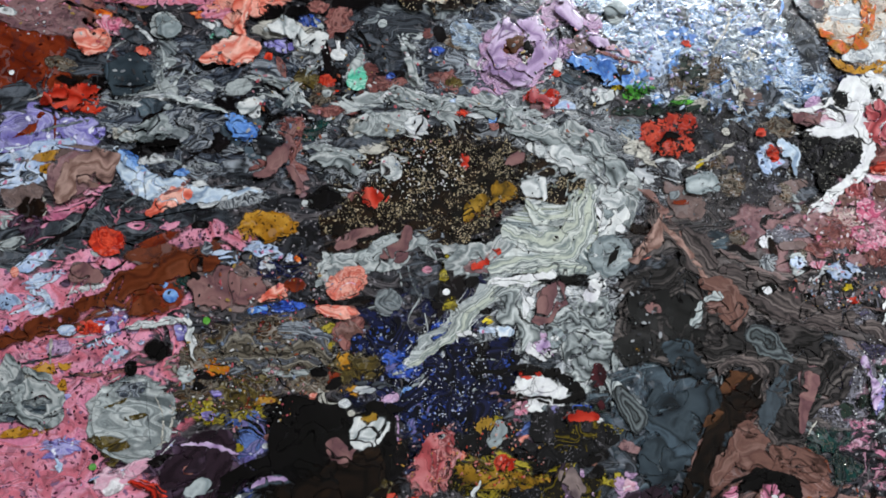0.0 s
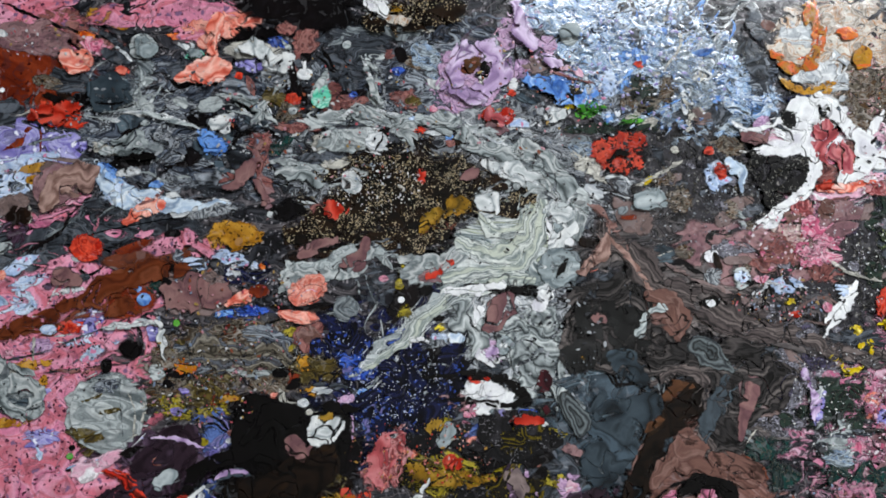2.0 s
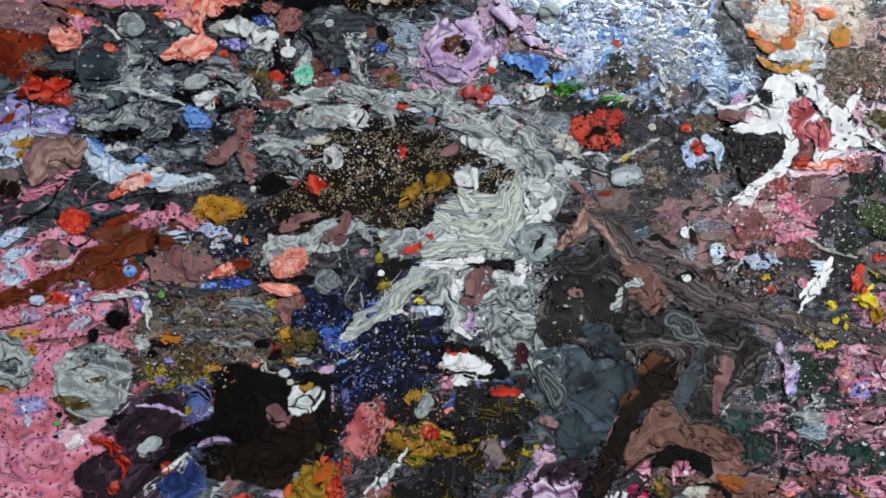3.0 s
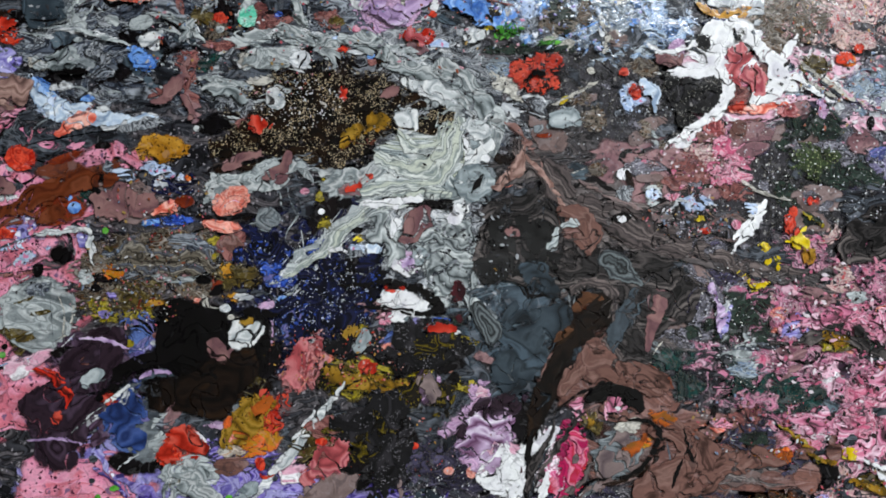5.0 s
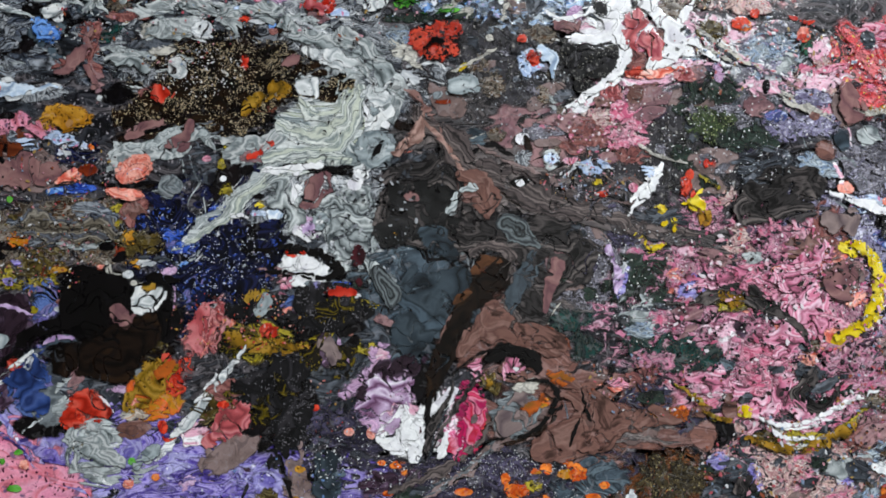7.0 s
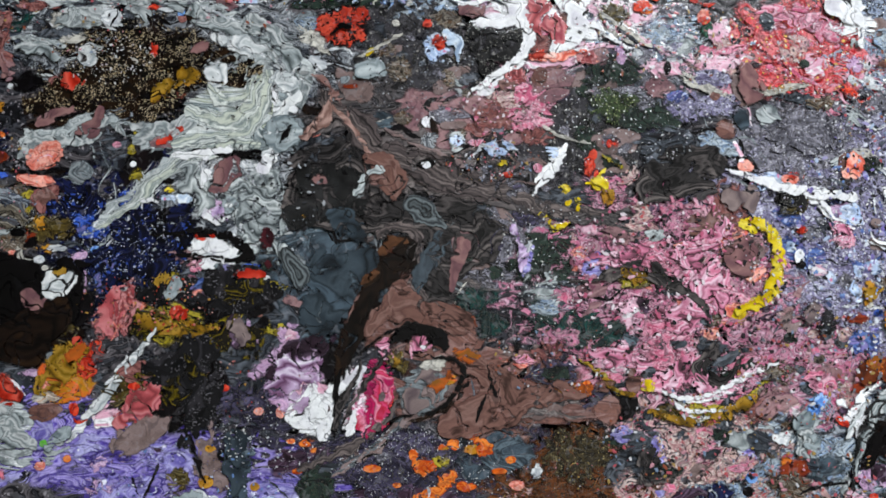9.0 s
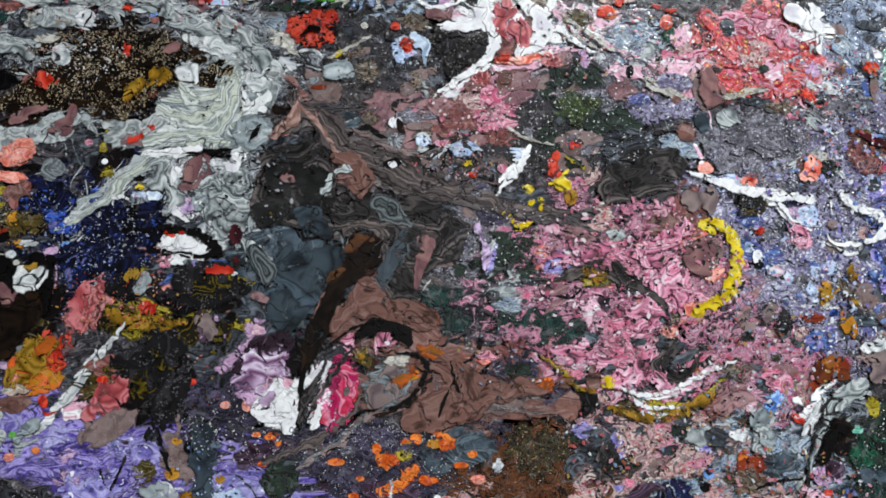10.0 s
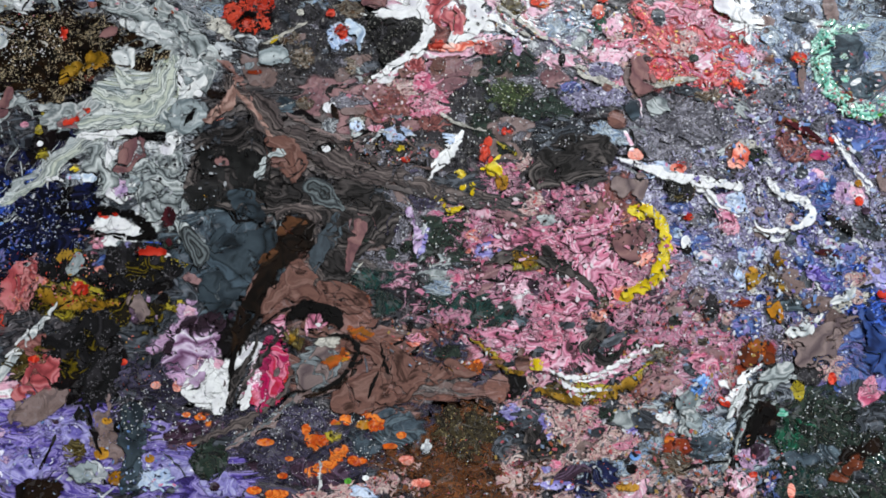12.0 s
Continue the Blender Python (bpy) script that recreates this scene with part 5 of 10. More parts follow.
pool('white_grey', 80.4, 154.7, 6.6, 6.8, 2, 0.5)
pool('sky_grey', 75.9, 165.4, 9.2, 12.1, 32)
streak('silver', 3.7, (112.4, 182.2), (113.8, 169.7), (116.8, 160.4))
pool('orchid', 123.1, 181, 10.5, 8.2, 2, 0.5)
streak('orchid', 7.4, (127.8, 182.7), (140, 176.8), (147.7, 175.5))
streak('black', 1.8, (124.1, 179.4), (125.2, 170.1), (127.5, 162.3))
streak('black', 1.5, (127.6, 171.7), (132.2, 165.6), (133.6, 160.9))
pool('orchid', 127.5, 162.3, 6.1, 9.4, -50, 0.5)
pool('taupe', 136.7, 164.2, 8.6, 6.3, 2)
streak('pink_white', 6.8, (141.5, 171.2), (152.2, 164.6), (164.4, 158.7))
streak('salmon_dusk', 3.1, (145.9, 161.3), (158.2, 157), (170.6, 155.2))
pool('white', 123.7, 152.9, 2.4, 4.4, -14, 0.3)
pool('red', 122.7, 148.2, 2.7, 2.2, 2)
pool('blue', 145.8, 153.5, 18.5, 5.6, -3, 0.5)
pool('blue', 161, 146.1, 12.2, 6.9, -19, 0.5)
pool('stone_blue', 134, 146.3, 8, 4.3, 2)
pool('olive', 157.4, 149.8, 6.7, 4.7, -19, 0.5)
pool('bone', 167.3, 149.4, 4.3, 3.7, 2)
pool('white_grey', 145.5, 138, 11.1, 4.9, 1, 0.7)
pool('yellow', 154.8, 141.3, 6.2, 2.5, 2, 0.5)
pool('green', 165.5, 137.6, 8.1, 3.4, 11, 0.6)
pool('green', 187.1, 133.5, 11.3, 1.9, 6, 0.6)
pool('forest', 166.8, 129.2, 15.5, 3.7, 1, 0.5)
pool('forest', 188.5, 129.8, 18.7, 4.3, 1, 0.5)
pool('slate', 182.6, 140.5, 9.4, 9.3, 1)
pool('sky_mix', 177.8, 135.7, 6.2, 3.7, 1)
drop('charcoal', 150.2, 142.7, 3.4, 2.5, 2)
drop('charcoal', 171.6, 134.6, 2.8, 2.8, 1)
drop('red', 109.9, 136.1, 4.5, 4.6, 1, 0.3)
drop('red', 119.5, 134.9, 5.8, 4.9, 1, 0.3)
pool('mauve', 114.9, 128, 6.6, 3.7, -19)
pool('ice', 127.1, 129.8, 6.1, 5.2, 1, 0.6)
pool('rose', 79.5, 137.8, 2.7, 2.4, 1)
pool('ice', 70, 132.1, 7.7, 2.4, 1)
pool('red', 72.9, 125.5, 4.8, 2.4, 6, 0.5)
pool('white_grey', 80.4, 124.1, 5.4, 1.5, 1, 0.4)
pool('brown_black', 93.8, 121.4, 7.2, 4.8, 11, 0.5)
pool('blue', 88.4, 122.2, 2.4, 2.4, 1)
pool('salmon_dusk', 89.3, 118.3, 3.6, 2.7, 1)
streak('pale_grey', 7.7, (64, 134.4), (84.9, 131.8), (105.9, 126.3), (126.9, 117), (129.9, 113.1))
streak('white_grey', 3.6, (96.8, 127.6), (111.8, 121.8), (126.8, 114.5))
streak('silver', 4.8, (105.8, 118.6), (126.8, 113), (139, 116.3))
pool('silver', 145.1, 119.5, 18.1, 9.3, -19, 0.5)
pool('grey', 141.9, 108.8, 17.9, 12.3, -29, 0.4)
streak('silver', 5.5, (129.9, 114.6), (145, 111.9), (156.9, 99.9), (162.7, 84.9))
pool('bone', 166.3, 109.3, 13.5, 6.2, -40, 0.5)
streak('bone', 3.1, (157.3, 116.7), (169.3, 104.7), (176.8, 97.3))
pool('sky_grey', 163.5, 118.4, 9.2, 6.1, 1)
pool('black', 183.4, 116.4, 16.1, 12.9, 1, 0.4)
pool('rosette', 181.3, 116.3, 13.8, 11, 11, 0.4)
drop('rosette', 192.9, 122.1, 7, 5.4, 30, 0.4)
drop('rosette', 174.2, 117.1, 6.8, 6.8, 1, 0.4)
drop('rosette', 183.2, 107.1, 8, 4.3, -9, 0.5)
drop('rosette', 193.5, 110.4, 4.3, 4.3, 1, 0.4)
pool('soot', 186.5, 115.8, 3.5, 6.7, 21, 0.5)

# pale blue field and white splash
pool('sky_mix', 199.4, 178.8, 24.7, 13, -29, 0.5)
pool('blue', 177.8, 135.7, 3.1, 3.7, 1)
pool('blue', 194.5, 172.3, 5.8, 6.8, 22, 0.6)
pool('blue', 231, 175.1, 7.1, 2.5, 12)
pool('blue', 241.1, 148.3, 6.4, 2.5, 2)
drop('red', 194.3, 166.6, 3.1, 2.5, 2, 0.3)
pool('khaki', 195.3, 147.1, 13.8, 9.6, -19, 0.5)
pool('forest', 196.9, 150.3, 9.4, 11, 2, 0.5)
pool('charcoal', 193.2, 181.8, 4.6, 7.7, 31, 0.5)
pool('sky_grey', 221, 163.6, 13.1, 18.5, 31, 0.5)
streak('white_grey', 4.4, (220.6, 152.5), (220.3, 144.6), (223, 132.2))
streak('bone', 2.5, (208.4, 163.2), (218.5, 179.4), (215.6, 189))
pool('bone', 228.9, 160.7, 3.8, 3.2, 2, 0.4)
streak('charcoal', 1.9, (220.9, 160.4), (230.7, 165.5), (233.6, 159.2))
pool('khaki', 211.1, 152.2, 5.8, 9.3, 21)
pool('taupe', 229.4, 135.4, 6.7, 6.5, -40, 0.5)
pool('sky_mix', 255.6, 151.9, 18.4, 18.1, -40, 0.5)
pool('slate', 265.7, 161.7, 7.9, 13.1, -19)
pool('charcoal', 259.7, 171.2, 6.7, 18.6, 31, 0.5)
pool('white_grey', 303.3, 166.1, 13.1, 16.1, 2, 0.4)
pool('amber', 287.9, 183.4, 20.4, 16.2, 2, 0.2)
pool('white_grey', 286.6, 188.2, 11.5, 8.1, 2, 0.5)
streak('orange_ochre', 5.2, (270.5, 179.6), (279, 169.2), (290.4, 168.3), (299.1, 178.9), (302.5, 192))
streak('orange', 2.9, (285.7, 172.6), (295.9, 178.8), (298.2, 190.2))
pool('white_grey', 291.7, 164.1, 9.1, 4.5, 2)
streak('ochre', 4.5, (276.9, 160.5), (284.8, 155.9), (297.7, 153.7), (307.2, 160.4))
streak('bone', 2.3, (273, 164.5), (283.2, 155.9), (292.7, 152.9))
pool('navy', 286.1, 149.6, 9.8, 2.9, 6)
pool('white', 297, 141.9, 19, 11.8, -19, 0.5)
pool('white', 283.1, 125.7, 16.4, 9.3, 11, 0.5)
streak('white', 9.6, (251.3, 128.1), (267.3, 130.1), (283.3, 128.9))
streak('white', 3.8, (231.8, 116.8), (243.1, 121.7), (257.2, 118.9), (273.3, 122.4))
pool('white', 298.4, 111.9, 8.1, 17.2, 1, 0.4)
streak('white', 5.1, (297.9, 102.5), (281.1, 89.8), (267.9, 78.9), (256.5, 71.7))
streak('pink_white', 2.2, (295.7, 93.2), (291.9, 83.8), (292.3, 73.1))
pool('charcoal', 276.5, 134.1, 8.2, 3.9, -14, 0.5)
pool('orchid', 264.3, 133.2, 5.8, 6.9, 1)
pool('mauve', 260.7, 126.2, 7.7, 3.8, 1, 0.3)
drop('charcoal', 299.7, 144.2, 4, 2.8, 57)
pool('mauve', 298.3, 121.3, 9.7, 13.2, 1, 0.4)
pool('rose', 299.3, 99.4, 6.4, 5, 1)
pool('soot', 276.3, 106.8, 14.7, 11.2, 1, 0.35)
pool('soot', 259.2, 108.6, 7.6, 8.7, 1, 0.4)
pool('khaki', 244.6, 121.7, 9.5, 6.9, 1, 0.5)
pool('ice', 242.3, 104.6, 10.9, 10.9, -40, 0.6)
pool('red', 240.2, 107, 4.1, 4.6, 1, 0.4)
drop('red', 233.4, 118.1, 2.8, 2.2, 1, 0.3)
streak('bone', 2.5, (192.1, 97.5), (203.2, 103.2), (219.1, 112.8))
pool('yellow', 199.4, 100.7, 3.8, 1.8, 40, 0.4)
drop('bone', 214.6, 118.6, 2.5, 2.5, 1)
pool('soot', 228.7, 116.7, 14.2, 7.8, 1, 0.5)

# dark heart with cream specks
pool('brown_black', 67.1, 86.4, 32.6, 13.3, 11, 0.4)
pool('brown_black', 15.1, 65.1, 17.2, 14.5, 1, 0.4)
pool('pepper', 61.2, 98.2, 17.7, 11.9, 1, 0.5)
pool('pepper', 96.7, 95.8, 11.9, 9, 1, 0.5)
pool('pepper', 20.9, 65.2, 20.1, 7.5, -4, 0.5)
pool('pepper', 55.5, 68.5, 26.4, 7.6, 11, 0.5)
pool('brown_black', 75.9, 71.7, 20.7, 9.4, 21, 0.4)
pool('pepper', 78.8, 68.8, 14.8, 4.7, 21, 0.5)
pool('ochre', 94.2, 82.4, 7.7, 5, 1, 0.5)
pool('brown', 83.3, 70.4, 8.9, 4.1, 21, 0.5)
drop('coral', 73, 98.7, 3.2, 3, 1, 0.2)
streak('white_grey', 2, (29.7, 93.2), (32, 99.1), (37.8, 99.5), (40.2, 94.8), (37.9, 90.3))
streak('black', 1.5, (32, 94.7), (34.9, 97.1), (37.3, 94.2))
drop('coral', 84.1, 73, 2.1, 1.8, 1)
drop('white_grey', 110.6, 88.6, 7.8, 5.9, 16, 0.25)
pool('brown_black', 129.5, 89.8, 9.7, 4.5, 16, 0.4)
drop('red', 27.9, 79.9, 6.6, 5, 1, 0.35)
pool('salmon_dusk', 18.3, 80.3, 5.2, 3.8, 1)
pool('mauve', 56, 84.7, 3.6, 6.4, 51, 0.4)
pool('bone', 56.8, 86.2, 4.7, 2.9, 41, 0.8)
streak('bone', 1.5, (47.9, 109.9), (55.3, 99.6), (51, 86.1))
streak('bone', 1.5, (58.2, 105.6), (64.1, 101.2), (58.3, 95.1))
streak('bone', 1.5, (55.3, 95.1), (64.1, 92.3), (58.3, 86.3))
pool('mauve', 20.9, 60.8, 13.8, 3.5, 19, 0.4)
pool('pale_grey', 7, 42, 8.5, 7.4, 31, 0.4)
streak('pale_grey', 8.5, (-1.4, 39.1), (9.7, 48.3), (26.8, 50.8), (46.9, 58.2), (73, 54.1))
streak('pale_grey', 3.9, (-1.3, 33.4), (4.1, 44.8), (1.2, 52))
streak('pale_grey', 5.7, (21.1, 49.3), (35.3, 59.6), (49.7, 65.5))
pool('slate', 55.5, 59.8, 10.4, 6.4, -9, 0.5)
pool('pale_grey', 75.9, 48.3, 12.8, 10.5, -10, 0.5)
pool('black', 9.8, 42, 4, 2.9, 0, 0.4)
streak('black', 2.3, (-3.1, 50.5), (6.8, 55.8), (21, 58), (43.9, 65.5))
streak('black', 2.3, (1.5, 36.3), (12.7, 40.6), (21.1, 47.9))

# great pale swirl
pool('swirl', 118.7, 64.9, 24.7, 18.2, 20, 0.3)
pool('swirl', 105.2, 51.5, 20.9, 9.9, 20, 0.3)
pool('swirl', 129.4, 81.4, 19.9, 7.8, 1, 0.35)
pool('white_grey', 152, 83.2, 11.1, 11.9, 20, 0.4)
pool('swirl', 138, 54.8, 8.3, 19.5, -9, 0.3)
streak('white', 4.2, (142.9, 78.6), (145.9, 60.8), (143.1, 40.1))
pool('pale_grey', 126.6, 99.4, 17.9, 8.5, -24, 0.5)
streak('white_grey', 6, (116.2, 105.2), (126.7, 100.9), (138.7, 96.6))
streak('silver', 2.7, (145, 108.8), (153.8, 96.9), (165.7, 85), (168.5, 73))
streak('pale_grey', 6.7, (149.4, 101.3), (159.9, 97), (165.7, 81.9))
drop('grey', 150.3, 73.3, 3.6, 3.3, 1)
drop('white_grey', 154.1, 81.8, 4.9, 3.6, 1)
drop('white', 153.8, 66.2, 3, 2.4, 1)
drop('slate', 160.3, 72.9, 5.5, 5.4, 1, 0.4)
drop('white', 144.6, 40.1, 3.9, 2.6, 0)
pool('grey', 152.9, 53.4, 10.3, 12.9, 10, 0.35)
pool('black', 152.9, 52.8, 1.8, 5.4, -35, 0.4)
pool('brown_black', 165.3, 65.4, 7.2, 3.6, -19, 0.5)
pool('terracotta', 171.1, 58.1, 3.9, 11.5, -24, 0.4)
streak('coral', 1.8, (164.2, 46.1), (171, 52.1), (174.2, 61.1), (171.4, 70))
streak('terracotta', 4.3, (165.8, 88), (176.3, 79.1), (183.6, 67.2), (192.3, 55.3))
pool('white_grey', 169.1, 95.6, 5, 7.2, 21, 0.5)
streak('pale_grey', 11.7, (96.4, 45.6), (90.5, 33.9), (75.9, 23.8), (67.3, 16.6))
streak('pale_grey', 7.6, (84.6, 31), (67.2, 19.4), (53, 5.2), (38.9, -9.4))
streak('white_grey', 1.7, (81.7, 28.1), (64.4, 15.2), (50.1, 2.4), (40.3, -7.4))
pool('mauve', 84.1, 46.1, 10.6, 4.6, 15, 0.4)
streak('red', 2.9, (77.4, 46), (84.7, 47.8), (92, 53.7))
pool('black', 77.4, 37.3, 4.7, 2.9, 20, 0.4)
streak('black', 2.6, (100.7, 38.3), (116.9, 39.3), (134.7, 40), (146.6, 37.8))
streak('black', 1.8, (105.1, 36.9), (122.8, 36.4), (143.6, 36.6))
streak('white_grey', 2.9, (105.1, 35.5), (116.9, 34.1), (125.8, 35.6))
pool('silver', 102.1, 28.2, 11.7, 11.5, 0, 0.5)
pool('white_grey', 112.4, 29.7, 11.8, 7.5, 20, 0.5)
pool('pale_grey', 134.5, 25.4, 10.1, 8.7, 0, 0.5)
pool('slate', 143.4, 24, 7.1, 7.5, 0, 0.5)
pool('silver', 125.4, 8.1, 17.7, 12.6, 0, 0.5)
pool('grey', 143, 2.3, 12.9, 17.5, 59, 0.5)
pool('black', 84.6, 22.4, 4.1, 2, 0)
pool('yellow', 86.3, 17.2, 3.2, 2.3, 0, 0.5)
pool('ice', 83.1, 12.3, 7.5, 2, 0, 0.5)
pool('black', 64.3, 30.9, 6.9, 14.3, -20, 0.5)
pool('gold', 63.4, 42.4, 3.2, 8.7, -10, 0.5)
pool('gold', 67.2, 23.7, 4, 5.7, 0, 0.6)
drop('white', 64.3, 31.8, 2.3, 2, 0)
drop('rose', 54.5, 42.9, 2.6, 2, 0)
pool('charcoal', 49.9, 42.3, 11.5, 14.4, 0, 0.5)
streak('grey', 1.4, (44.1, 45.2), (47, 36.5), (51.4, 28))

# left side
pool('ice', -148.1, 86.3, 13.4, 9.2, 22, 0.5)
pool('slate', -144.7, 88.1, 4.9, 3.4, 1, 0.5)
pool('ochre', -135.8, 92.3, 3.8, 2.9, 1)
pool('taupe', -147.6, 77.8, 10.7, 6.8, 17, 0.4)
streak('taupe', 2.7, (-151.7, 78.6), (-146.6, 83), (-141, 78.8), (-143.4, 74.5))
pool('brown_black', -140.6, 72.3, 8.1, 5.1, 1, 0.5)
streak('pink', 8.1, (-136.3, 67.5), (-121.8, 74.8), (-103.2, 85.1))
streak('rose', 3.8, (-117.9, 79.1), (-110, 84.1), (-104.7, 88.8))
streak('bone', 2.2, (-135.4, 67.5), (-134.7, 73.2), (-136.8, 77.4))
pool('charcoal', -103, 80.8, 10.9, 5.2, 17, 0.4)
pool('plum', -143.2, 62.7, 8.1, 6.2, 1, 0.5)
pool('pale_grey', -150.8, 54.7, 10.1, 4, 22, 0.5)
pool('pale_grey', -153.7, 67.3, 5.4, 7, 1, 0.5)
drop('coral', -147.8, 40.3, 2.1, 2.8, 0)
pool('ice', -139, 45.9, 10.6, 3.4, 27, 0.5)
pool('ice', -140.5, 25.7, 15.9, 8.3, 11, 0.6)
pool('ice', -134.5, 36.8, 10.6, 3.9, 27, 0.6)
pool('pink', -114.9, 48.1, 10.7, 5.1, 21, 0.5)
drop('red', -104.5, 55.8, 9.6, 7.8, -10, 0.22)
pool('pale_grey', -111, 50.1, 3.3, 2.2, -30)
drop('taupe', -116.7, 40.5, 6.5, 5.6, 0, 0.15)
drop('charcoal', -105.1, 40, 4, 2.5, 11)
drop('plum', -123.4, 34.9, 2.4, 1.9, 0)
pool('white_grey', -112.8, 32.8, 8, 2.8, 11, 0.7)
pool('pink', -108.6, 30, 10.7, 3.4, 16)
pool('brown', -71.5, 52.7, 24.9, 7.4, 6, 0.4)
pool('rust', -84.3, 30.1, 16.3, 14, 11, 0.45)
streak('brown', 10, (-157.6, 3.8), (-137, 10.6), (-113.4, 18.9), (-94.9, 25.9))
streak('brown', 6.5, (-100.7, 32.8), (-92.9, 41.3), (-73.9, 44.2))
streak('taupe', 2.2, (-91.7, 45.5), (-79.4, 43.6), (-65.7, 44.8))
pool('black', -63, 45.7, 11.1, 5.1, 0, 0.4)
pool('pink', -60.7, 59.9, 16.6, 6.3, 9, 0.5)
pool('pink', -74.7, 64.1, 7.2, 2.9, 27, 0.5)
pool('rust', -79.9, 56.9, 13.7, 2.9, 21)
pool('black', -59.5, 64.8, 5.6, 2.6, 1, 0.4)
pool('slate', -56.3, 52.9, 3.3, 4, 1)
pool('pink', -41.2, 57.3, 11.2, 5.7, 1, 0.5)
pool('ice', -46.5, 48.7, 8.3, 4, 1, 0.7)
pool('blue', -92.5, 92.5, 8.6, 6.1, -40, 0.4)
pool('ice', -83.8, 82.5, 16.8, 6.3, -15, 0.4)
streak('white_grey', 11, (-102.1, 92.3), (-86.7, 85.4), (-64.3, 80.8), (-44.7, 80.3), (-29.3, 81.9))
streak('ice', 6.6, (-99.5, 95.2), (-83.9, 85.4), (-61.5, 80.9))
streak('white_grey', 3.3, (-92.1, 83.8), (-75.5, 84.1), (-61.4, 79.1))
streak('white', 1.4, (-53.1, 80.1), (-41.9, 81.2), (-27.9, 82.5))
streak('coral', 2.2, (-85.5, 70.8), (-75.2, 74.9), (-65.8, 82.8))
pool('mauve', -69.9, 82.7, 3.9, 3.4, 53)
pool('blue', -69.7, 91.4, 4.5, 2.3, 11, 0.5)
pool('charcoal', -42.2, 90.4, 11.3, 5.8, 11, 0.5)
pool('silver', -39, 77.4, 14.1, 4.1, 11, 0.5)
drop('taupe', -45.9, 33.1, 20, 12.3, -5, 0.3)
pool('taupe', -37.8, 37.4, 13.9, 8.5, 0, 0.4)
pool('coral', -24.2, 29.9, 8.9, 4.3, 16, 0.35)
pool('green', -52, 32.3, 3.8, 2.3, 21, 0.7)
drop('blue', -72.7, 29.1, 3.8, 3.4, 0)
drop('blue', -76.2, 34.4, 2.2, 1.7, 0)
pool('teal', -66.7, 35.8, 6.6, 3.4, 0, 0.5)
pool('red', -110.5, 13.4, 7.5, 3.9, 10, 0.5)
drop('ice', -121.6, 12, 4.8, 3, 0)
pool('pink', -96, 20.3, 10.8, 4.5, 11, 0.5)
drop('green', -55, 16.9, 1.9, 2, 0)
streak('white_grey', 4.3, (-93, 13.4), (-78.2, 15.7), (-63.3, 17.7))
streak('white_grey', 3.3, (-66.1, 19), (-61.5, 8), (-57.7, -7.2))
pool('lilac', -67.1, 10.7, 3.3, 6.7, 10, 0.5)
pool('ochre', -27.9, 64, 14.7, 9.2, 1, 0.4)
pool('ochre', -17.5, 64.7, 6.8, 4.6, 1, 0.5)
pool('navy', -18.4, 44.7, 16.9, 7.4, 0, 0.5)
pool('ice', -24.2, 50.9, 12.4, 4.5, -15, 0.7)
pool('white_grey', -24.6, 46, 5.7, 3.4, -30, 0.8)
drop('rust', -12, 34.8, 5.9, 3.7, 0)
pool('cobalt', -17.9, 23.4, 16.8, 3.4, 8, 0.6)
pool('blue', -30.4, 22, 5.5, 2, 8)
pool('orange', -11.5, 48.1, 2.5, 2, 0, 0.6)
pool('coral', 13.3, 36.3, 11.9, 8.6, 33, 0.28)
streak('salmon_dusk', 1.4, (7.2, 30.6), (14.2, 37.8), (21.3, 36.4), (17.1, 32.1))
pool('coral', 9.1, 22.1, 11.3, 4.2, -8, 0.3)
streak('black', 2.8, (-5.4, 27.7), (10.1, 26.1), (28.5, 29.3))
streak('brown_black', 2.2, (-5.4, 26.3), (10.2, 24.9), (27.1, 27))
drop('grey', 34.5, 26.5, 8, 7.1, 0, 0.2)
streak('pale_grey', 2.6, (21.5, 22.1), (28.6, 25), (35.7, 26.5))
pool('pale_grey', -6.5, 76.5, 4, 2.3, 1, 0.5)
pool('black', 2, 79.5, 8.6, 6.4, 1, 0.5)

# lower left
streak('charcoal', 1.1, (-149.2, -5.7), (-125.7, -0.3), (-104.9, 8.5), (-89, 14.8))
streak('charcoal', 1.1, (-122.5, -10.6), (-98.7, -7.1), (-63.8, -3.1))
drop('black', -78.2, 3, 6.5, 5, 0, 0.35)
drop('black', -90.2, -6.3, 3.2, 4.1, 0, 0.5)
drop('black', -58, -15.2, 3, 2.2, 0, 0.3)
pool('ice', -104.8, 6.5, 8, 4.4, 16, 0.7)
pool('pale_grey', -63.6, -8.6, 5.9, 4.4, 20, 0.5)
streak('salmon_dusk', 2.4, (-120, -8.4), (-104, -9.8), (-88.1, -5.8))
streak('bone', 1.3, (-130.5, 17.5), (-128.9, 7.9), (-128.6, -5.7))
pool('ochre', -129.4, -6.2, 9, 3.3, 0, 0.5)
pool('ochre', -122.3, -15.2, 2.6, 3.8, 0)
pool('ochre', -139.4, -36.5, 15.6, 2.7, 8, 0.5)
pool('grey', -145.9, -16.4, 16.1, 15.7, -20, 0.35)
pool('grey', -132.2, -25.9, 13.2, 8.6, 0, 0.3)
pool('stone_blue', -132.1, -27.2, 8, 3.7, -15, 0.4)
streak('pale_grey', 2.6, (-143.3, -16.4), (-132.8, -15.1), (-127.9, -9.8))
streak('pale_grey', 2.1, (-134.5, -31.2), (-124.1, -30), (-121.8, -24.6))
drop('bone', -138.4, -10.5, 1.8, 1.6, 0)
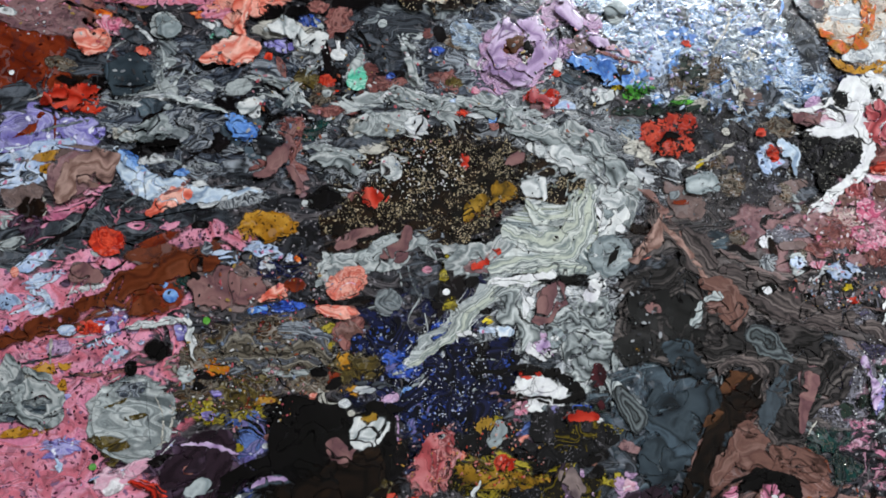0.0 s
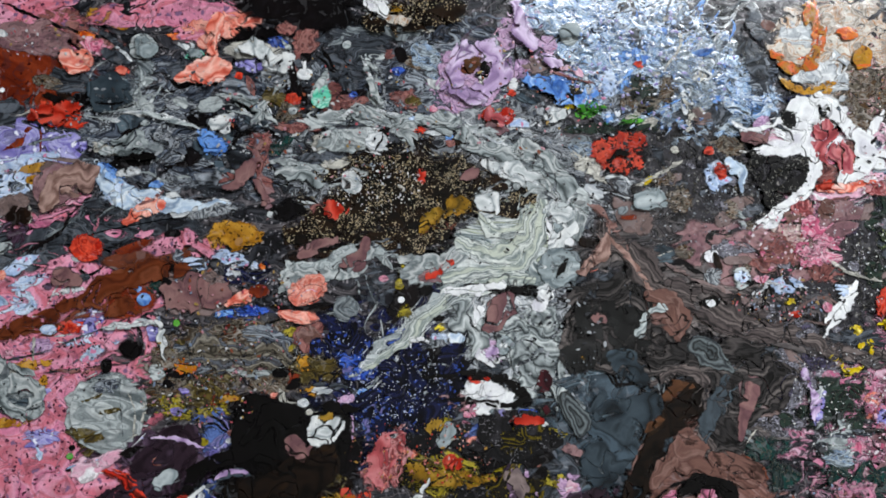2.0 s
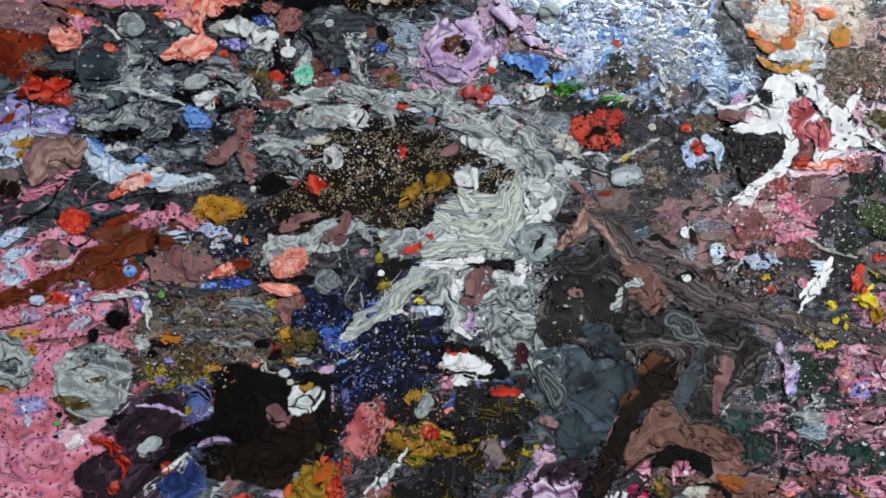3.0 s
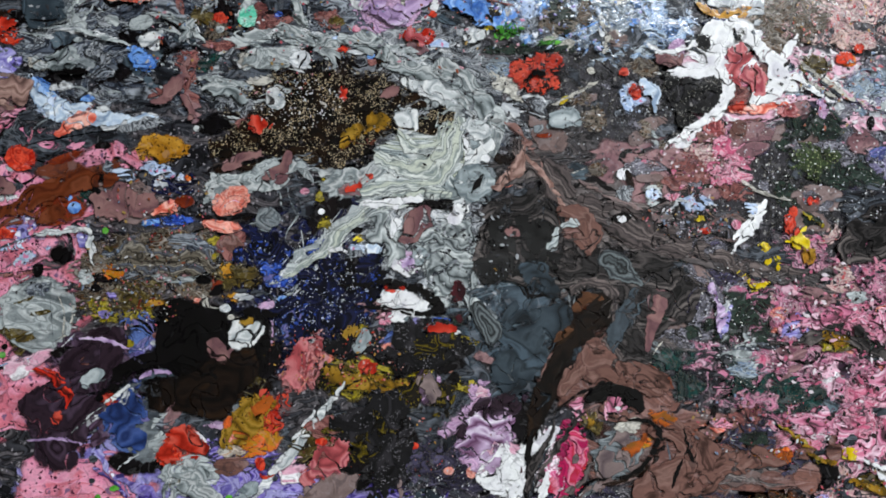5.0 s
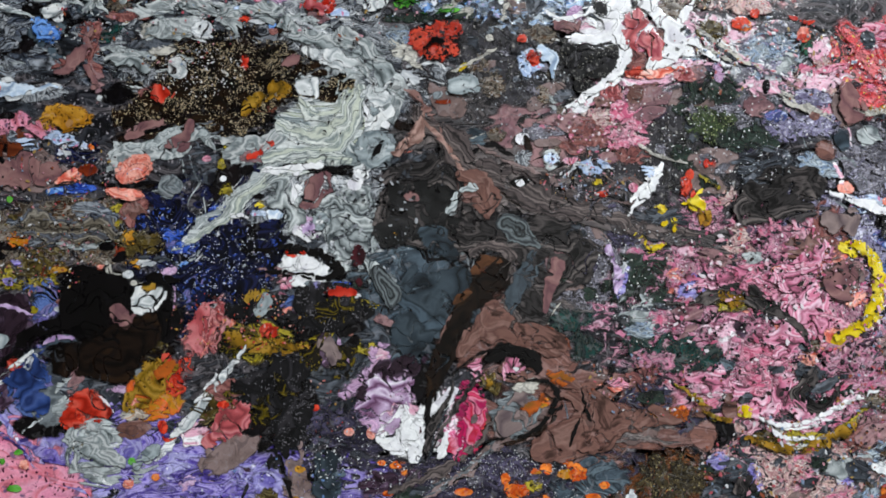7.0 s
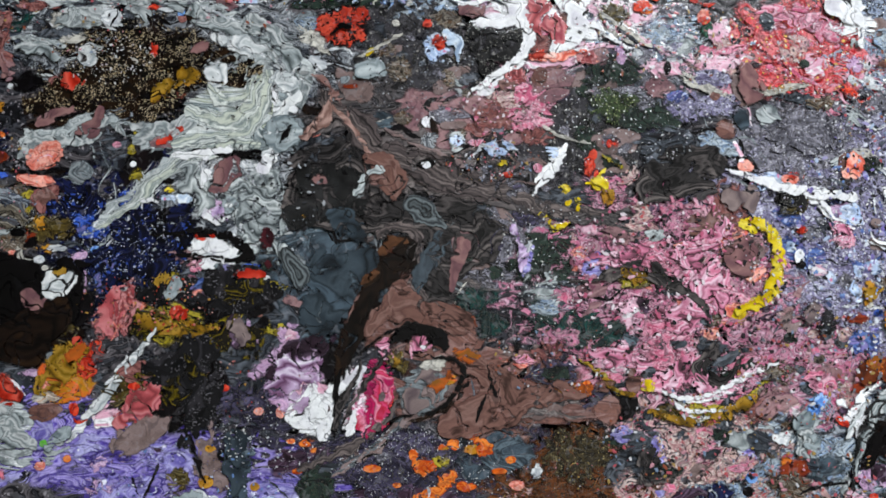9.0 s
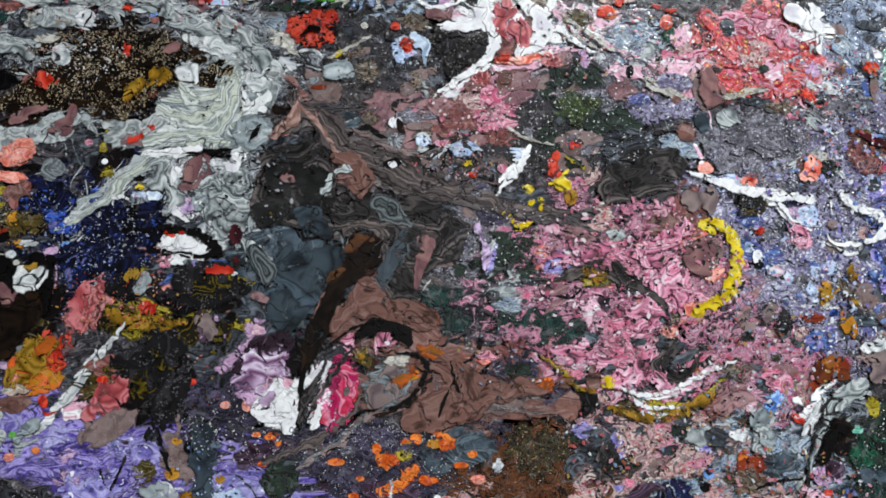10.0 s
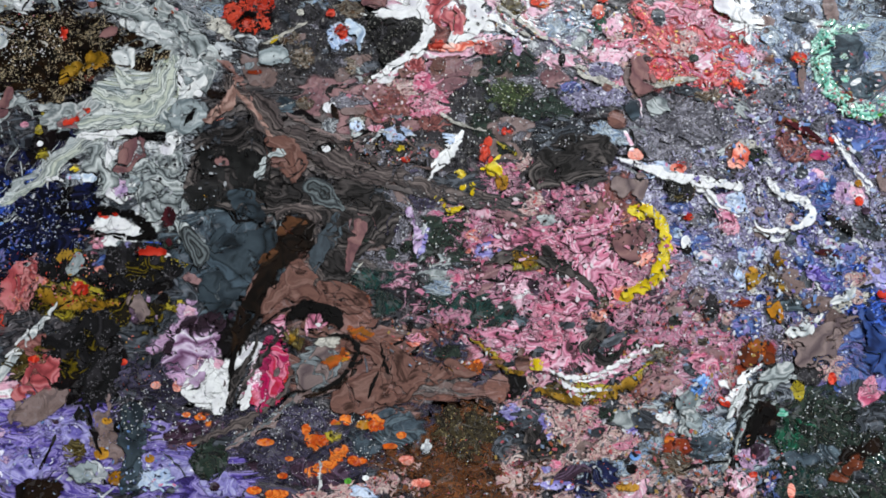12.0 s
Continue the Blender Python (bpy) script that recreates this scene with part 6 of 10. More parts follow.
pool('slate', -145.1, -29.8, 4.2, 3.2, 0)
pool('olive', -94.3, -44.9, 14.8, 8.9, -15, 0.4)
drop('pale_grey', -88.3, -30.2, 22.5, 21.5, 0, 0.12)
pool('pale_grey', -98, -23.4, 12.2, 9.3, 10, 0.4)
pool('grey', -88.9, -16.7, 13.4, 7.6, 0, 0.4)
pool('bone', -77.5, -31.6, 8.7, 12.3, -10, 0.4)
streak('olive', 2.1, (-101.9, -25.3), (-96.6, -23.4), (-91.4, -20.7))
pool('olive', -97.1, -40.9, 11.8, 3.7, -6, 0.6)
pool('olive', -88.3, -30.2, 8, 1.9, 0, 0.7)
pool('olive', -72.4, -27.1, 3.2, 1.9, 0)
streak('charcoal', 0.8, (-82.2, -16.7), (-81.2, -27.6), (-78.9, -43.7))
streak('white_grey', 1.3, (-83.4, -50.3), (-75.5, -48.6), (-67.8, -41.1))
drop('green', -106, -53.3, 1.8, 1.9, -1)
drop('black', -105.2, -48.8, 1.8, 1.6, -1)
pool('lilac', -120.7, -43.3, 12.9, 5.4, 20, 0.7)
pool('ice', -122.8, -52.6, 3.6, 4.3, 63, 0.7)
pool('pink_white', -96.2, -59.5, 12.9, 6, 25, 0.6)
streak('ice', 2.6, (-117, -64.5), (-99, -56.8), (-89.8, -54.8))
streak('charcoal', 1.3, (-123.3, -67.5), (-117.1, -62.4), (-110.8, -58))
pool('khaki', -58.5, -1.7, 10.9, 7.2, 0, 0.6)
pool('orange_ochre', -48.8, -5.9, 7.2, 4.1, -20, 0.6)
pool('khaki', -17.4, 5.2, 25.2, 12.2, -8, 0.4)
pool('slate', -6.4, 10.8, 14.1, 6.7, -15, 0.5)
streak('pale_grey', 3.3, (-39.5, 5.2), (-28.2, -5.9), (-8.7, -8.7), (5.1, -3.2))
streak('mauve', 2.2, (-36.6, 1), (-17.1, -7.3), (2.3, -3.2))
streak('silver', 3.9, (7.6, 12.2), (8.3, 2.4), (3.7, -6))
pool('olive', -38.7, -19.6, 19.2, 9.8, 0, 0.5)
pool('gold', -57.6, -25, 10.9, 4.4, 0, 0.6)
pool('ochre', -25, -22.4, 7.2, 3.3, 0, 0.4)
drop('purple', -48.3, -18.8, 3.5, 2.7, 0, 0.4)
drop('purple', -52.5, -29.6, 3.3, 2.7, 0, 0.3)
pool('coral', -2.9, -19.8, 3.9, 2.8, 0, 0.6)
pool('black', 1, -7.4, 5.6, 3.3, 0, 0.35)
pool('gold', -43.8, -30.5, 16.3, 3.8, 5, 0.7)
pool('olive', 21.9, -6, 11.3, 7.2, 0, 0.4)
pool('olive', 14, -4.6, 8.4, 9.5, 0, 0.35)
pool('ochre', 13.5, -3.2, 3.9, 5.6, 20, 0.4)
pool('salmon_dusk', 16.6, 11.4, 10.2, 9, 0, 0.35)
pool('terracotta', 16, 10.8, 7.3, 6.2, 0, 0.4)
pool('ochre', 16.5, -17.1, 5.6, 3.9, 0, 0.5)
pool('cobalt', 35.9, 3.8, 10.2, 9.6, 0, 0.5)
pool('cobalt', 41.7, -8.8, 6.8, 3.9, 0, 0.6)
pool('blue', 46.1, -21.4, 6.8, 5.6, 0, 0.6)
streak('charcoal', 3.9, (19.2, -14.4), (27.7, -13.8), (40.4, -16.7))
pool('white_grey', 24.9, -17.7, 6.8, 2.5, -10, 0.4)
pool('orchid', 36.2, -21.4, 5.1, 3.3, 0, 0.5)
drop('white_grey', 13.8, -24, 3.3, 2.5, 0)
pool('denim', -32.5, -44.2, 12.4, 16.4, 20, 0.4)
pool('lilac', -29.6, -52.3, 10.7, 5.5, 30, 0.6)
drop('gold', -37.4, -44.9, 2.7, 2.2, -1)
drop('salmon_dusk', -21.7, -40.2, 3.6, 2.2, -1)
drop('white_grey', -24.3, -44.2, 1.9, 1.6, -1)
pool('black', -8.1, -36.2, 13.7, 13.8, 20, 0.3)
pool('black', 11.5, -50, 33.4, 16.2, -1, 0.3)
pool('brown_black', 11.7, -63.6, 27.7, 10.8, -1, 0.3)
pool('olive', 31.1, -61.1, 9.5, 10.8, -1, 0.4)
pool('taupe', 15.7, -54.2, 4.4, 4.9, -1, 0.4)
pool('pepper', 7.3, -45.4, 5.5, 2.7, -1, 0.6)
streak('pale_grey', 2.5, (15.4, -35), (25.2, -36.5), (36.3, -35.2))
pool('ochre', 27.1, -31.6, 3.9, 2.2, 0, 0.5)
drop('bone', 17.2, -28.7, 2, 1.7, 0)
streak('orchid', 1.4, (39, -25.6), (40.6, -36.6), (39.2, -44.9))
pool('plum', -56.6, -52, 21.8, 10.6, -11, 0.4)
streak('lilac', 2.7, (-70.3, -43.8), (-54.2, -43.4), (-40.5, -48.1))
drop('red', -61.8, -55.4, 2.7, 2.9, -1, 0.25)
drop('grey', -55.1, -63.2, 5.9, 5.1, -1, 0.12)
streak('red', 3.2, (-89.6, -59.6), (-77.5, -63.7), (-69.3, -68.3))
streak('red', 1.3, (-84.3, -59.1), (-74.9, -62.4), (-66.7, -67.8))
pool('black', -70.1, -50.5, 10.6, 3.2, 9)
streak('denim', 4.3, (-37.2, -68.3), (-26.5, -63.1), (-15.7, -61.9))

# below the swirl
streak('pale_grey', 2.3, (67.3, 8), (58.7, -3.3), (44.6, -20))
streak('white_grey', 1.1, (64.4, 2.4), (55.9, -14.5), (50.3, -25.6))
pool('navy', 64.5, -20.1, 11.4, 8.4, 0, 0.5)
streak('grey', 1.4, (81.7, 10.9), (81.7, -0.5), (73, -8.9))
streak('pale_grey', 1.7, (73, -20.2), (81.6, -14.6), (87.4, -3.3), (99.1, 8.1))
drop('slate', 72.5, -9.5, 5.2, 4.8, 0, 0.3)
streak('white_grey', 1.1, (68.7, -8.9), (73, -6.1), (75.9, -9.5), (71.6, -13.1))
pool('white_grey', 97.5, -3.3, 2.6, 1.7, 0)
pool('black', 84.6, 2.4, 8.7, 4.5, 0, 0.5)
pool('orchid', 113.6, 5.2, 7.6, 6.9, -20, 0.4)
pool('plum', 115.1, 4.6, 2.3, 4, 20)
streak('white_grey', 2.3, (106.3, 2.4), (113.6, -1.1), (120.9, 2.4))
drop('white_grey', 118.9, 8.1, 3.2, 2.9, 0)
pool('white_grey', 125.2, -4.8, 8.8, 3.4, 29, 0.6)
drop('plum', 142.7, -9.7, 4.1, 5.1, 0, 0.4)
streak('orchid', 1.2, (140.7, -6.2), (143.3, -10.5), (145, -14.8))
pool('white_grey', 113.4, -17.5, 20.4, 8.5, -10, 0.35)
pool('white', 116.2, -26, 9.9, 6.8, -10, 0.4)
pool('lilac', 120.5, -27.4, 3.5, 3.9, 0)
streak('black', 4, (83.1, -9.5), (104.8, -7.6), (125.1, -12.5), (133.7, -20.5), (124.9, -23.8))
streak('black', 2.3, (90.2, -23.6), (107.5, -21.5), (124.9, -23.8), (133.7, -21.9))
streak('brown_black', 2.9, (87.4, -11.2), (96.1, -9), (107.7, -7.6))
pool('orange', 107.6, -11, 5.8, 1.4, 0, 0.5)
drop('charcoal', 114.5, -17.5, 1.7, 1.4, 0)
drop('charcoal', 115, -27.4, 2.9, 2.8, 0)
streak('charcoal', 0.9, (103.3, -12.4), (106.1, -17.5), (104.7, -20.3))
streak('charcoal', 0.9, (125.1, -14.7), (122.1, -20.4), (119.1, -23.2))
pool('mauve', 96, -21.7, 11, 5.6, 0, 0.5)
pool('rose', 103.2, -26.5, 5.2, 3.9, 0, 0.6)
pool('rose', 100.2, -34.3, 4, 2.8, 0)
pool('grey', 130.7, -27.5, 8.8, 3.9, 19, 0.5)
pool('forest', 143, -26.2, 3.5, 2.8, 0)
pool('cobalt', 133.6, -26.7, 5.8, 2.3, 0, 0.5)
pool('red', 135, -31.8, 9.9, 2.5, 0, 0.6)
drop('white_grey', 142.9, -33.2, 2.3, 1.7, 0)
pool('gold', 88.8, -34.2, 6.3, 6.1, 0, 0.4)
drop('pale_grey', 90.2, -40.4, 6.9, 6.9, 0, 0.3)
drop('bone', 92.4, -41.2, 2.9, 2.8, -1)
pool('denim', 104.5, -37.1, 8.7, 3.9, 0, 0.6)
pool('olive', 121.7, -48.4, 17.4, 11.1, -1, 0.5)
pool('black', 113, -51.1, 14.4, 7.7, -1, 0.5)
pool('black', 139.2, -45.8, 11.7, 9.5, -1, 0.5)
streak('gold', 1.4, (116, -42.8), (127.7, -34.5), (142.3, -33.2))
streak('gold', 1.5, (130.6, -37.3), (131.8, -48.5), (128.8, -56.9))
threads('gold', 130.5, -42.9, 14.5, 11.2, 20, 10, 14.5, 0.87)
pool('gold', 87.2, -59.1, 25.7, 9.9, -6, 0.6)
pool('gold', 104.3, -67.6, 20.1, 5.5, -1, 0.6)
pool('olive', 81.6, -52.2, 6.8, 5, -1, 0.5)
drop('red', 93, -53.7, 5.1, 4.7, -1, 0.2)
pool('plum', 127.3, -62.4, 10.4, 11, -1, 0.4)
streak('orchid', 4, (124.5, -56.8), (127.3, -65.1), (124.3, -71.2))
streak('orchid', 3.5, (133.2, -56.9), (135.9, -65.3), (141.6, -71.4))
pool('gold', 147.6, -62.6, 7, 4.4, -1, 0.6)
pool('brick_rose', 63.1, -45.1, 10.2, 12.1, -20, 0.4)
pool('brick_rose', 56.2, -58.7, 12.2, 11.1, 29, 0.4)
streak('brick_rose', 3.4, (64.5, -39.6), (70.2, -47.9), (67.4, -56.1))
streak('coral', 1.7, (50.5, -55.9), (59, -61.5), (56.2, -69.6))
drop('pale_grey', 61.7, -39, 2.8, 2.5, 0)
drop('bone', 52, -63.6, 1.7, 1.6, -1)
pool('denim', 50.4, -31.2, 7.4, 11, 0, 0.6)
pool('slate', 73.1, -56.2, 5.7, 3.8, -1)
pool('orchid', 156.2, -65.5, 6.8, 6.8, -40, 0.4)
pool('pink_white', 157.7, -66.9, 3.5, 5, 28)

# dark smoky centre
pool('charcoal', 179.7, 37.4, 20.9, 14.9, -19, 0.4)
streak('smoke_brown', 6, (167.9, 49.1), (183.3, 58.2), (195.1, 46.4), (203.8, 31.6))
streak('smoke', 4.2, (161.6, 40.2), (180, 49.2), (194.8, 37.5))
streak('smoke', 3, (164.4, 31.4), (182.7, 37.4), (197.5, 25.7))
pool('black', 170.3, 24.1, 18.2, 10.4, 20, 0.4)
drop('mauve', 174.7, 23.3, 4.8, 4.1, 0, 0.3)
pool('black', 194.1, 14, 24.3, 12.8, 0, 0.4)
pool('stone_blue', 184.6, -0.6, 13, 8.8, -20, 0.4)
pool('soot', 157.7, -0.5, 7.7, 7.5, 0, 0.4)
pool('terracotta', 208.2, 28.7, 12.9, 11, -45, 0.35)
streak('pale_grey', 4.2, (195.9, 24.2), (202.2, 30.1), (211.3, 29.3))
streak('bone', 3, (194.1, 16.9), (195.9, 22.8), (200.6, 28.7))
drop('pale_grey', 194.8, 16.9, 3, 3.5, 0)
streak('black', 1.8, (211.4, 31.7), (215.8, 27.3), (217, 19.9))
streak('black', 1.2, (202, 24.2), (212.6, 22.2), (218.8, 25.8))
drop('white_grey', 234.5, 34.2, 4.3, 4.2, 0, 0.15)
drop('stone_blue', 235.4, 32.4, 3.1, 3, 0)
pool('pale_grey', 250.6, 47.4, 6.2, 6.6, 0, 0.3)
pool('ice', 251.3, 49.2, 4.4, 4.8, 0, 0.3)
pool('white', 234.1, 59.3, 3.6, 4.4, -50, 0.3)
pool('brown_black', 237.9, 55.7, 2.5, 6.5, 20)
pool('silver', 235.1, 48.2, 5, 5.4, 0)
pool('stone_blue', 207.2, 59.9, 7.4, 6.6, 1, 0.5)
streak('bone', 1.5, (203.2, 58.4), (207.8, 59.9), (212.5, 62.1))
pool('taupe', 248, 57.3, 9.4, 3, 5)
pool('ice', 275.5, 44.6, 9.5, 4.8, 10, 0.6)
streak('white_grey', 3.1, (259.5, 37.9), (266.1, 44.5), (273.9, 44))
drop('yellow', 278.1, 35, 3.5, 2.1, 0, 0.4)
drop('red', 280.9, 28.4, 3.5, 2.1, 0, 0.3)
pool('grey', 202.1, 90.1, 8.4, 8.1, -29, 0.4)
streak('grey', 4.3, (180.9, 82.2), (191.8, 86), (199.6, 90))
pool('rust', 188.5, 79.9, 5.5, 1.8, 1, 0.5)
pool('pale_grey', 252.2, 81.7, 6.9, 5.5, 1, 0.5)
pool('charcoal', 258.8, 86.4, 7.7, 4.2, 20)
pool('mauve', 261, 68.1, 22.1, 8.5, 1, 0.5)
pool('salmon_dusk', 273.5, 65.2, 13.9, 9.1, 1, 0.5)
pool('rose', 289.1, 62.3, 8.9, 7.9, 1, 0.5)
pool('pink_mix', 293.4, 80.8, 8.3, 11.1, 1, 0.5)
pool('terracotta', 284, 83.7, 9.6, 6.8, 1, 0.5)
streak('smoke_brown', 8, (216.5, 46.6), (240.6, 31.8), (264.8, 20), (297.9, 8.2))
streak('smoke_brown', 4.9, (227.8, 19.9), (252.2, 15.6), (276.8, 11.2), (297.7, 5.2))
streak('smoke', 4.3, (237.2, 25.9), (258.6, 20), (283.4, 17.1))
streak('taupe', 3.7, (207.7, 55.4), (225.8, 46.6), (247, 37.8), (262.3, 31.9))
pool('charcoal', 228.7, 6.7, 12, 8.3, -19, 0.4)
drop('grey', 228.7, 6.7, 4.9, 4.1, 0, 0.3)
streak('grey', 1.8, (221.2, 8.2), (229, 13.4), (234.9, 8.2), (230.1, 2.3))
streak('grey', 2.4, (224, 2.3), (235.9, -3.5), (244, 5.2))
pool('mauve', 257, -10.9, 7.9, 8.3, 57, 0.4)
pool('taupe', 250.1, -26.8, 4.7, 10.2, -40, 0.5)
streak('bone', 1.2, (257.4, -34.1), (252.5, -41.2), (250.7, -46.9))
streak('stone_blue', 9.2, (244.8, -9.4), (239.7, -21), (233.1, -32.4), (231.2, -41))
streak('smoke', 6.8, (253.7, -15.2), (246.8, -32.5), (243.1, -46.8))
streak('brown_black', 6.7, (229.1, -20.9), (225.7, -29.5), (219.3, -38.1), (210, -46.5))
streak('charcoal', 7.9, (211.4, -9.3), (223.6, -6.4), (232.1, -20.9), (225.2, -41))
pool('brown', 215.7, -15.1, 7.9, 3.5, 28, 0.4)
pool('terracotta', 217.3, -13.6, 5.5, 1.7, 28, 0.4)
pool('brown_black', 215.2, -26.6, 13.3, 8.6, 0, 0.4)
pool('brown', 204.6, -29.4, 6.6, 5.1, 0, 0.4)
pool('stone_blue', 186.8, -26.4, 18, 11.4, 28, 0.35)
pool('stone_blue', 157.1, -26.2, 11.8, 12.4, 0, 0.3)
pool('grey', 158.7, -23.4, 5.3, 6.8, 19, 0.4)
streak('charcoal', 1.5, (148.4, -20.5), (151, -37.5), (159.7, -43.2), (168.8, -32), (163.2, -17.7))
pool('stone_blue', 177.1, -51.8, 14.8, 16.8, 18, 0.35)
pool('black', 174.6, -36.3, 4.7, 6.8, 9)
pool('grey', 174.1, -54.6, 3.5, 6.8, -20, 0.4)
pool('mauve', 156.7, -46, 9.9, 2.8, -20, 0.5)
pool('black', 187.3, -57.5, 3, 2.2, -1)
pool('brown_black', 200.8, -52.1, 11.9, 19.8, 28, 0.35)
streak('terracotta', 4.1, (186.9, -68.7), (192, -49.2), (198.2, -40.7))
pool('black', 206.6, -57.8, 8.8, 12.5, -20, 0.4)
pool('terracotta', 227.1, -45.6, 15.6, 17.8, 20, 0.35)
pool('terracotta', 208.5, -60.9, 15.3, 7.8, 49, 0.4)
pool('terracotta', 245.6, -51.3, 13.9, 6.7, -29, 0.4)
pool('terracotta', 251.6, -66.1, 13.6, 11.9, 1, 0.4)
pool('black', 233.1, -63.4, 16.7, 7.1, 6, 0.3)
streak('terracotta', 3.1, (205.4, -72.8), (217.7, -60.7), (236.2, -55.9), (254.6, -66))
streak('black', 1.2, (211.6, -57.9), (224, -48.7), (239.4, -48.4))
drop('rose', 231.8, -71.2, 5.5, 4.1, 1, 0.3)
drop('pink_white', 231.8, -70.6, 2.8, 2.1, 1)
pool('teal', 264.2, -44.9, 13.7, 9, 1, 0.5)
pool('teal', 270.2, -59.8, 9.3, 8.9, 1, 0.5)
streak('brown', 3.1, (237.9, -42.4), (254.9, -51.1), (264, -59.9))

# lower left, second stretch
pool('plum', -53.2, -56.7, 21.7, 15.5, 1, 0.35)
pool('black', -12.8, -55.8, 24.8, 12.5, 11, 0.35)
pool('brown_black', 6.6, -67.9, 18.7, 18.6, 1, 0.3)
pool('olive', 27.8, -55, 9.4, 12.5, 1, 0.4)
pool('black', 37, -51.6, 9.4, 9.4, 1)
drop('coral', -61, -55.6, 2.8, 2.8, 1)
drop('grey', -54.8, -64.2, 6.2, 5.9, 1, 0.12)
pool('plum', -54.2, -87.7, 18.5, 12.3, 1, 0.4)
pool('denim', -35.7, -87.3, 13.4, 15.6, 21, 0.3)
streak('stone_blue', 5, (-36.9, -68.8), (-21.8, -60.7), (-10.8, -62))
pool('brown_black', -13.4, -71.4, 13.7, 11.2, 1, 0.3)
pool('black', -31.3, -108.8, 18.5, 7.9, 1, 0.4)
streak('white_grey', 3.7, (-63.1, -93.4), (-54.3, -86.2), (-45.4, -81.4), (-33.7, -70.3))
drop('white_grey', -36.7, -71, 4.6, 2.8, 27, 0.4)
drop('red', -46.4, -75.2, 5.6, 3.4, 1, 0.4)
streak('white_grey', 1.8, (-39.7, -112.6), (-34.4, -108.2), (-28.5, -104.1))
pool('grey', -25.9, -96.4, 9.2, 12.4, 11, 0.4)
pool('pale_grey', -17.9, -100.8, 5.6, 10.4, -9, 0.4)
streak('pale_grey', 3.1, (-23.2, -90.2), (-17.3, -83.9), (-14.4, -80.7))
pool('slate', -15.6, -86.9, 6.2, 4.9, 1)
pool('mauve', -11.2, -82.2, 3.8, 9.2, -19, 0.4)
pool('red', -5.6, -99.1, 12.4, 10.4, 1, 0.35)
pool('salmon_dusk', -2.6, -97.5, 7.4, 8, 1, 0.4)
pool('red', -13, -105.3, 7.3, 5.6, 31, 0.4)
streak('white', 1.5, (0.1, -90.3), (6.6, -95.8), (9.9, -100.3))
pool('purple', 12.1, -100.3, 6.7, 7.5, 31, 0.5)
pool('orchid', 11.7, -87.9, 6.8, 2.8, 1, 0.4)
pool('orange_ochre', 31.2, -90.6, 14.8, 15.6, 21, 0.4)
pool('red', 43.1, -81.1, 9.4, 11, -19, 0.5)
pool('orange_ochre', 36, -95.2, 11.1, 7.5, 21, 0.5)
drop('grey', 23.7, -78.7, 4.4, 2.8, 1)
drop('coral', 20.5, -94.9, 3.4, 3.1, 1)
pool('amber', 20.8, -101.6, 8.1, 3.7, 1, 0.5)
drop('terracotta', 21.2, -109.3, 9.3, 5.5, 6, 0.3)
pool('lilac', 20.3, -121.5, 10.5, 9.1, 1, 0.4)
pool('pale_grey', -0.1, -114.3, 17.2, 10.4, 6, 0.3)
pool('pale_grey', 0.9, -132.5, 16.1, 10.2, -9, 0.3)
streak('white_grey', 2.5, (-12.3, -117.6), (0.3, -121), (15.5, -117))
streak('grey', 2.2, (-13.4, -125.2), (0.3, -121.9), (14.4, -126.2))
streak('white_grey', 2.5, (-11.6, -129.7), (1, -134.1), (13.7, -141.4))
pool('olive', -1.3, -121, 9.3, 3, -9, 0.5)
streak('purple', 6.8, (-40.1, -115), (-27.4, -122.4), (-14.6, -129.8))
streak('purple', 2.5, (-52.6, -112.2), (-43, -118.1), (-33.2, -127.1))
streak('lilac', 5.5, (-53.2, -103.1), (-46.7, -109), (-39.9, -118.1))
drop('charcoal', -52.9, -107.6, 2.5, 2.1, 1)
drop('charcoal', -52.8, -119.2, 1.8, 1.5, 1)
drop('green', -40.6, -123, 2.8, 1.8, 1, 0.3)
drop('green', -41.5, -142.4, 4.3, 2.4, 1)
drop('green', -49.1, -128, 1.8, 1.8, 1)
drop('coral', -36.8, -129.6, 3.1, 2.7, 1)
drop('green', 21.5, -126.7, 2.5, 2.1, 1)
streak('white_grey', 6.9, (66.5, -79.1), (59.2, -91.6), (49, -105.7), (34.5, -125.9))
streak('pale_grey', 8, (37.3, -119.7), (28.4, -129), (22.8, -138.2))
drop('charcoal', 30.7, -125, 2.8, 1.8, 1)
drop('charcoal', 45.7, -115, 1.9, 1.8, 1)
pool('pink_white', 53.8, -110.2, 8.1, 8, 1, 0.5)
streak('red', 3.1, (36.9, -112.1), (41.7, -115), (46.2, -113.4))
drop('red', 37.3, -107.5, 2.8, 4.3, 21)
pool('charcoal', 41.3, -107.4, 2.5, 4.3, -19)
pool('lilac', 47, -128.7, 15.5, 9.1, 1, 0.5)
streak('purple', 2.2, (38, -135.5), (47.3, -136.6), (56.5, -135.2))
drop('coral', 20.3, -138.9, 3.1, 2.7, 1)
drop('orange', 34.9, -135, 2.5, 2.4, 1)
pool('taupe', 65.4, -125.3, 9.3, 9.1, 1, 0.4)
pool('olive', 70.3, -96.2, 15.7, 14.4, 22, 0.5)
pool('black', 105.1, -89.1, 19.3, 16.2, 1, 0.4)
streak('gold', 1, (93.1, -79.5), (95.4, -89.3), (99.1, -95.7))
streak('gold', 1, (75.5, -79.9), (76.2, -89.6))
specks('spatter_warm', 99.1, -95.7, 45.1, 19.4, 0, 60, 1.28)
pool('salmon_dusk', 75.8, -105.7, 13.1, 11.2, 37, 0.4)
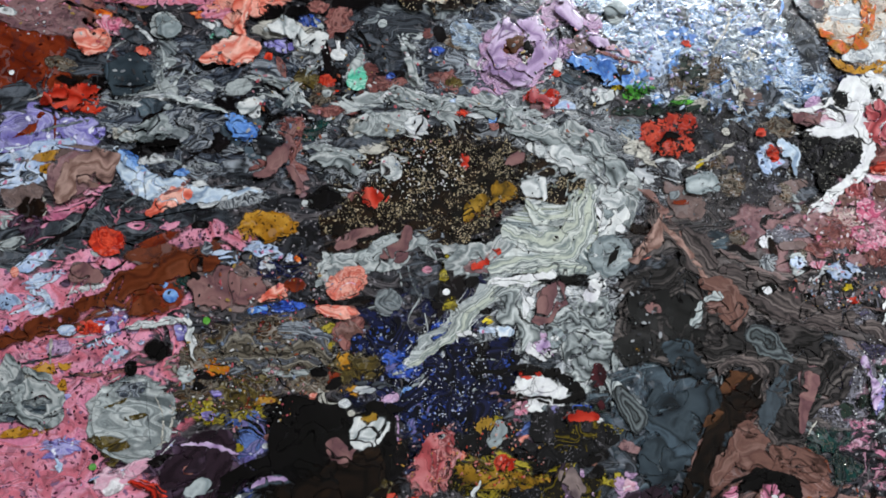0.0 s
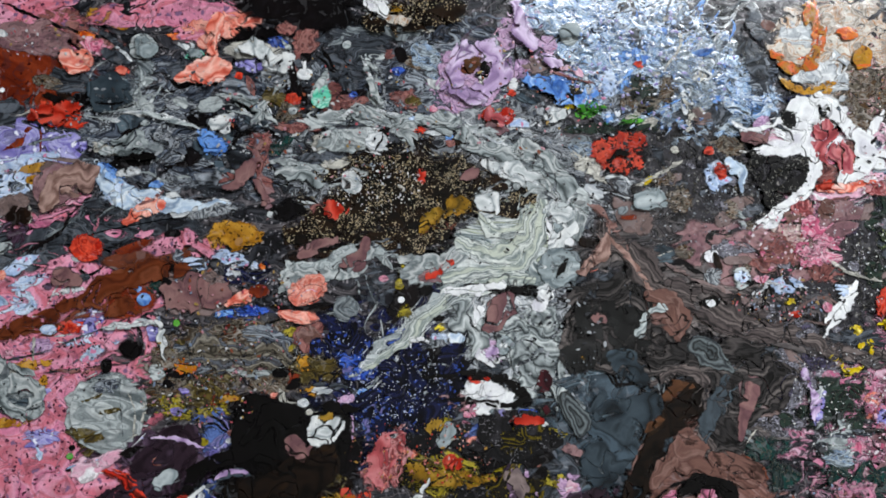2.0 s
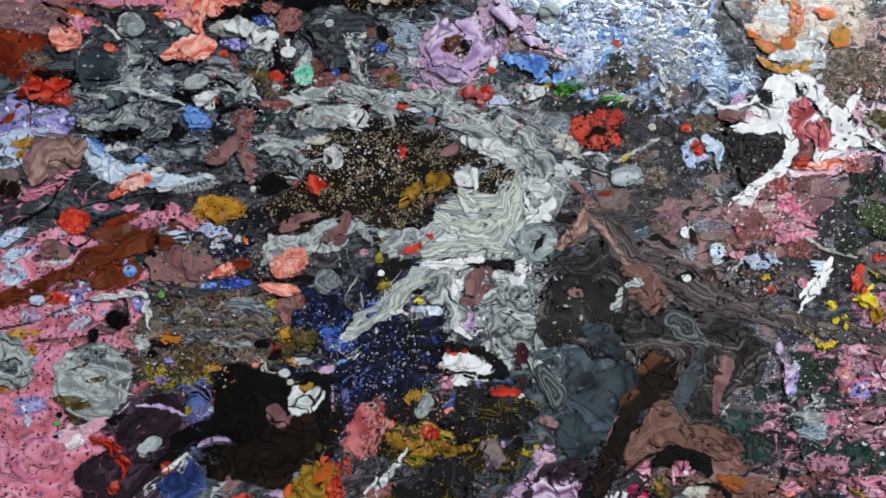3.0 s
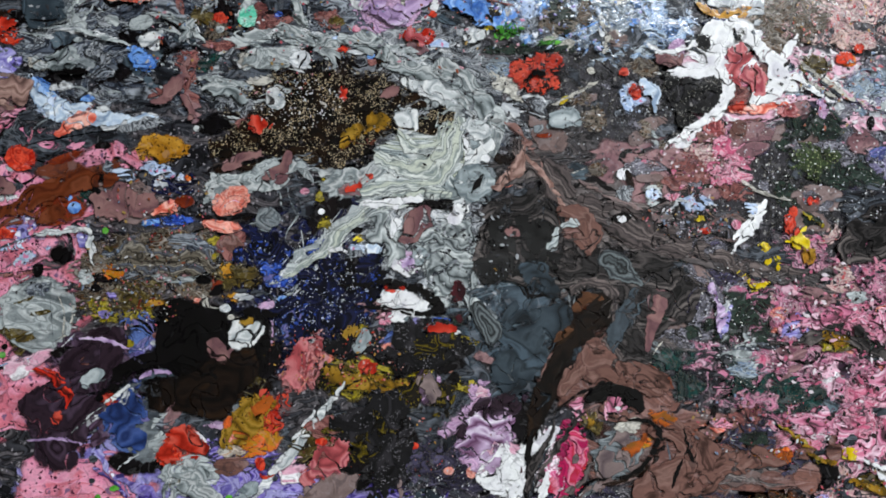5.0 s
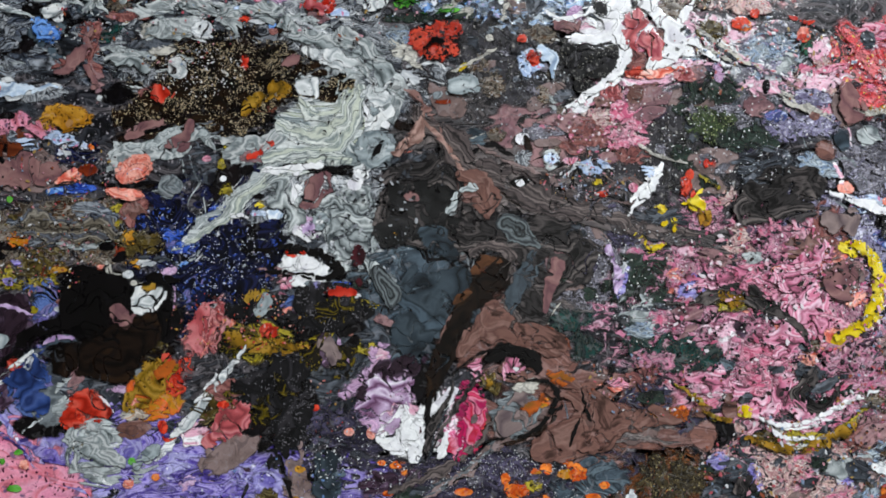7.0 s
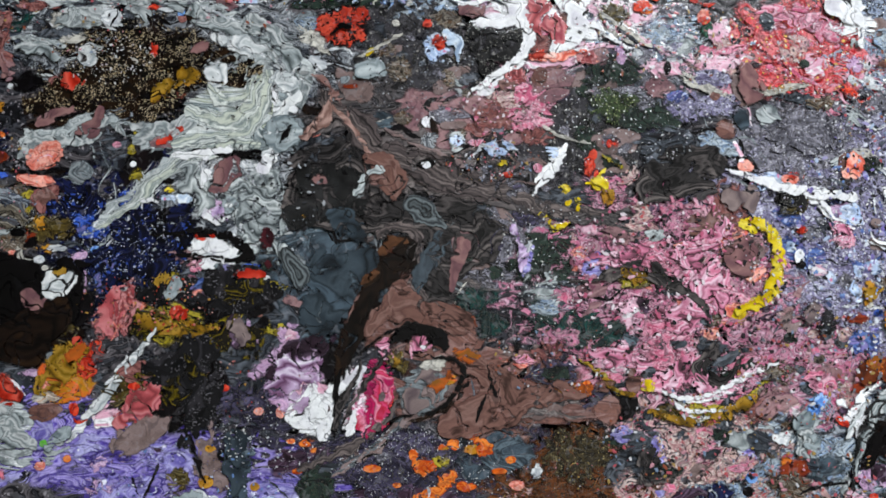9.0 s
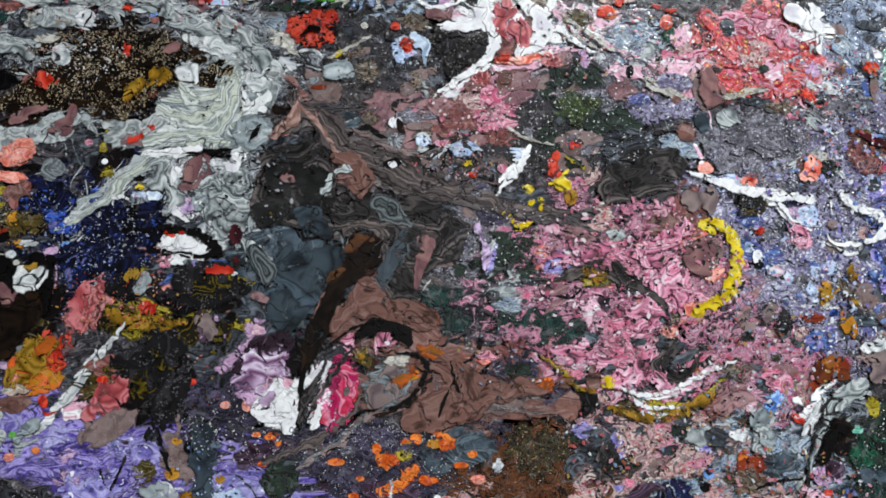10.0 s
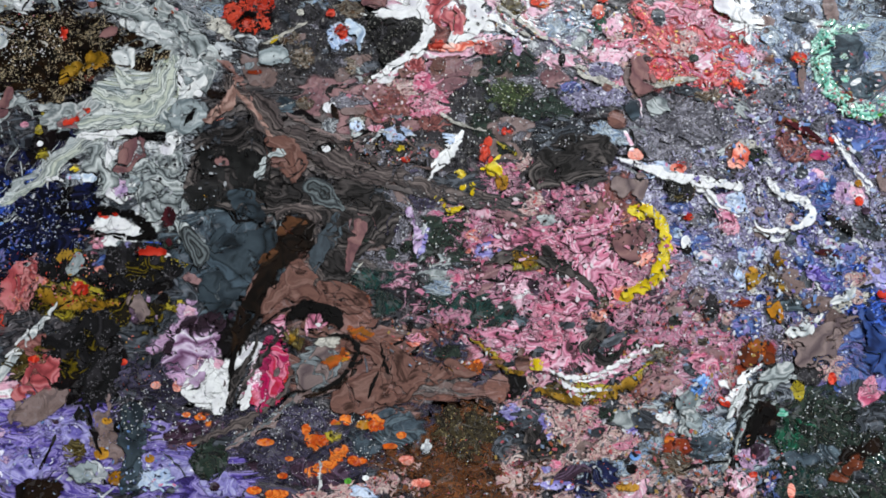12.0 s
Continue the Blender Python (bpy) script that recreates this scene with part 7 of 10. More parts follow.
pool('olive', 60.7, -96.4, 9.4, 7.9, 32, 0.4)
pool('black', 87.4, -112, 12.8, 12.8, 1, 0.4)
pool('taupe', 75.3, -121.8, 18.6, 8.5, 37, 0.35)
pool('pink_white', 56.2, -112.5, 7, 5.8, 1, 0.4)
drop('red', 70.2, -94.9, 3.5, 2.3, 1)
drop('red', 120.3, -95.9, 3.5, 2.3, 1, 0.3)
pool('slate', 108, -110, 7.6, 11, 11, 0.4)
streak('taupe', 3.2, (106.5, -111.7), (111.4, -111.6), (115.2, -121.1), (110.9, -129.2))
pool('violet_dark', 125.4, -104.9, 19.3, 12.9, 1, 0.5)
pool('violet_dark', 148.3, -111, 19.4, 19.3, 1, 0.5)
drop('coral', 140.1, -108.5, 3.2, 2.3, 1)
drop('coral', 152.7, -109, 2.9, 3.2, 1)
pool('lilac', 92.5, -139, 22, 12.8, 16, 0.4)
pool('purple', 73.6, -140.8, 19.1, 6.3, -4, 0.5)
pool('lilac', 68.3, -155.1, 18.9, 12.5, 1, 0.4)
pool('purple', 90.1, -150.1, 12.4, 6.5, 31, 0.5)
streak('black', 2.2, (86, -137.5), (81.9, -147), (78.5, -156.5))
streak('black', 1.6, (70.7, -144), (73.8, -151.9), (76.6, -155.9))
pool('brown_black', 78.8, -169, 13.8, 8.1, 1, 0.3)
pool('olive', 97.8, -146.8, 6.9, 8.9, 11, 0.4)
pool('lilac', 105.9, -126.1, 4.5, 4.5, 1)
streak('charcoal', 3.2, (100.8, -121.4), (106.5, -135.6), (110.6, -148.3))
pool('taupe', 113, -137.1, 9.5, 16, 11, 0.4)
pool('taupe', 120.2, -149.7, 4.5, 9.5, 1, 0.4)
drop('ochre', 112.1, -147.6, 4.5, 3.8, 1)
drop('ochre', 114.1, -129.2, 3.2, 2.2, 1)
drop('ochre', 121.6, -161, 5.4, 4.1, 1, 0.15)
pool('violet_dark', 126.8, -127.4, 12.8, 6.4, 1)
streak('stone_blue', 17.3, (129.5, -119.3), (132.3, -133.7), (130.1, -149.6), (128, -172.3))
drop('black', 121.3, -132.6, 3.5, 3.2, 1)
drop('white_grey', 107.1, -158.7, 10.1, 6.9, 1, 0.25)
streak('charcoal', 1.3, (100.1, -157.8), (108.2, -159.9), (115.9, -156.7))
pool('lilac', 150.7, -152.5, 19.2, 9.5, 1, 0.4)
pool('ice', 144.9, -162, 14, 6.3, 1, 0.5)
streak('purple', 4.5, (137.4, -144.7), (150.3, -146.2), (163.4, -150.7))
drop('ochre', 139.4, -150.1, 2.9, 2.5, 1)
drop('charcoal', 152.5, -167.6, 2.6, 1.9, 1)
streak('charcoal', 1.9, (147.1, -146.2), (157.3, -155.6), (160.7, -160.3))
pool('forest', 173, -150.6, 12.9, 12.7, 1, 0.4)
pool('lilac', 180.2, -164.8, 11.5, 8.3, 11, 0.4)
drop('plum', 177, -165.5, 3.2, 2.8, 1)
pool('salmon_dusk', 72.7, -86.4, 12.8, 6.5, 1)

# white and magenta bloom
pool('orchid', 156.4, -81.6, 19.6, 13.1, 1, 0.5)
pool('orchid', 163.8, -97.8, 16.5, 14, -29, 0.5)
pool('pink_white', 168.8, -100.9, 14.3, 13, 1, 0.5)
pool('white', 175.8, -110.5, 14.2, 11.7, 11, 0.5)
pool('white', 166.3, -113.9, 7.8, 7.7, 1, 0.4)
pool('white', 181.8, -100.7, 6.5, 11, 1)
streak('orchid', 2.6, (166, -78.1), (172.9, -84.5), (170, -91.1), (179.7, -89.3))
pool('plum', 162.9, -81.5, 6.5, 3.3, 1)
drop('brown', 177.9, -106.3, 2.9, 2.9, 1)
drop('charcoal', 168.8, -112.9, 1.6, 1.6, 1)
pool('charcoal', 177.1, -121.8, 4.5, 3.9, 1)
pool('plum', 162.6, -136.4, 19.1, 9.7, 21, 0.5)
streak('plum', 7.1, (146.8, -139.8), (162.4, -131.6), (171.8, -126.7))
drop('orange', 167.9, -126.1, 4.2, 2.6, 1, 0.4)
drop('orange', 171.3, -129.9, 3.2, 1.9, 1, 0.4)
drop('orange', 158.8, -125, 2.6, 1.6, 1)
drop('orange', 162.9, -141.5, 3.2, 1.6, 1)
pool('violet_dark', 191.4, -131.2, 13, 12.8, 1)
pool('magenta_white', 193.3, -100.5, 7.9, 16.1, -19, 0.4)
pool('white', 188.1, -94.1, 4.6, 11.7, 1, 0.4)
pool('magenta_white', 200.1, -106.9, 11, 14.4, 21, 0.4)
pool('magenta', 207.7, -93.7, 9.2, 15, 6, 0.35)
pool('magenta', 206.7, -110, 7.7, 6.6, 31, 0.4)
pool('red', 211.3, -101.8, 5.2, 5.9, 1, 0.5)
pool('taupe', 208, -100.2, 3.9, 2.3, 1)
streak('black', 3.9, (182.2, -74.5), (183.5, -87.6), (182.7, -97.4), (184.6, -110.4), (183, -123.3))
streak('charcoal', 4.6, (202, -77.4), (193, -94), (187.2, -110.3), (183.9, -123.3))
streak('charcoal', 2, (188.1, -94.1), (190, -100.6), (186.6, -110.4))
pool('black', 182.5, -81.1, 7.2, 14.5, 11, 0.4)
pool('olive', 218.6, -80.4, 7.9, 6.6, 1, 0.5)

# brown flow
pool('taupe', 236, -103, 16.4, 11.2, 21, 0.4)
pool('grey', 232.4, -96.6, 13.1, 13.2, 21, 0.4)
pool('terracotta', 265.6, -102.5, 16.6, 13.1, 1, 0.4)
pool('terracotta', 278.8, -99, 16.6, 16.3, -19, 0.4)
pool('taupe', 298.8, -105.2, 23.3, 7.9, 1, 0.4)
streak('taupe', 7.1, (182.4, -144.1), (198.1, -134.3), (213.8, -121.2), (226.4, -111.3))
streak('grey', 5.2, (182.4, -144.1), (194.9, -136), (210.6, -124.5), (223.1, -109.8), (227.4, -93.4))
streak('brown_black', 2.9, (223.3, -114.6), (239.5, -109.5), (250.8, -102.8), (258.6, -89.5), (255, -79.7))
streak('black', 1.6, (188.6, -139.3), (207.6, -129.4), (220.1, -116.3))
streak('charcoal', 3.9, (169.6, -145.9), (182.1, -139.4), (198, -132.7))
streak('black', 2.3, (264.2, -110.7), (267.2, -100.9), (271.9, -92.6), (270, -84.4))
streak('black', 2.3, (279, -108.8), (277.1, -99), (273.5, -89.2))
streak('black', 1.7, (281.8, -89.1), (285.4, -98.9), (292.2, -105.3))
streak('black', 1.3, (285.1, -89), (290.4, -98.8), (295.4, -102))
streak('charcoal', 1.3, (260.2, -89.5), (262.2, -99.3), (260.9, -109.1))
pool('orange_ochre', 247, -89.7, 7.3, 3.3, 11, 0.6)
pool('orange_ochre', 258.2, -76.3, 5.3, 2.6, 1)
pool('bone', 238.5, -81.7, 9.9, 4.6, 21, 0.7)
streak('coral', 3.3, (278.2, -79.2), (288.3, -82.4), (298.2, -78.9))
pool('rose', 291.5, -77.3, 8.7, 4.6, -9, 0.5)
pool('pale_grey', 296.7, -83.9, 5.3, 3.3, -29)
pool('terracotta', 288.6, -92.3, 6.7, 3.3, 1)
streak('smoke_brown', 6, (285.4, -98.9), (305.4, -100.2), (325.5, -104.8))
streak('smoke_brown', 4.6, (285.6, -108.7), (305.6, -108.4), (325.6, -111.4))
streak('smoke', 4, (292.2, -103.7), (312.1, -102.4), (328.7, -98.2))
pool('orange_ochre', 315.3, -95.1, 8.7, 3.3, 11, 0.5)
drop('orange', 327, -93.2, 3, 3.3, 1)
pool('terracotta', 323.9, -108.1, 11.4, 5.9, 1)

# orange drops
pool('violet_dark', 233.6, -129, 22.9, 10.9, 1, 0.5)
pool('violet_dark', 208.3, -145.4, 22.7, 12.7, 1, 0.5)
pool('plum', 234.7, -157.8, 19.5, 9.5, 1)
pool('stone_blue', 279.6, -131.6, 16.5, 12.9, 1, 0.5)
specks('spatter_pale', 227.6, -142, 49, 22.3, 0, 260, 0.81)
specks('spatter_pale', 233.5, -124.2, 29.5, 7.7, 0, 120, 0.82)
drop('orange', 250.6, -117.8, 6.6, 3.6, 1, 0.4)
drop('orange', 262.2, -121.5, 5.3, 4.5, 1, 0.4)
drop('orange', 267.7, -127.9, 7.2, 4.5, 1, 0.45)
pool('orange_ochre', 261.5, -129.3, 5.3, 2.6, 1, 0.5)
drop('orange', 250.6, -126.2, 3.9, 2.9, -38, 0.4)
drop('orange_ochre', 243.5, -128.9, 3.9, 3.2, 1, 0.5)
drop('gold', 243.7, -135.3, 5.9, 5.1, 1, 0.6)
drop('orange', 234, -138.7, 7.8, 5.8, 1, 0.4)
drop('orange', 227.9, -132.3, 2.9, 3.5, 1)
drop('orange', 247.3, -145.9, 5.9, 5.4, 1, 0.4)
drop('orange', 257.9, -149.9, 5.9, 3.5, 1, 0.5)
drop('orange', 237.8, -154, 9.7, 4.8, 16, 0.5)
drop('orange', 215.3, -158.7, 3.2, 1.9, 1)
drop('orange', 204.8, -140, 5.2, 2.2, 1)
drop('orange', 218.8, -149.1, 2.6, 1.6, 1)
drop('orange', 212.5, -169.2, 7.1, 3.2, 1)
drop('orange', 199.6, -167.1, 4.5, 2.5, 1)
drop('orange', 276.6, -141.3, 4.6, 1.9, 1)
drop('orange', 283, -134.8, 3, 2.3, 1)
streak('white_grey', 3.3, (236.4, -149.8), (237.3, -157.8), (236.4, -167.3))
drop('green', 253.1, -161.4, 2.3, 1.9, 1)
pool('flesh', 254.5, -167.1, 39, 6.4, 8, 0.4)
pool('ice', 261.1, -167.1, 9.8, 4.4, 1, 0.6)
pool('flesh', 287.1, -165.2, 9.8, 6.4, 1, 0.5)
pool('flesh', 280.3, -157.3, 19.6, 4.5, 20, 0.5)
streak('smoke', 4.6, (277, -155.7), (283.7, -160.4), (282.3, -170.6))
drop('coral', 286.7, -149.2, 4.6, 3.2, 1)
drop('white', 263.1, -159.4, 2, 1.6, 1)

# glittering brown field
pool('russet_glitter', 322.6, -131, 19.9, 16.2, 1, 0.5)
pool('bronze_glitter', 326, -134.2, 29.9, 16.2, 1, 0.5)
pool('russet_glitter', 306.7, -160.2, 26.4, 15.9, 1, 0.5)
pool('russet_glitter', 336.2, -153.4, 16.6, 16, 1, 0.5)
drop('white_grey', 298, -141, 3.3, 4.5, 1, 0.5)
drop('coral', 295.2, -161.9, 5.9, 2.6, 1)
specks('spatter_mixed', 313.1, -153.7, 43, 19.2, 0, 160, 1.15)
pool('violet_dark', 308.4, -85.3, 16.8, 9.9, 1, 0.5)
pool('violet_dark', 335.5, -101.3, 12.1, 11.2, 1, 0.5)
pool('black', 348.9, -104.4, 10, 8.6, -19, 0.4)
pool('forest', 340.8, -122.6, 5.3, 5.2, 1)
pool('lilac', 347.4, -120.8, 8, 4.6, 1, 0.5)
pool('charcoal', 355.8, -125.6, 11.3, 8.5, -29, 0.4)
pool('charcoal', 352.7, -140.3, 20, 11, 1, 0.35)
pool('forest', 372.7, -140, 10, 8.5, -19, 0.4)
streak('charcoal', 4.7, (352.4, -110.9), (362.5, -117.3), (369.2, -122.1))
pool('lilac', 367.6, -128.7, 4, 8.5, 20, 0.4)
pool('flesh', 376, -133.5, 13.4, 7.8, 1, 0.5)
pool('terracotta', 338.9, -107.9, 8, 8.5, 1, 0.5)
pool('forest', 311.8, -86.9, 10, 5.3, 1, 0.4)

# pink field
pool('forest', 303.7, -18.2, 17, 20.4, 1, 0.4)
pool('teal', 328.1, -61.6, 23.7, 12, 1, 0.4)
pool('teal', 301, -52.1, 10.1, 13.4, 1, 0.5)
pool('pale_grey', 300.7, -38.6, 11.5, 13.5, 31, 0.5)
pool('sky_grey', 304.3, -48.7, 10.1, 5.4, 1, 0.5)
drop('charcoal', 293.4, -42.9, 3.4, 3, 1)
pool('lilac', 291.9, -21.9, 4.1, 10.2, -19, 0.5)
pool('white_grey', 290.7, -15.1, 4.7, 6.8, -29, 0.5)
pool('pink_mix', 337.7, -20.8, 20.6, 12.2, 11, 0.5)
pool('flesh', 354.6, 0.3, 15.2, 9, 2, 0.5)
pool('mauve', 344.4, -6.9, 17.1, 6.9, -9, 0.5)
pool('rose', 365.1, -16.7, 17.1, 8.2, -9, 0.5)
pool('rose', 378.9, -26.6, 17.3, 10.2, 21, 0.5)
pool('rose', 396, 8.3, 20.9, 10.4, 2, 0.5)
pool('pink_mix', 378.7, 0.9, 13.8, 13.8, 2, 0.5)
pool('salmon_dusk', 413.4, 12.3, 12, 17.2, 21, 0.45)
pool('terracotta', 399.5, 1.5, 13.9, 9, 2, 0.5)
pool('rose', 406.4, -43, 20.6, 15, -9, 0.4)
pool('coral', 409.8, -49.7, 17.2, 8.1, 1, 0.5)
pool('pink_mix', 382.4, -53.7, 24, 16.8, 1, 0.5)
pool('rose', 373.9, -64, 17, 13.4, 1, 0.5)
pool('lilac', 332.7, -24.3, 8.9, 7.5, 1, 0.5)
pool('olive', 358.3, -32.2, 15.8, 6.1, 6, 0.4)
pool('gold', 353.2, -33.3, 8.9, 3.4, 1, 0.6)
pool('forest', 378.9, -36.8, 13.6, 6.9, -24, 0.5)
streak('charcoal', 3.4, (293.9, -37.1), (327.7, -33.9), (351.5, -27.3), (365.2, -28.6))
streak('charcoal', 4.1, (368.6, -37.1), (385.8, -43.5), (399.5, -53.4))
drop('charcoal', 397.8, -55.1, 5.5, 4.4, 1)
drop('khaki', 402.2, -55, 4.1, 4.1, 1)
drop('pale_grey', 368.4, -6.3, 6.9, 4.8, 1, 0.4)
drop('pale_grey', 392.6, -12.5, 7, 3.4, 21, 0.5)
drop('coral', 382.2, -14.5, 4.8, 4.5, 1)
drop('salmon_dusk', 400.2, -38.1, 4.1, 4.1, 1)
drop('pink_white', 390.9, -40, 4.5, 4.1, 1)
drop('charcoal', 389.2, -22.9, 2.4, 2.1, 1)
streak('black', 1.4, (392.6, -5.6), (406.4, -15.6), (413.3, -22.3))
streak('charcoal', 1.4, (371.9, -2.7), (378.7, 7.9), (396, 10.1))
pool('pink_white', 353.4, -47.6, 9.6, 5.4, 11, 0.5)
pool('plum', 360.2, -47.4, 4.1, 8.1, 21)
pool('charcoal', 379, -50.4, 5.5, 2.4, 1)
streak('charcoal', 3.4, (358.1, -3.1), (356.4, -10), (359.9, -13.4))
drop('taupe', 420.3, -15.3, 11.8, 11, 1, 0.2)
pool('mauve', 427.2, -13.4, 7, 7.6, 1)
streak('charcoal', 2.8, (406.4, -22.5), (416.7, -27.4), (430.6, -21.9))
streak('yellow', 7.7, (423.8, 2.8), (436, -2.8), (440.4, -14.8), (438.2, -32.1), (433.2, -42.4))
streak('yellow', 9, (434, -39), (423.5, -48.8), (411.5, -51.7))
pool('yellow', 423.8, 0.4, 6.9, 4.9, -29, 0.4)
pool('coral', 427.1, -28.9, 6.9, 6.2, 1)
pool('pink_mix', 430.3, -62.9, 27.6, 13.5, 1, 0.5)
streak('charcoal', 2.1, (435.5, -62.8), (444.2, -52.4), (451.2, -45.4))
streak('charcoal', 1.7, (435.5, -61.1), (451.1, -57.3), (461.4, -60.5))
pool('stone_blue', 350.2, -67.8, 8.8, 5.3, 21, 0.4)
pool('charcoal', 379, -68.9, 6.8, 3, 1)
pool('charcoal', 399.5, -71.9, 11.6, 5.4, 1, 0.4)
pool('salmon_dusk', 304.8, -72.1, 10.1, 8, 1, 0.5)
pool('pink_mix', 311.4, -65.3, 13.5, 6.7, 1, 0.5)
pool('rose', 345.3, -78, 20.3, 6.7, 1, 0.4)
pool('pink_white', 341.9, -81.4, 14.8, 5.3, -9, 0.5)
pool('rose', 379.1, -85.7, 17, 10, 11, 0.4)
pool('rose', 413.1, -81.7, 17.2, 6.7, 16, 0.4)
pool('charcoal', 399.5, -85.3, 7.4, 10.1, -19, 0.5)
pool('charcoal', 409.7, -76.7, 17.2, 3.3, 21, 0.5)
streak('forest', 4.8, (399.5, -88.6), (409.7, -86.1), (426.8, -76.4))
streak('pink_white', 6.1, (369, -95.8), (389.3, -100.4), (409.7, -94.1), (430.2, -79.7))
streak('white', 2.4, (370.7, -97.4), (389.3, -102.1), (408, -96.8))
pool('gold', 389.3, -108.7, 23.7, 6.6, 1, 0.4)
streak('white_grey', 3.4, (379.2, -110.5), (396.1, -110.9), (409.7, -103.4))
streak('bone', 3.4, (379.2, -100.6), (384.3, -107.1), (389.4, -112))
streak('gold', 4.8, (416.4, -103.3), (426.7, -93.1), (435.3, -86.3))
streak('gold', 3.4, (321.7, -77.8), (335.3, -86.5), (342.1, -96.3), (352.2, -96.1))
drop('yellow', 360.9, -93, 4, 3.3, 1)
pool('ochre', 418.1, -103.2, 4.8, 4, 1)
pool('olive', 372.5, -107.3, 8.8, 4, 1)
drop('charcoal', 362.4, -109.1, 3.4, 3.3, 1)
drop('charcoal', 362.2, -85, 4.7, 4, 1)
pool('terracotta', 353.8, -91.1, 5.4, 8.6, 1)
pool('flesh', 382.7, -123.6, 20.2, 8.5, 1, 0.5)
drop('charcoal', 381, -120.3, 4.7, 3.6, 1, 0.4)
drop('forest', 402.9, -121.6, 7.4, 4.6, 1, 0.5)
drop('charcoal', 399.5, -129.9, 8.1, 4.6, 20, 0.5)
pool('salmon_dusk', 426.6, -106.4, 10.2, 8.6, 1, 0.5)
pool('flesh', 406.2, -139.6, 16.8, 13, 1, 0.5)
pool('rose', 416.3, -136.2, 10.1, 5.2, 1, 0.5)
pool('pale_grey', 416.4, -124.7, 13.4, 7.3, -19, 0.5)
pool('charcoal', 426.5, -124.6, 7.9, 6.7, -39)
pool('sky_grey', 402.8, -152.6, 20.2, 6.5, 10, 0.5)
pool('navy', 396.1, -159.1, 23.5, 9.7, 15, 0.5)
pool('plum', 382.8, -156.1, 13.4, 5.2, 20)
pool('lilac', 372.8, -162.6, 13.3, 3.2, 1)
pool('flesh', 349.5, -156.5, 11.9, 12.8, 1, 0.5)
drop('blue', 421, -144.6, 3.4, 3.3, 1)
drop('black', 418.9, -152.4, 3.7, 2.9, 1)
pool('ochre', 416.2, -162.8, 8.1, 2.9, 1)

# dark glitter above the pink
pool('moss', 343.5, 70.1, 17.5, 12.8, 2, 0.4)
pool('forest', 343.2, 91.5, 21.1, 10.7, 2, 0.4)
pool('forest', 368, 63.8, 21, 10.6, 2)
pool('charcoal', 382, 42.9, 27.7, 16.3, -19, 0.4)
streak('smoke', 4.9, (371.6, 35.6), (382, 41.2), (392.5, 38), (396, 25.8))
streak('smoke', 3.5, (378.6, 28.8), (385.5, 36), (399.5, 43.5), (410, 40.3))
streak('grey', 1.4, (373.3, 40.9), (385.5, 46.6), (399.5, 43.5))
pool('smoke', 385.6, 22, 20.9, 8.4, 2, 0.4)
pool('silver_violet', 389, 71.6, 14.1, 10.7, 2, 0.5)
pool('denim', 381.9, 76.7, 7, 3.6, 2)
pool('sky_grey', 385.3, 118.4, 21.2, 11, -8, 0.5)
pool('silver_violet', 378.2, 110.8, 17.6, 10.9, -19, 0.5)
pool('salmon_dusk', 301, 108, 14, 21.5, 12, 0.5)
pool('mauve', 313, 117.5, 11.9, 14.4, 2, 0.5)
pool('terracotta', 311.3, 115.6, 7, 9.4, 2)
pool('red', 301.2, 99, 4.2, 2.9, 2)
pool('white', 297.1, 125.9, 17.5, 9.4, 2, 0.5)
pool('white', 332.3, 120, 17.6, 12.3, 2, 0.6)
pool('pink_white', 332.5, 105.5, 14, 3.6, 2)
pool('soot', 281.8, 109.1, 15.3, 14.4, 2, 0.4)
pool('rose', 297.1, 125.9, 7, 7.3, 2)
pool('rose', 304.3, 117.1, 4.9, 5.1, 2)
pool('pink_white', 308.2, 97.5, 21, 5, 12, 0.4)
drop('orchid', 329.4, 124.3, 3.5, 3.3, 2)
streak('white', 4.2, (335.7, 127.4), (353.5, 117.2), (367.6, 110.4), (388.9, 100.3))
streak('bone', 2.8, (332.3, 120), (342.9, 115), (357.1, 108.2))
streak('pink_white', 4.9, (353.5, 113.6), (371.2, 106.9), (378.3, 96.4), (364.2, 94.1))
pool('rose', 298.3, 70.3, 9.7, 15.5, 12, 0.5)
pool('mauve', 308.4, 83.1, 13.9, 10.7, 2, 0.5)
pool('rose', 291.7, 57.8, 8.3, 4.9, 2)
drop('terracotta', 299.7, 86.4, 4.9, 5, 2)
drop('coral', 330.8, 99, 4.9, 4.3, 2, 0.4)
pool('mauve', 336.1, 100.3, 8.4, 5.8, 2)
pool('orchid', 348.3, 102.5, 3.5, 7.2, 12)
drop('olive', 344.5, 125.9, 9.2, 7.3, 2, 0.4)
drop('orange', 364, 130.3, 5, 3.7, 2)
pool('mauve', 371.3, 83.5, 9.1, 7.9, 2, 0.5)
drop('black', 375.9, 93.4, 2.1, 4, 2)
pool('pink_white', 378.3, 93.5, 14.1, 5, 2, 0.5)
streak('pink_white', 5.7, (385.4, 100.2), (399.5, 95.3), (413.7, 99.4), (420.8, 106.9))
pool('flesh', 406.6, 95.5, 17.8, 7.9, 2, 0.5)
streak('bone', 4.2, (385.4, 93), (396, 82.6), (410.1, 77.7), (415.4, 74.2))
pool('silver_violet', 403, 86.4, 12, 6.5, 2)
pool('forest', 399.5, 118.9, 4.9, 9.6, -29)
drop('pale_grey', 388.9, 107.6, 6.3, 9.5, -19, 0.4)
drop('taupe', 424.3, 83.5, 10.7, 12.2, 2, 0.25)
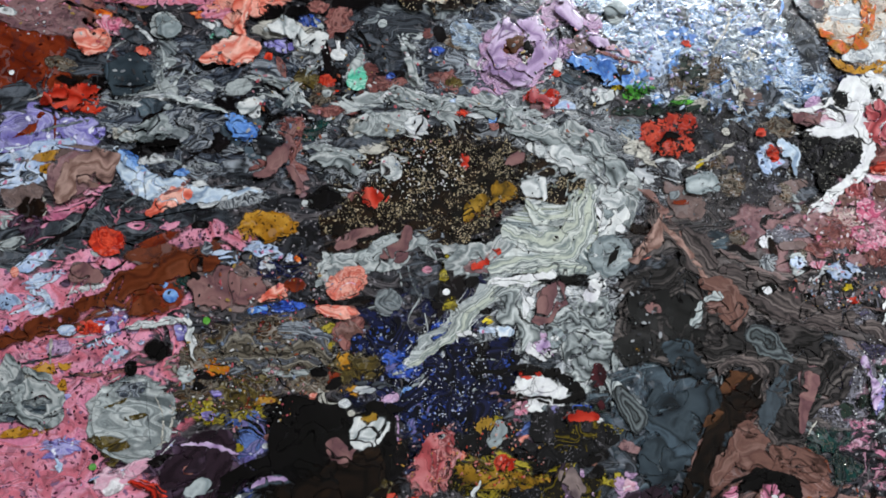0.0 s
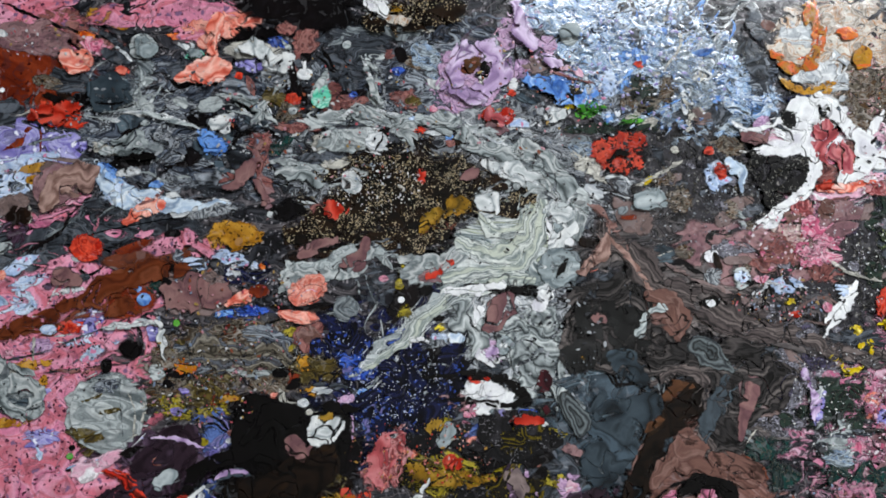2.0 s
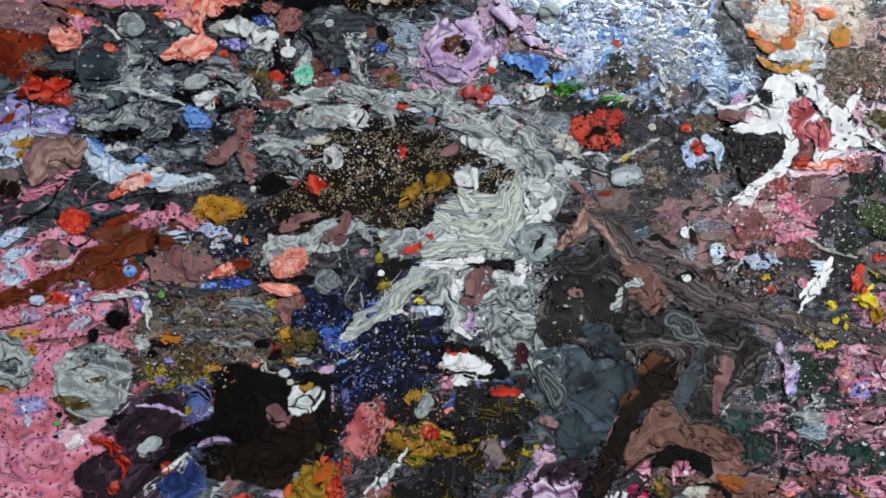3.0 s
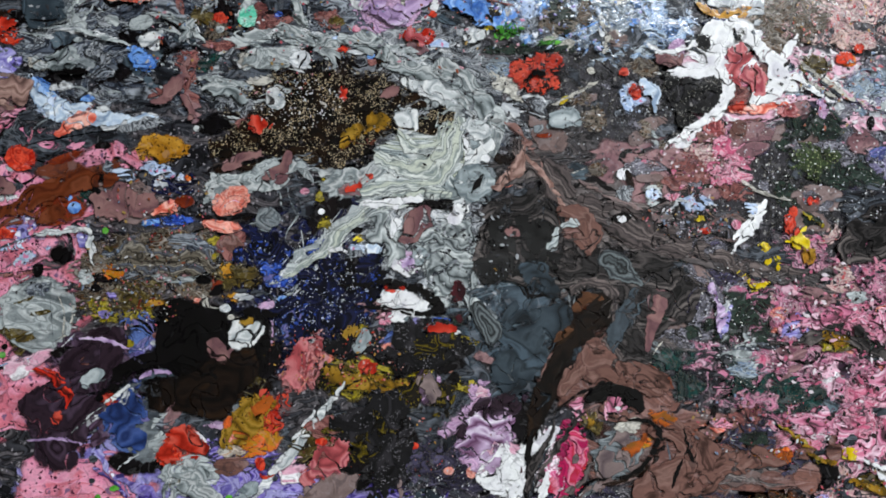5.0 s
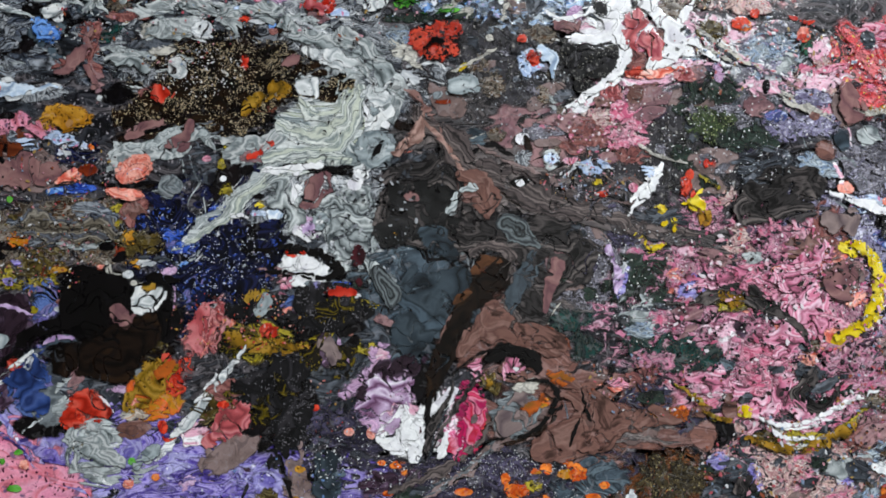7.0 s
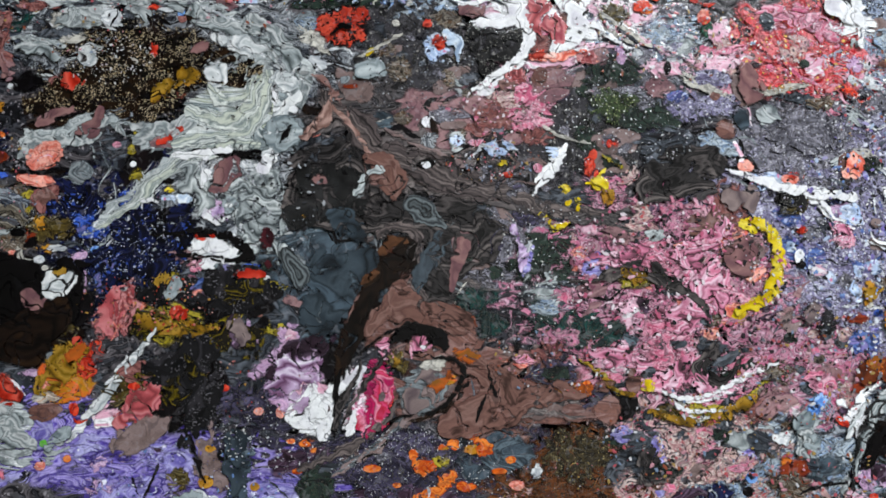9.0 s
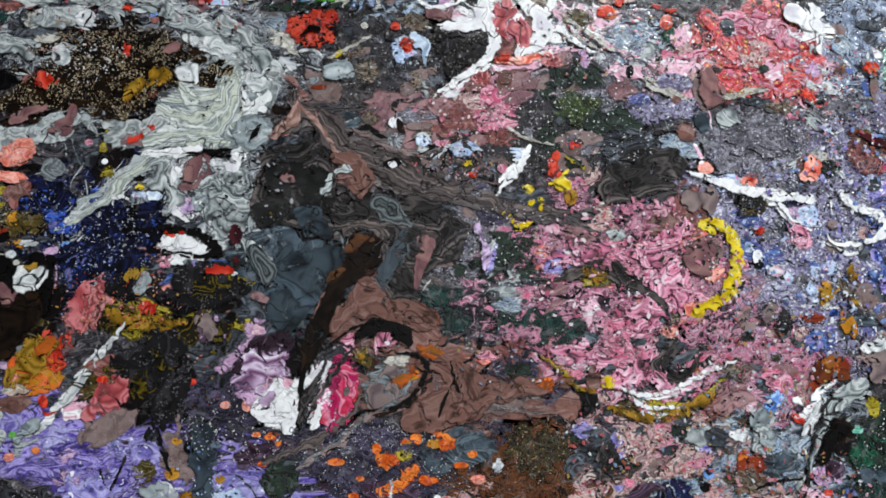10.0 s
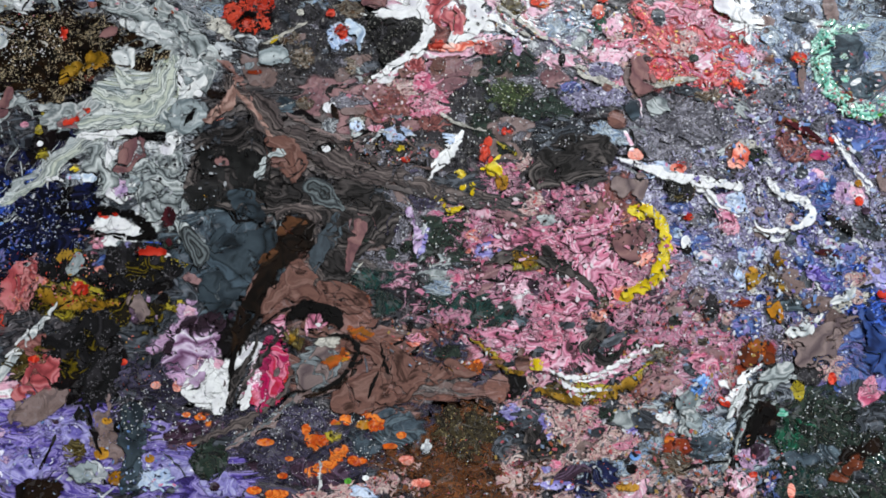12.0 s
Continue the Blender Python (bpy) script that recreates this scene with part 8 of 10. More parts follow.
pool('flesh', 408.4, 111.9, 5.1, 10.7, 22, 0.5)
pool('rose', 413.7, 104.9, 14.4, 3.6, 12)
pool('coral', 399.5, 126.2, 5, 4.4, 2)
pool('silver_violet', 406.6, 72.2, 14.1, 7.1, 2)
drop('terracotta', 410.7, 57.3, 6.3, 6.4, 2, 0.3)
drop('stone_blue', 420.6, 63.7, 5, 7, 22, 0.3)
drop('terracotta', 404.8, 77.5, 3.5, 2.9, 2)
pool('sky_grey', 406.5, 47.2, 13.9, 7.1, -19)
streak('pink_white', 3.5, (415.3, 51.1), (418.8, 42.3), (422.2, 33.6))
pool('coral', 422.3, 35.3, 4.9, 4.2, 2)
streak('bone', 3.1, (300.3, 59.8), (309, 53), (319.5, 49.8), (329.9, 47.7))
streak('white', 4.8, (316.1, 47.3), (309.3, 39), (300.9, 30), (297.6, 23.6))
drop('rose', 299.1, 32.7, 3.1, 3.1, 2)
drop('ice', 307.5, 42.4, 4.8, 3.9, 2, 0.5)
pool('red', 341.3, 48, 5.6, 2.8, 2, 0.4)
pool('red', 329.4, 34.3, 3.8, 6.3, -8, 0.35)
drop('red', 331.7, 41.4, 2.8, 3.2, 2)
streak('yellow', 3.1, (326.8, 23.8), (333.6, 27.5), (338.7, 32.9))
streak('gold', 2.8, (336.9, 41.6), (343.9, 36.5), (352.6, 31.5))
drop('yellow', 314.8, 20, 4.1, 3.1, 2, 0.5)
drop('yellow', 321.8, 13.2, 3.1, 3.5, -29, 0.5)
drop('yellow', 323.6, 8.1, 2.1, 1.4, 2)
drop('yellow', 309.1, -2.6, 4.4, 2.4, 2, 0.5)
drop('yellow', 301.5, 5.1, 2.7, 2.1, 2)
drop('yellow', 333.7, 24, 4.8, 4.2, 2, 0.5)
drop('ochre', 340.7, 15.5, 4.8, 6.2, 2, 0.5)
pool('flesh', 352.6, 28, 4.8, 8.4, -49, 0.4)
pool('charcoal', 313.3, 13, 20.6, 9, 2, 0.4)
streak('smoke', 8.2, (275.6, 15.4), (299.7, 9.2), (327.1, 5.8), (358, 7.3))
streak('smoke', 4.8, (316.9, 2.7), (344.3, 0), (358.1, -8.2))

# red field and silver-violet field
pool('red_glitter', 442.3, 113.2, 24.7, 16.3, -29, 0.5)
pool('red_glitter', 470.6, 88.7, 28.7, 12.3, 2, 0.5)
pool('red_glitter', 438.5, 87.6, 17.7, 7.3, -8, 0.5)
pool('rose', 449.6, 126.3, 21.6, 11, 2, 0.5)
pool('rose', 474.7, 118.1, 14.1, 11.2, -29)
pool('flesh', 453, 106.3, 9.3, 10.9, 2, 0.4)
pool('pink_white', 465.4, 97.6, 6.6, 8.5, 32, 0.5)
drop('forest', 459.3, 98.1, 3.2, 2.9, 2)
streak('rose', 2.9, (449.3, 97.1), (456.3, 90), (470.6, 85.1), (484.9, 86.3))
pool('white', 489.3, 126, 15.6, 15, -40, 0.4)
pool('pale_grey', 492.6, 111.4, 5.1, 3.7, 2)
pool('sky_grey', 508.9, 113.8, 8, 8.1, 2)
streak('white_grey', 4.3, (485, 91), (492.1, 85.8), (493.7, 78.7))
pool('orchid', 490.5, 98.5, 5.8, 5.1, 2)
drop('charcoal', 437, 124, 5, 6.6, 2)
pool('bone', 445.6, 82.4, 21.6, 2.9, 12, 0.6)
pool('ochre', 443.8, 82.4, 9.2, 2.5, -8, 0.6)
pool('charcoal', 457.9, 75.7, 14.1, 4.4, -13, 0.5)
pool('khaki', 468.6, 74.2, 9.3, 5, 2)
streak('red', 5, (481.3, 85.5), (491.9, 76.8), (499.1, 78.8))
pool('pale_grey', 436.5, 66, 7.8, 7.1, 2)
pool('pale_grey', 488.1, 65.9, 6.5, 8.5, 12, 0.4)
drop('terracotta', 507.5, 98.7, 5.1, 4.7, 2, 0.4)
drop('red', 526, 100.9, 5.1, 4, 2, 0.3)
pool('taupe', 528.1, 87.1, 2.9, 10.9, 2)
pool('ash', 506.2, 75.5, 21.6, 10.8, 2, 0.5)
pool('silver_violet', 534.9, 72.8, 10.8, 14.4, 2)
pool('charcoal', 525.6, 127.3, 10.8, 3.7, -8, 0.4)
pool('taupe', 547.6, 131.9, 4.5, 11, 12)
pool('stone_blue', 557.6, 102.7, 13.2, 16.1, 2, 0.5)
streak('mint_glitter', 9.5, (540, 120.5), (537.6, 102), (542.5, 83.9), (552.9, 69.8))
streak('mint_glitter', 6.6, (547.1, 117.1), (558.2, 119.3), (573, 123.6))
streak('mint_glitter', 8, (551, 69.7), (567.2, 66.6), (581.2, 72.5))
streak('green', 3.6, (556.3, 64.4), (570.7, 63.8), (581, 67))
drop('mint_glitter', 555.3, 88, 2.9, 2.9, 2)
drop('mint_glitter', 555.1, 102.6, 2.9, 2.2, 2)
pool('stone_blue', 564.2, 84.7, 18.2, 10.9, 2)
drop('brown', 556.7, 75.3, 3.6, 5.1, 2)
drop('white_grey', 562.5, 86.4, 4.5, 1.8, 31)
pool('denim', 563, 50.3, 21.7, 15.8, 2, 0.5)
streak('charcoal', 3.6, (498.7, 62.6), (505.7, 53.9), (503.7, 44.9))
streak('white', 2.9, (493.4, 62.4), (500.5, 59.1), (507.7, 61.1))
streak('brown', 6.5, (511.3, 63), (527.2, 54.5), (539.5, 46))
streak('olive', 2.9, (511.3, 64.8), (527.2, 56.3), (541.3, 47.8))
streak('white', 3.6, (548.6, 49.8), (555.4, 39.3), (558.7, 31.2))
streak('charcoal', 5, (552.2, 49.9), (560.8, 39.4), (566, 34.2))
drop('red', 546.8, 49, 3.6, 3.6, 2, 0.4)
pool('salmon_dusk', 523.3, 43.7, 17.6, 10.9, -19, 0.6)
pool('magenta', 537.5, 38.8, 7.2, 3.6, 2)
drop('terracotta', 484, 38.2, 7.3, 6.9, 31, 0.25)
pool('pale_grey', 476.9, 38.7, 4.3, 5.7, 2)
pool('bone', 494.8, 42.8, 7.7, 4.3, -19, 0.5)
pool('forest', 498.2, 37.6, 7.8, 5, 2)
pool('ash', 459.4, 54.2, 28.5, 12.8, 2)
drop('coral', 448.5, 28, 6.3, 3.2, 2)
pool('ice', 434.5, 26.9, 10.5, 5.6, 2)
streak('white', 6.3, (431, 25), (448.5, 22), (466, 19), (478.3, 16.9))
streak('white', 3.2, (455.5, 18.7), (465.9, 12), (474.6, 3.5), (486.8, -1.5))
drop('white', 485.4, 17.8, 3.5, 3.2, 2)
drop('olive', 450.8, 13.3, 8.4, 7.7, 2, 0.3)
drop('black', 442.5, 16.6, 3.5, 3.5, 2)
pool('navy', 474.8, 17.5, 7.8, 5.6, 2, 0.5)
drop('red', 454.2, -1.6, 3.2, 2.8, 1, 0.25)
pool('rose', 479.7, -5.1, 8.4, 9, 1, 0.6)
pool('pink_white', 477.9, -8.6, 5.6, 4.9, 1, 0.6)
drop('white', 452.6, -17.9, 3.1, 4.8, 1)
drop('black', 453.6, -22.4, 2.8, 2.4, 1)
streak('white_grey', 2.5, (486.7, -6.7), (498.9, -9.9), (511.1, -14.8), (529.2, -0.4))
streak('white', 4.3, (508.4, 18.4), (515.4, 13.3), (525.9, 8.3), (531, -0.3))
pool('white', 527.4, -2.8, 6.5, 4.1, 21, 0.4)
streak('white_grey', 1.8, (497.9, 21.6), (499.3, 7.6))
drop('taupe', 499.2, 2.4, 3.5, 3.5, 2)
drop('blue', 542.2, 18.7, 5.7, 5, 2, 0.35)
drop('cobalt', 544, 17.6, 3.2, 3.2, 2)
pool('denim', 532.9, 5, 14.2, 17.5, 2, 0.5)
streak('forest', 5, (536.5, 5.1), (546.8, -3.4), (559.1, -9))
streak('white', 3.2, (558.7, 30.5), (563.8, 23.5), (568.9, 14.8))
drop('ochre', 562, 21.7, 2.9, 2.5, 2)
drop('red', 561.6, 10.4, 2.9, 3.2, 2)
drop('plum', 565.7, 4.8, 3.2, 2.5, 2)
pool('taupe', 576.4, 23.9, 5.8, 10.7, 2)
drop('red', 575.4, -47.9, 3.5, 4.1, 1)
drop('charcoal', 525.7, 27.7, 5, 4.6, 2)
pool('ochre', 493.1, -37.7, 4.8, 8.3, -14, 0.5)
pool('ochre', 511.5, -28.6, 4.9, 4.8, 1, 0.6)
pool('ochre', 512.2, -42.4, 4.1, 5.6, -29, 0.5)
streak('khaki', 7, (500.2, -30.6), (513.9, -44.1), (524.2, -50.7))
pool('taupe', 517.5, -40.5, 10.2, 8.5, -39, 0.4)
pool('denim', 535.3, -33.2, 17.1, 7.1, -29, 0.5)
pool('purple', 535.2, -36.7, 13.7, 5.7, -29, 0.5)
streak('brown', 2.5, (532.1, -21.2), (542.6, -24.4), (549.6, -26))
pool('stone_blue', 517.1, -54.3, 17.4, 4.8, -9, 0.5)
pool('taupe', 534.7, -53.9, 10.5, 5.5, 1)
pool('bone', 548.7, -53.6, 8.6, 4.7, 30, 0.5)
drop('flesh', 557.7, -48.3, 4.3, 5.4, 30)
pool('taupe', 444.2, -55.8, 10.4, 8.8, 1, 0.5)
pool('charcoal', 468.3, -58.7, 4.8, 8.2, -9, 0.4)
drop('rust', 485.8, -53.2, 7, 4.4, 1, 0.5)
drop('forest', 445.8, -65.9, 4.8, 4.1, 1)
pool('denim', 489, -66.7, 10.4, 8.1, 1, 0.5)
pool('orange_ochre', 506.6, -56.2, 4.2, 10.1, 20, 0.5)
pool('flesh', 523.8, -66.1, 14.1, 4.7, 11, 0.5)
streak('white_grey', 2.4, (514.9, -74.7), (523.7, -69.5), (534.3, -65.8))
pool('taupe', 544.8, -67.3, 11.9, 13.6, 1, 0.5)
pool('cobalt', 569.6, -60, 8.5, 17.1, 1, 0.5)
pool('denim', 565.2, -83.9, 11.9, 11.5, 1, 0.5)
drop('green', 570.9, -80.4, 3.7, 3.2, -29)

# right-hand bottom
pool('pink_mix', 440.5, -76.1, 17.2, 8.7, 1, 0.5)
pool('khaki', 437, -84.6, 13.7, 6.7, 1, 0.5)
pool('rose', 460.9, -92.5, 11.7, 10, 1, 0.5)
pool('mauve', 436.9, -102.9, 13.7, 9.9, 1)
pool('rust', 495.6, -83.5, 13.2, 7.4, 1, 0.4)
pool('rust', 485, -93.8, 5.5, 5.4, 1)
streak('white', 3.1, (488.3, -98.7), (498.9, -90.2), (511.1, -85.6))
pool('bone', 491.9, -93.7, 3.5, 1.7, 1)
pool('flesh', 518.3, -74.6, 8.1, 11.8, -29, 0.5)
drop('denim', 520.6, -83.1, 3.5, 3, 1)
pool('white', 486.5, -103.8, 5.4, 13.6, -29, 0.4)
streak('white', 5.5, (474.3, -112.3), (488.1, -108.7), (490.1, -98.7))
streak('white', 4.8, (471.1, -99), (477.9, -105.6), (484.6, -115.4), (482.7, -122.1))
drop('red', 475, -112.9, 4.7, 2.4, -29)
drop('plum', 476.2, -106.3, 4.1, 2.3, 1)
pool('sky_grey', 460.8, -105.9, 8.9, 8, 1, 0.5)
drop('blue', 459.1, -104.2, 5.4, 6.8, -29, 0.4)
drop('pale_grey', 457.9, -112.5, 5.5, 6, 1, 0.3)
drop('pale_grey', 454.3, -125.8, 6.1, 6.6, 1, 0.3)
pool('sky_grey', 467.2, -132.2, 15, 14.4, 1, 0.5)
pool('stone_blue', 463.7, -138.8, 13.6, 7.8, 1)
pool('slate', 505.5, -101.8, 15, 10.2, -19, 0.4)
streak('silver', 10.4, (509.2, -91.7), (496.8, -105.3), (489.6, -122), (484.1, -138.5))
pool('black', 496.4, -123.5, 9.7, 13.2, 39, 0.35)
pool('brown_black', 500, -118.5, 7.6, 9.9, 39)
pool('white_grey', 440.1, -121.1, 6.8, 5.3, 1)
pool('orange_ochre', 441.7, -137.5, 4.1, 8.5, 1, 0.5)
pool('rust', 446.7, -142.3, 8.8, 9.8, 1, 0.5)
pool('khaki', 443.2, -148.9, 14.9, 8.4, 1, 0.5)
streak('black', 3, (446.6, -153.7), (463.5, -148.6), (477.2, -146.8))
streak('black', 2.7, (479, -138.6), (479.1, -151.7), (475.1, -164.7), (473.4, -168.6))
streak('white_grey', 1.7, (477.5, -128.8), (480.7, -138.6), (477.1, -148.4))
pool('orchid', 490.8, -143.4, 11.6, 9.2, 1, 0.5)
pool('plum', 496, -141.7, 6.8, 5.2, 1)
pool('pink_white', 483.7, -159.8, 10.2, 8.4, 1, 0.4)
drop('red', 491.3, -154.8, 3.1, 2.3, 1)
pool('denim', 502.4, -161.2, 8.2, 7.8, 1, 0.5)
pool('plum', 480.2, -165.3, 5.4, 3.2, 1)
pool('flesh', 449.8, -161.8, 16.9, 6.4, 10, 0.5)
pool('plum', 453.2, -162.4, 4.7, 5.8, 29)
drop('coral', 514.2, -163.7, 2.7, 4.6, 1)
pool('emerald', 514.9, -138.1, 9, 17.7, 6, 0.45)
pool('teal', 517.8, -157.8, 13.7, 13, 1, 0.4)
streak('emerald', 2.8, (511.9, -121.7), (525.6, -124.8), (532.4, -128))
pool('mint', 510.3, -118.4, 3.5, 3, 29)
pool('forest', 542.8, -127.8, 24.3, 19.8, 1, 0.4)
pool('stone_blue', 528.5, -144.5, 17.2, 7.9, 1, 0.4)
pool('brown_black', 556.1, -140.9, 15.4, 6.5, 20, 0.4)
pool('brown', 548.9, -150.8, 13.9, 6.5, 29, 0.5)
pool('charcoal', 563.8, -120.9, 13.9, 10, 1)
pool('rose', 564.4, -104.2, 8, 9.1, -39, 0.4)
pool('lilac', 571.6, -100.7, 3.5, 6.7, 1)
pool('flesh', 540.4, -92.8, 14.1, 8, 20, 0.5)
streak('white_grey', 2.8, (530.2, -85.2), (537.3, -82.7), (544.3, -80.9))
drop('red', 541, -97.8, 2.8, 4, 1)
pool('gold', 520, -104.9, 4.8, 6.7, 1)
pool('taupe', 530.4, -77.8, 11.9, 8.1, 1)
pool('soot', 526.5, -94.7, 10.4, 8.1, 1)

# smooth stream and folds of the great swirl
pour('grey_veins', [(37.4, 135.2, 4.2), (61.1, 130.6, 3.6), (81.9, 128.7, 4.2), (99.8, 120, 4.5), (114.8, 113.7, 3.9), (129.8, 111, 3)], [(129.9, 117.7, 5.5), (144.9, 104.3, 7.3), (156.7, 87.8, 7.3), (160, 71.4, 4.8)])
pour('grey_veins', [(2.9, 36.3, 2.8), (7, 44.9, 4.6), (21.2, 45.6, 4), (35.5, 44.5, 2.9), (51.2, 56.2, 3.5), (67.2, 49.7, 6.4), (84.7, 51.3, 6.4), (97.9, 58.8, 5.3)])
pour('heart_black', [(5.2, 64.4, 4.6), (23.6, 73.4, 7), (43.7, 84.5, 12.3), (64.2, 87.8, 16.5), (81.8, 86.6, 13.6), (95.1, 86.8, 10.1), (121.9, 84.3, 4.2), (131, 88, 4.8), (139.2, 93, 0.9)], [(38.1, 64.8, 2.9), (67.2, 62.2, 4.7), (87.7, 70.4, 4.7)], [(37.7, 106.1, 3.5), (67.1, 106.7, 4.2), (90.8, 103.2, 6), (114.6, 96.2, 4.8)])
pour('navy_flecked', [(48.3, -20.1, 8.2), (69.7, -3.6, 13.9), (76.8, -22.4, 12.6), (94.6, 5.1, 7.6), (58.3, -32.4, 8.8)], [(25.1, 4.5, 6.3), (40.5, 11.3, 7)])
pour('swirl_bands', [(106.9, 78.1, 3), (112.8, 69.9, 4.2), (125.6, 70, 4.2), (131.2, 79, 3)], [(97.9, 61.7, 5.3), (114.2, 56.9, 4.7), (129.1, 62.1, 4.5), (136, 79.1, 3.3)], [(92, 44.1, 5.3), (111.1, 47.5, 4.1), (129, 52.9, 4.1), (138.2, 66.6, 3.6), (140.9, 86.1, 3.3)], [(133.3, 43.5, 3.5), (108.1, 41.6, 4.1), (90.5, 34.5, 5.2), (80.3, 25.2, 4.9), (67.3, 11.5, 3.7), (53, -1, 2), (37.8, -12.2, 0.4)])
pour('white_veins', [(108.7, 107.5, 3), (123.7, 103.6, 5.4), (137.2, 99.6, 3.6)])
pour('white_veins', [(141.5, 83.1, 2.7), (149.9, 81.7, 6), (153.3, 72.8, 6.6), (144.6, 59.3, 2.7), (142.3, 46, 2.7), (140, 37.1, 2.1)])
pour('cell_grey', [(146.9, 51.9, 8.3), (152.9, 54.3, 7.2), (148.5, 43.1, 4.7)])
pour('jet', [(148.6, 45.4, 0.9), (151.1, 50.5, 1.8), (154.2, 54.9, 1.2)])
pour('cell_grey', [(148.8, 73.6, 3.3)])
pour('white_enamel', [(155.3, 65.3, 2.1)])
pour('white_veins', [(110.6, 87.1, 6.9)])
pour('dusk_rose', [(102.1, 101.3, 3.9), (96.7, 100.3, 2.4)])
pour('dusk_rose', [(26.6, 62.9, 2.6), (18.1, 59.4, 3.2), (9.6, 54.9, 2.3)])
pour('dusk_rose', [(44, 59.7, 4.3), (39.7, 53.8, 4.9), (34, 50.3, 2.3)])
pour('ochre_flecked', [(95.1, 85.4, 6.5), (84.8, 81.3, 5.3), (77.4, 71.8, 3.5)])
pour('white_veins', [(34.9, 95.3, 5.9)])
pour('smoke_bands', [(32, 94.7, 2.6)])
pour('scarlet', [(27.9, 79.9, 4.9), (20.7, 78.6, 2.3)])
pour('scarlet', [(73.6, 99, 2.7)])
pour('scarlet', [(85.3, 47.8, 0.9), (90.5, 52.8, 1.8), (81.7, 45.5, 1.7), (78.2, 44.9, 1.2)])
pour('jet', [(90.5, 38.6, 0.6), (105.2, 39.8, 1.8), (122.8, 38.8, 2.1), (134.7, 37.1, 1.5), (143.6, 34.2, 0.9)])
pour('ice_bands', [(-102.7, 103.3, 1.1), (-97.5, 92.4, 3.9), (-88, 85.3, 6.8), (-75.4, 81.8, 6.2), (-55.9, 80.1, 3.1), (-29.3, 81.9, 0.6)])
pour('coral_bands', [(-68.4, 79.9, 4.5), (-79.3, 74.8, 4.5), (-84.7, 71.9, 2.2)])

# smooth pools and drops on top
drop('coral', -115.1, 158.5, 7.8, 6.8, 13, 0.12)
drop('pale_grey', -81.8, 167.9, 7.7, 7.2, 23, 0.06)
pool('coral', -47.7, 153.6, 12, 5.4, 7, 0.15)
drop('coral', -40.9, 157.5, 5.7, 6, 2, 0.12)
drop('red', -104.5, 55.8, 9.3, 7.5, -10, 0.12)
pool('coral', 13.3, 36.3, 11.9, 7.4, 33, 0.13)
streak('salmon_dusk', 1.1, (6.7, 30.6), (13.3, 38.6), (21.9, 37.5), (18.5, 32.1))
streak('pink_white', 1.4, (10, 33.5), (15.6, 36.3), (19, 34.9))
pool('coral', 9.1, 21.5, 10.7, 3.7, -6, 0.15)
streak('black', 2.2, (-4.5, 27.1), (10.1, 25.8), (28.5, 29))
drop('grey', 34.5, 26.5, 7.7, 7.1, 0, 0.12)
pool('green', -52, 32, 3.6, 1.7, 26, 0.5)
pool('mauve', -122.5, 89.1, 13.6, 11.5, 33, 0.15)
streak('taupe', 2.4, (-128.9, 80.4), (-119.8, 89.1), (-109.4, 99.4))
streak('salmon_dusk', 2.5, (-78.1, 79.7), (-71.3, 82.7), (-65.9, 87.7))
drop('blue', -72.7, 29.1, 3.8, 3.4, 0, 0.1)
pool('blue', -40.7, 114.5, 8, 5, -19, 0.2)
drop('mint', 17.4, 142.2, 5.6, 6.6, -19, 0.12)
streak('pale_grey', 4.1, (19.5, 158.1), (17.9, 150.7), (14.5, 143.7))
pool('ochre', -27.4, 64, 14.1, 8.6, 1, 0.25)
drop('pale_grey', -87, -29.7, 20.9, 19.9, 0, 0.05)
pool('grey', -88.9, -16.7, 10.7, 5.4, 0, 0.3)
pool('olive', -97.1, -41.4, 10.7, 3.2, -9, 0.3)
streak('olive', 2.1, (-101.9, -25.3), (-96.6, -23.4), (-91.4, -21))
pool('bone', -74.8, -33, 5.4, 10.7, -10, 0.3)
drop('black', -78.2, 3, 6.2, 4.7, 0, 0.2)
drop('black', -90.2, -6.3, 3, 3.8, 0, 0.3)
pool('ochre', 27, -31.3, 3.6, 1.7, 0, 0.3)
pool('orchid', 98.5, 158.3, 18.8, 16, 2, 0.25)
streak('pink_white', 4.2, (88, 156.5), (92.5, 167.5), (104.7, 171), (113.8, 163.5))
streak('orchid', 2.4, (85.5, 153.9), (92.4, 144.3), (106, 144), (115.2, 154.2))
streak('pink_white', 1.8, (90.3, 151), (100, 147.6), (111.5, 152.5))
streak('mauve', 1.2, (87.4, 159.5), (97.1, 169.2), (110.8, 167.7), (115.9, 158.9))
pool('brown', 98.6, 161.7, 6.1, 4, 12, 0.3)
streak('black', 3.7, (104.6, 164.7), (108.6, 160.2), (106.1, 153.9))
drop('bone', 107, 154.6, 3.4, 2.7, 22, 0.15)
pool('grey', -93.3, 142.2, 12.3, 8.3, 10, 0.12)
streak('pale_grey', 1.4, (-102.9, 137.5), (-94.3, 133.3), (-81.9, 138), (-82.4, 148.4))
pool('black', -98.9, 135.5, 6.7, 1.2, -2, 0.2)
drop('stone_blue', -92, 143.7, 6.7, 4.2, 12, 0.15)
streak('white_grey', 2.5, (-76, 129.6), (-60.4, 127), (-47.5, 122.9))
pool('white_grey', -85, 97.2, 6.6, 2.6, 9, 0.2)
pool('pale_grey', 31.8, 117.9, 17.1, 7.2, 14, 0.2)
pool('white_grey', 47.9, 118.3, 7.2, 7, 61, 0.25)
streak('black', 2.1, (52.2, 125), (50.8, 118.9), (47.9, 112.9))

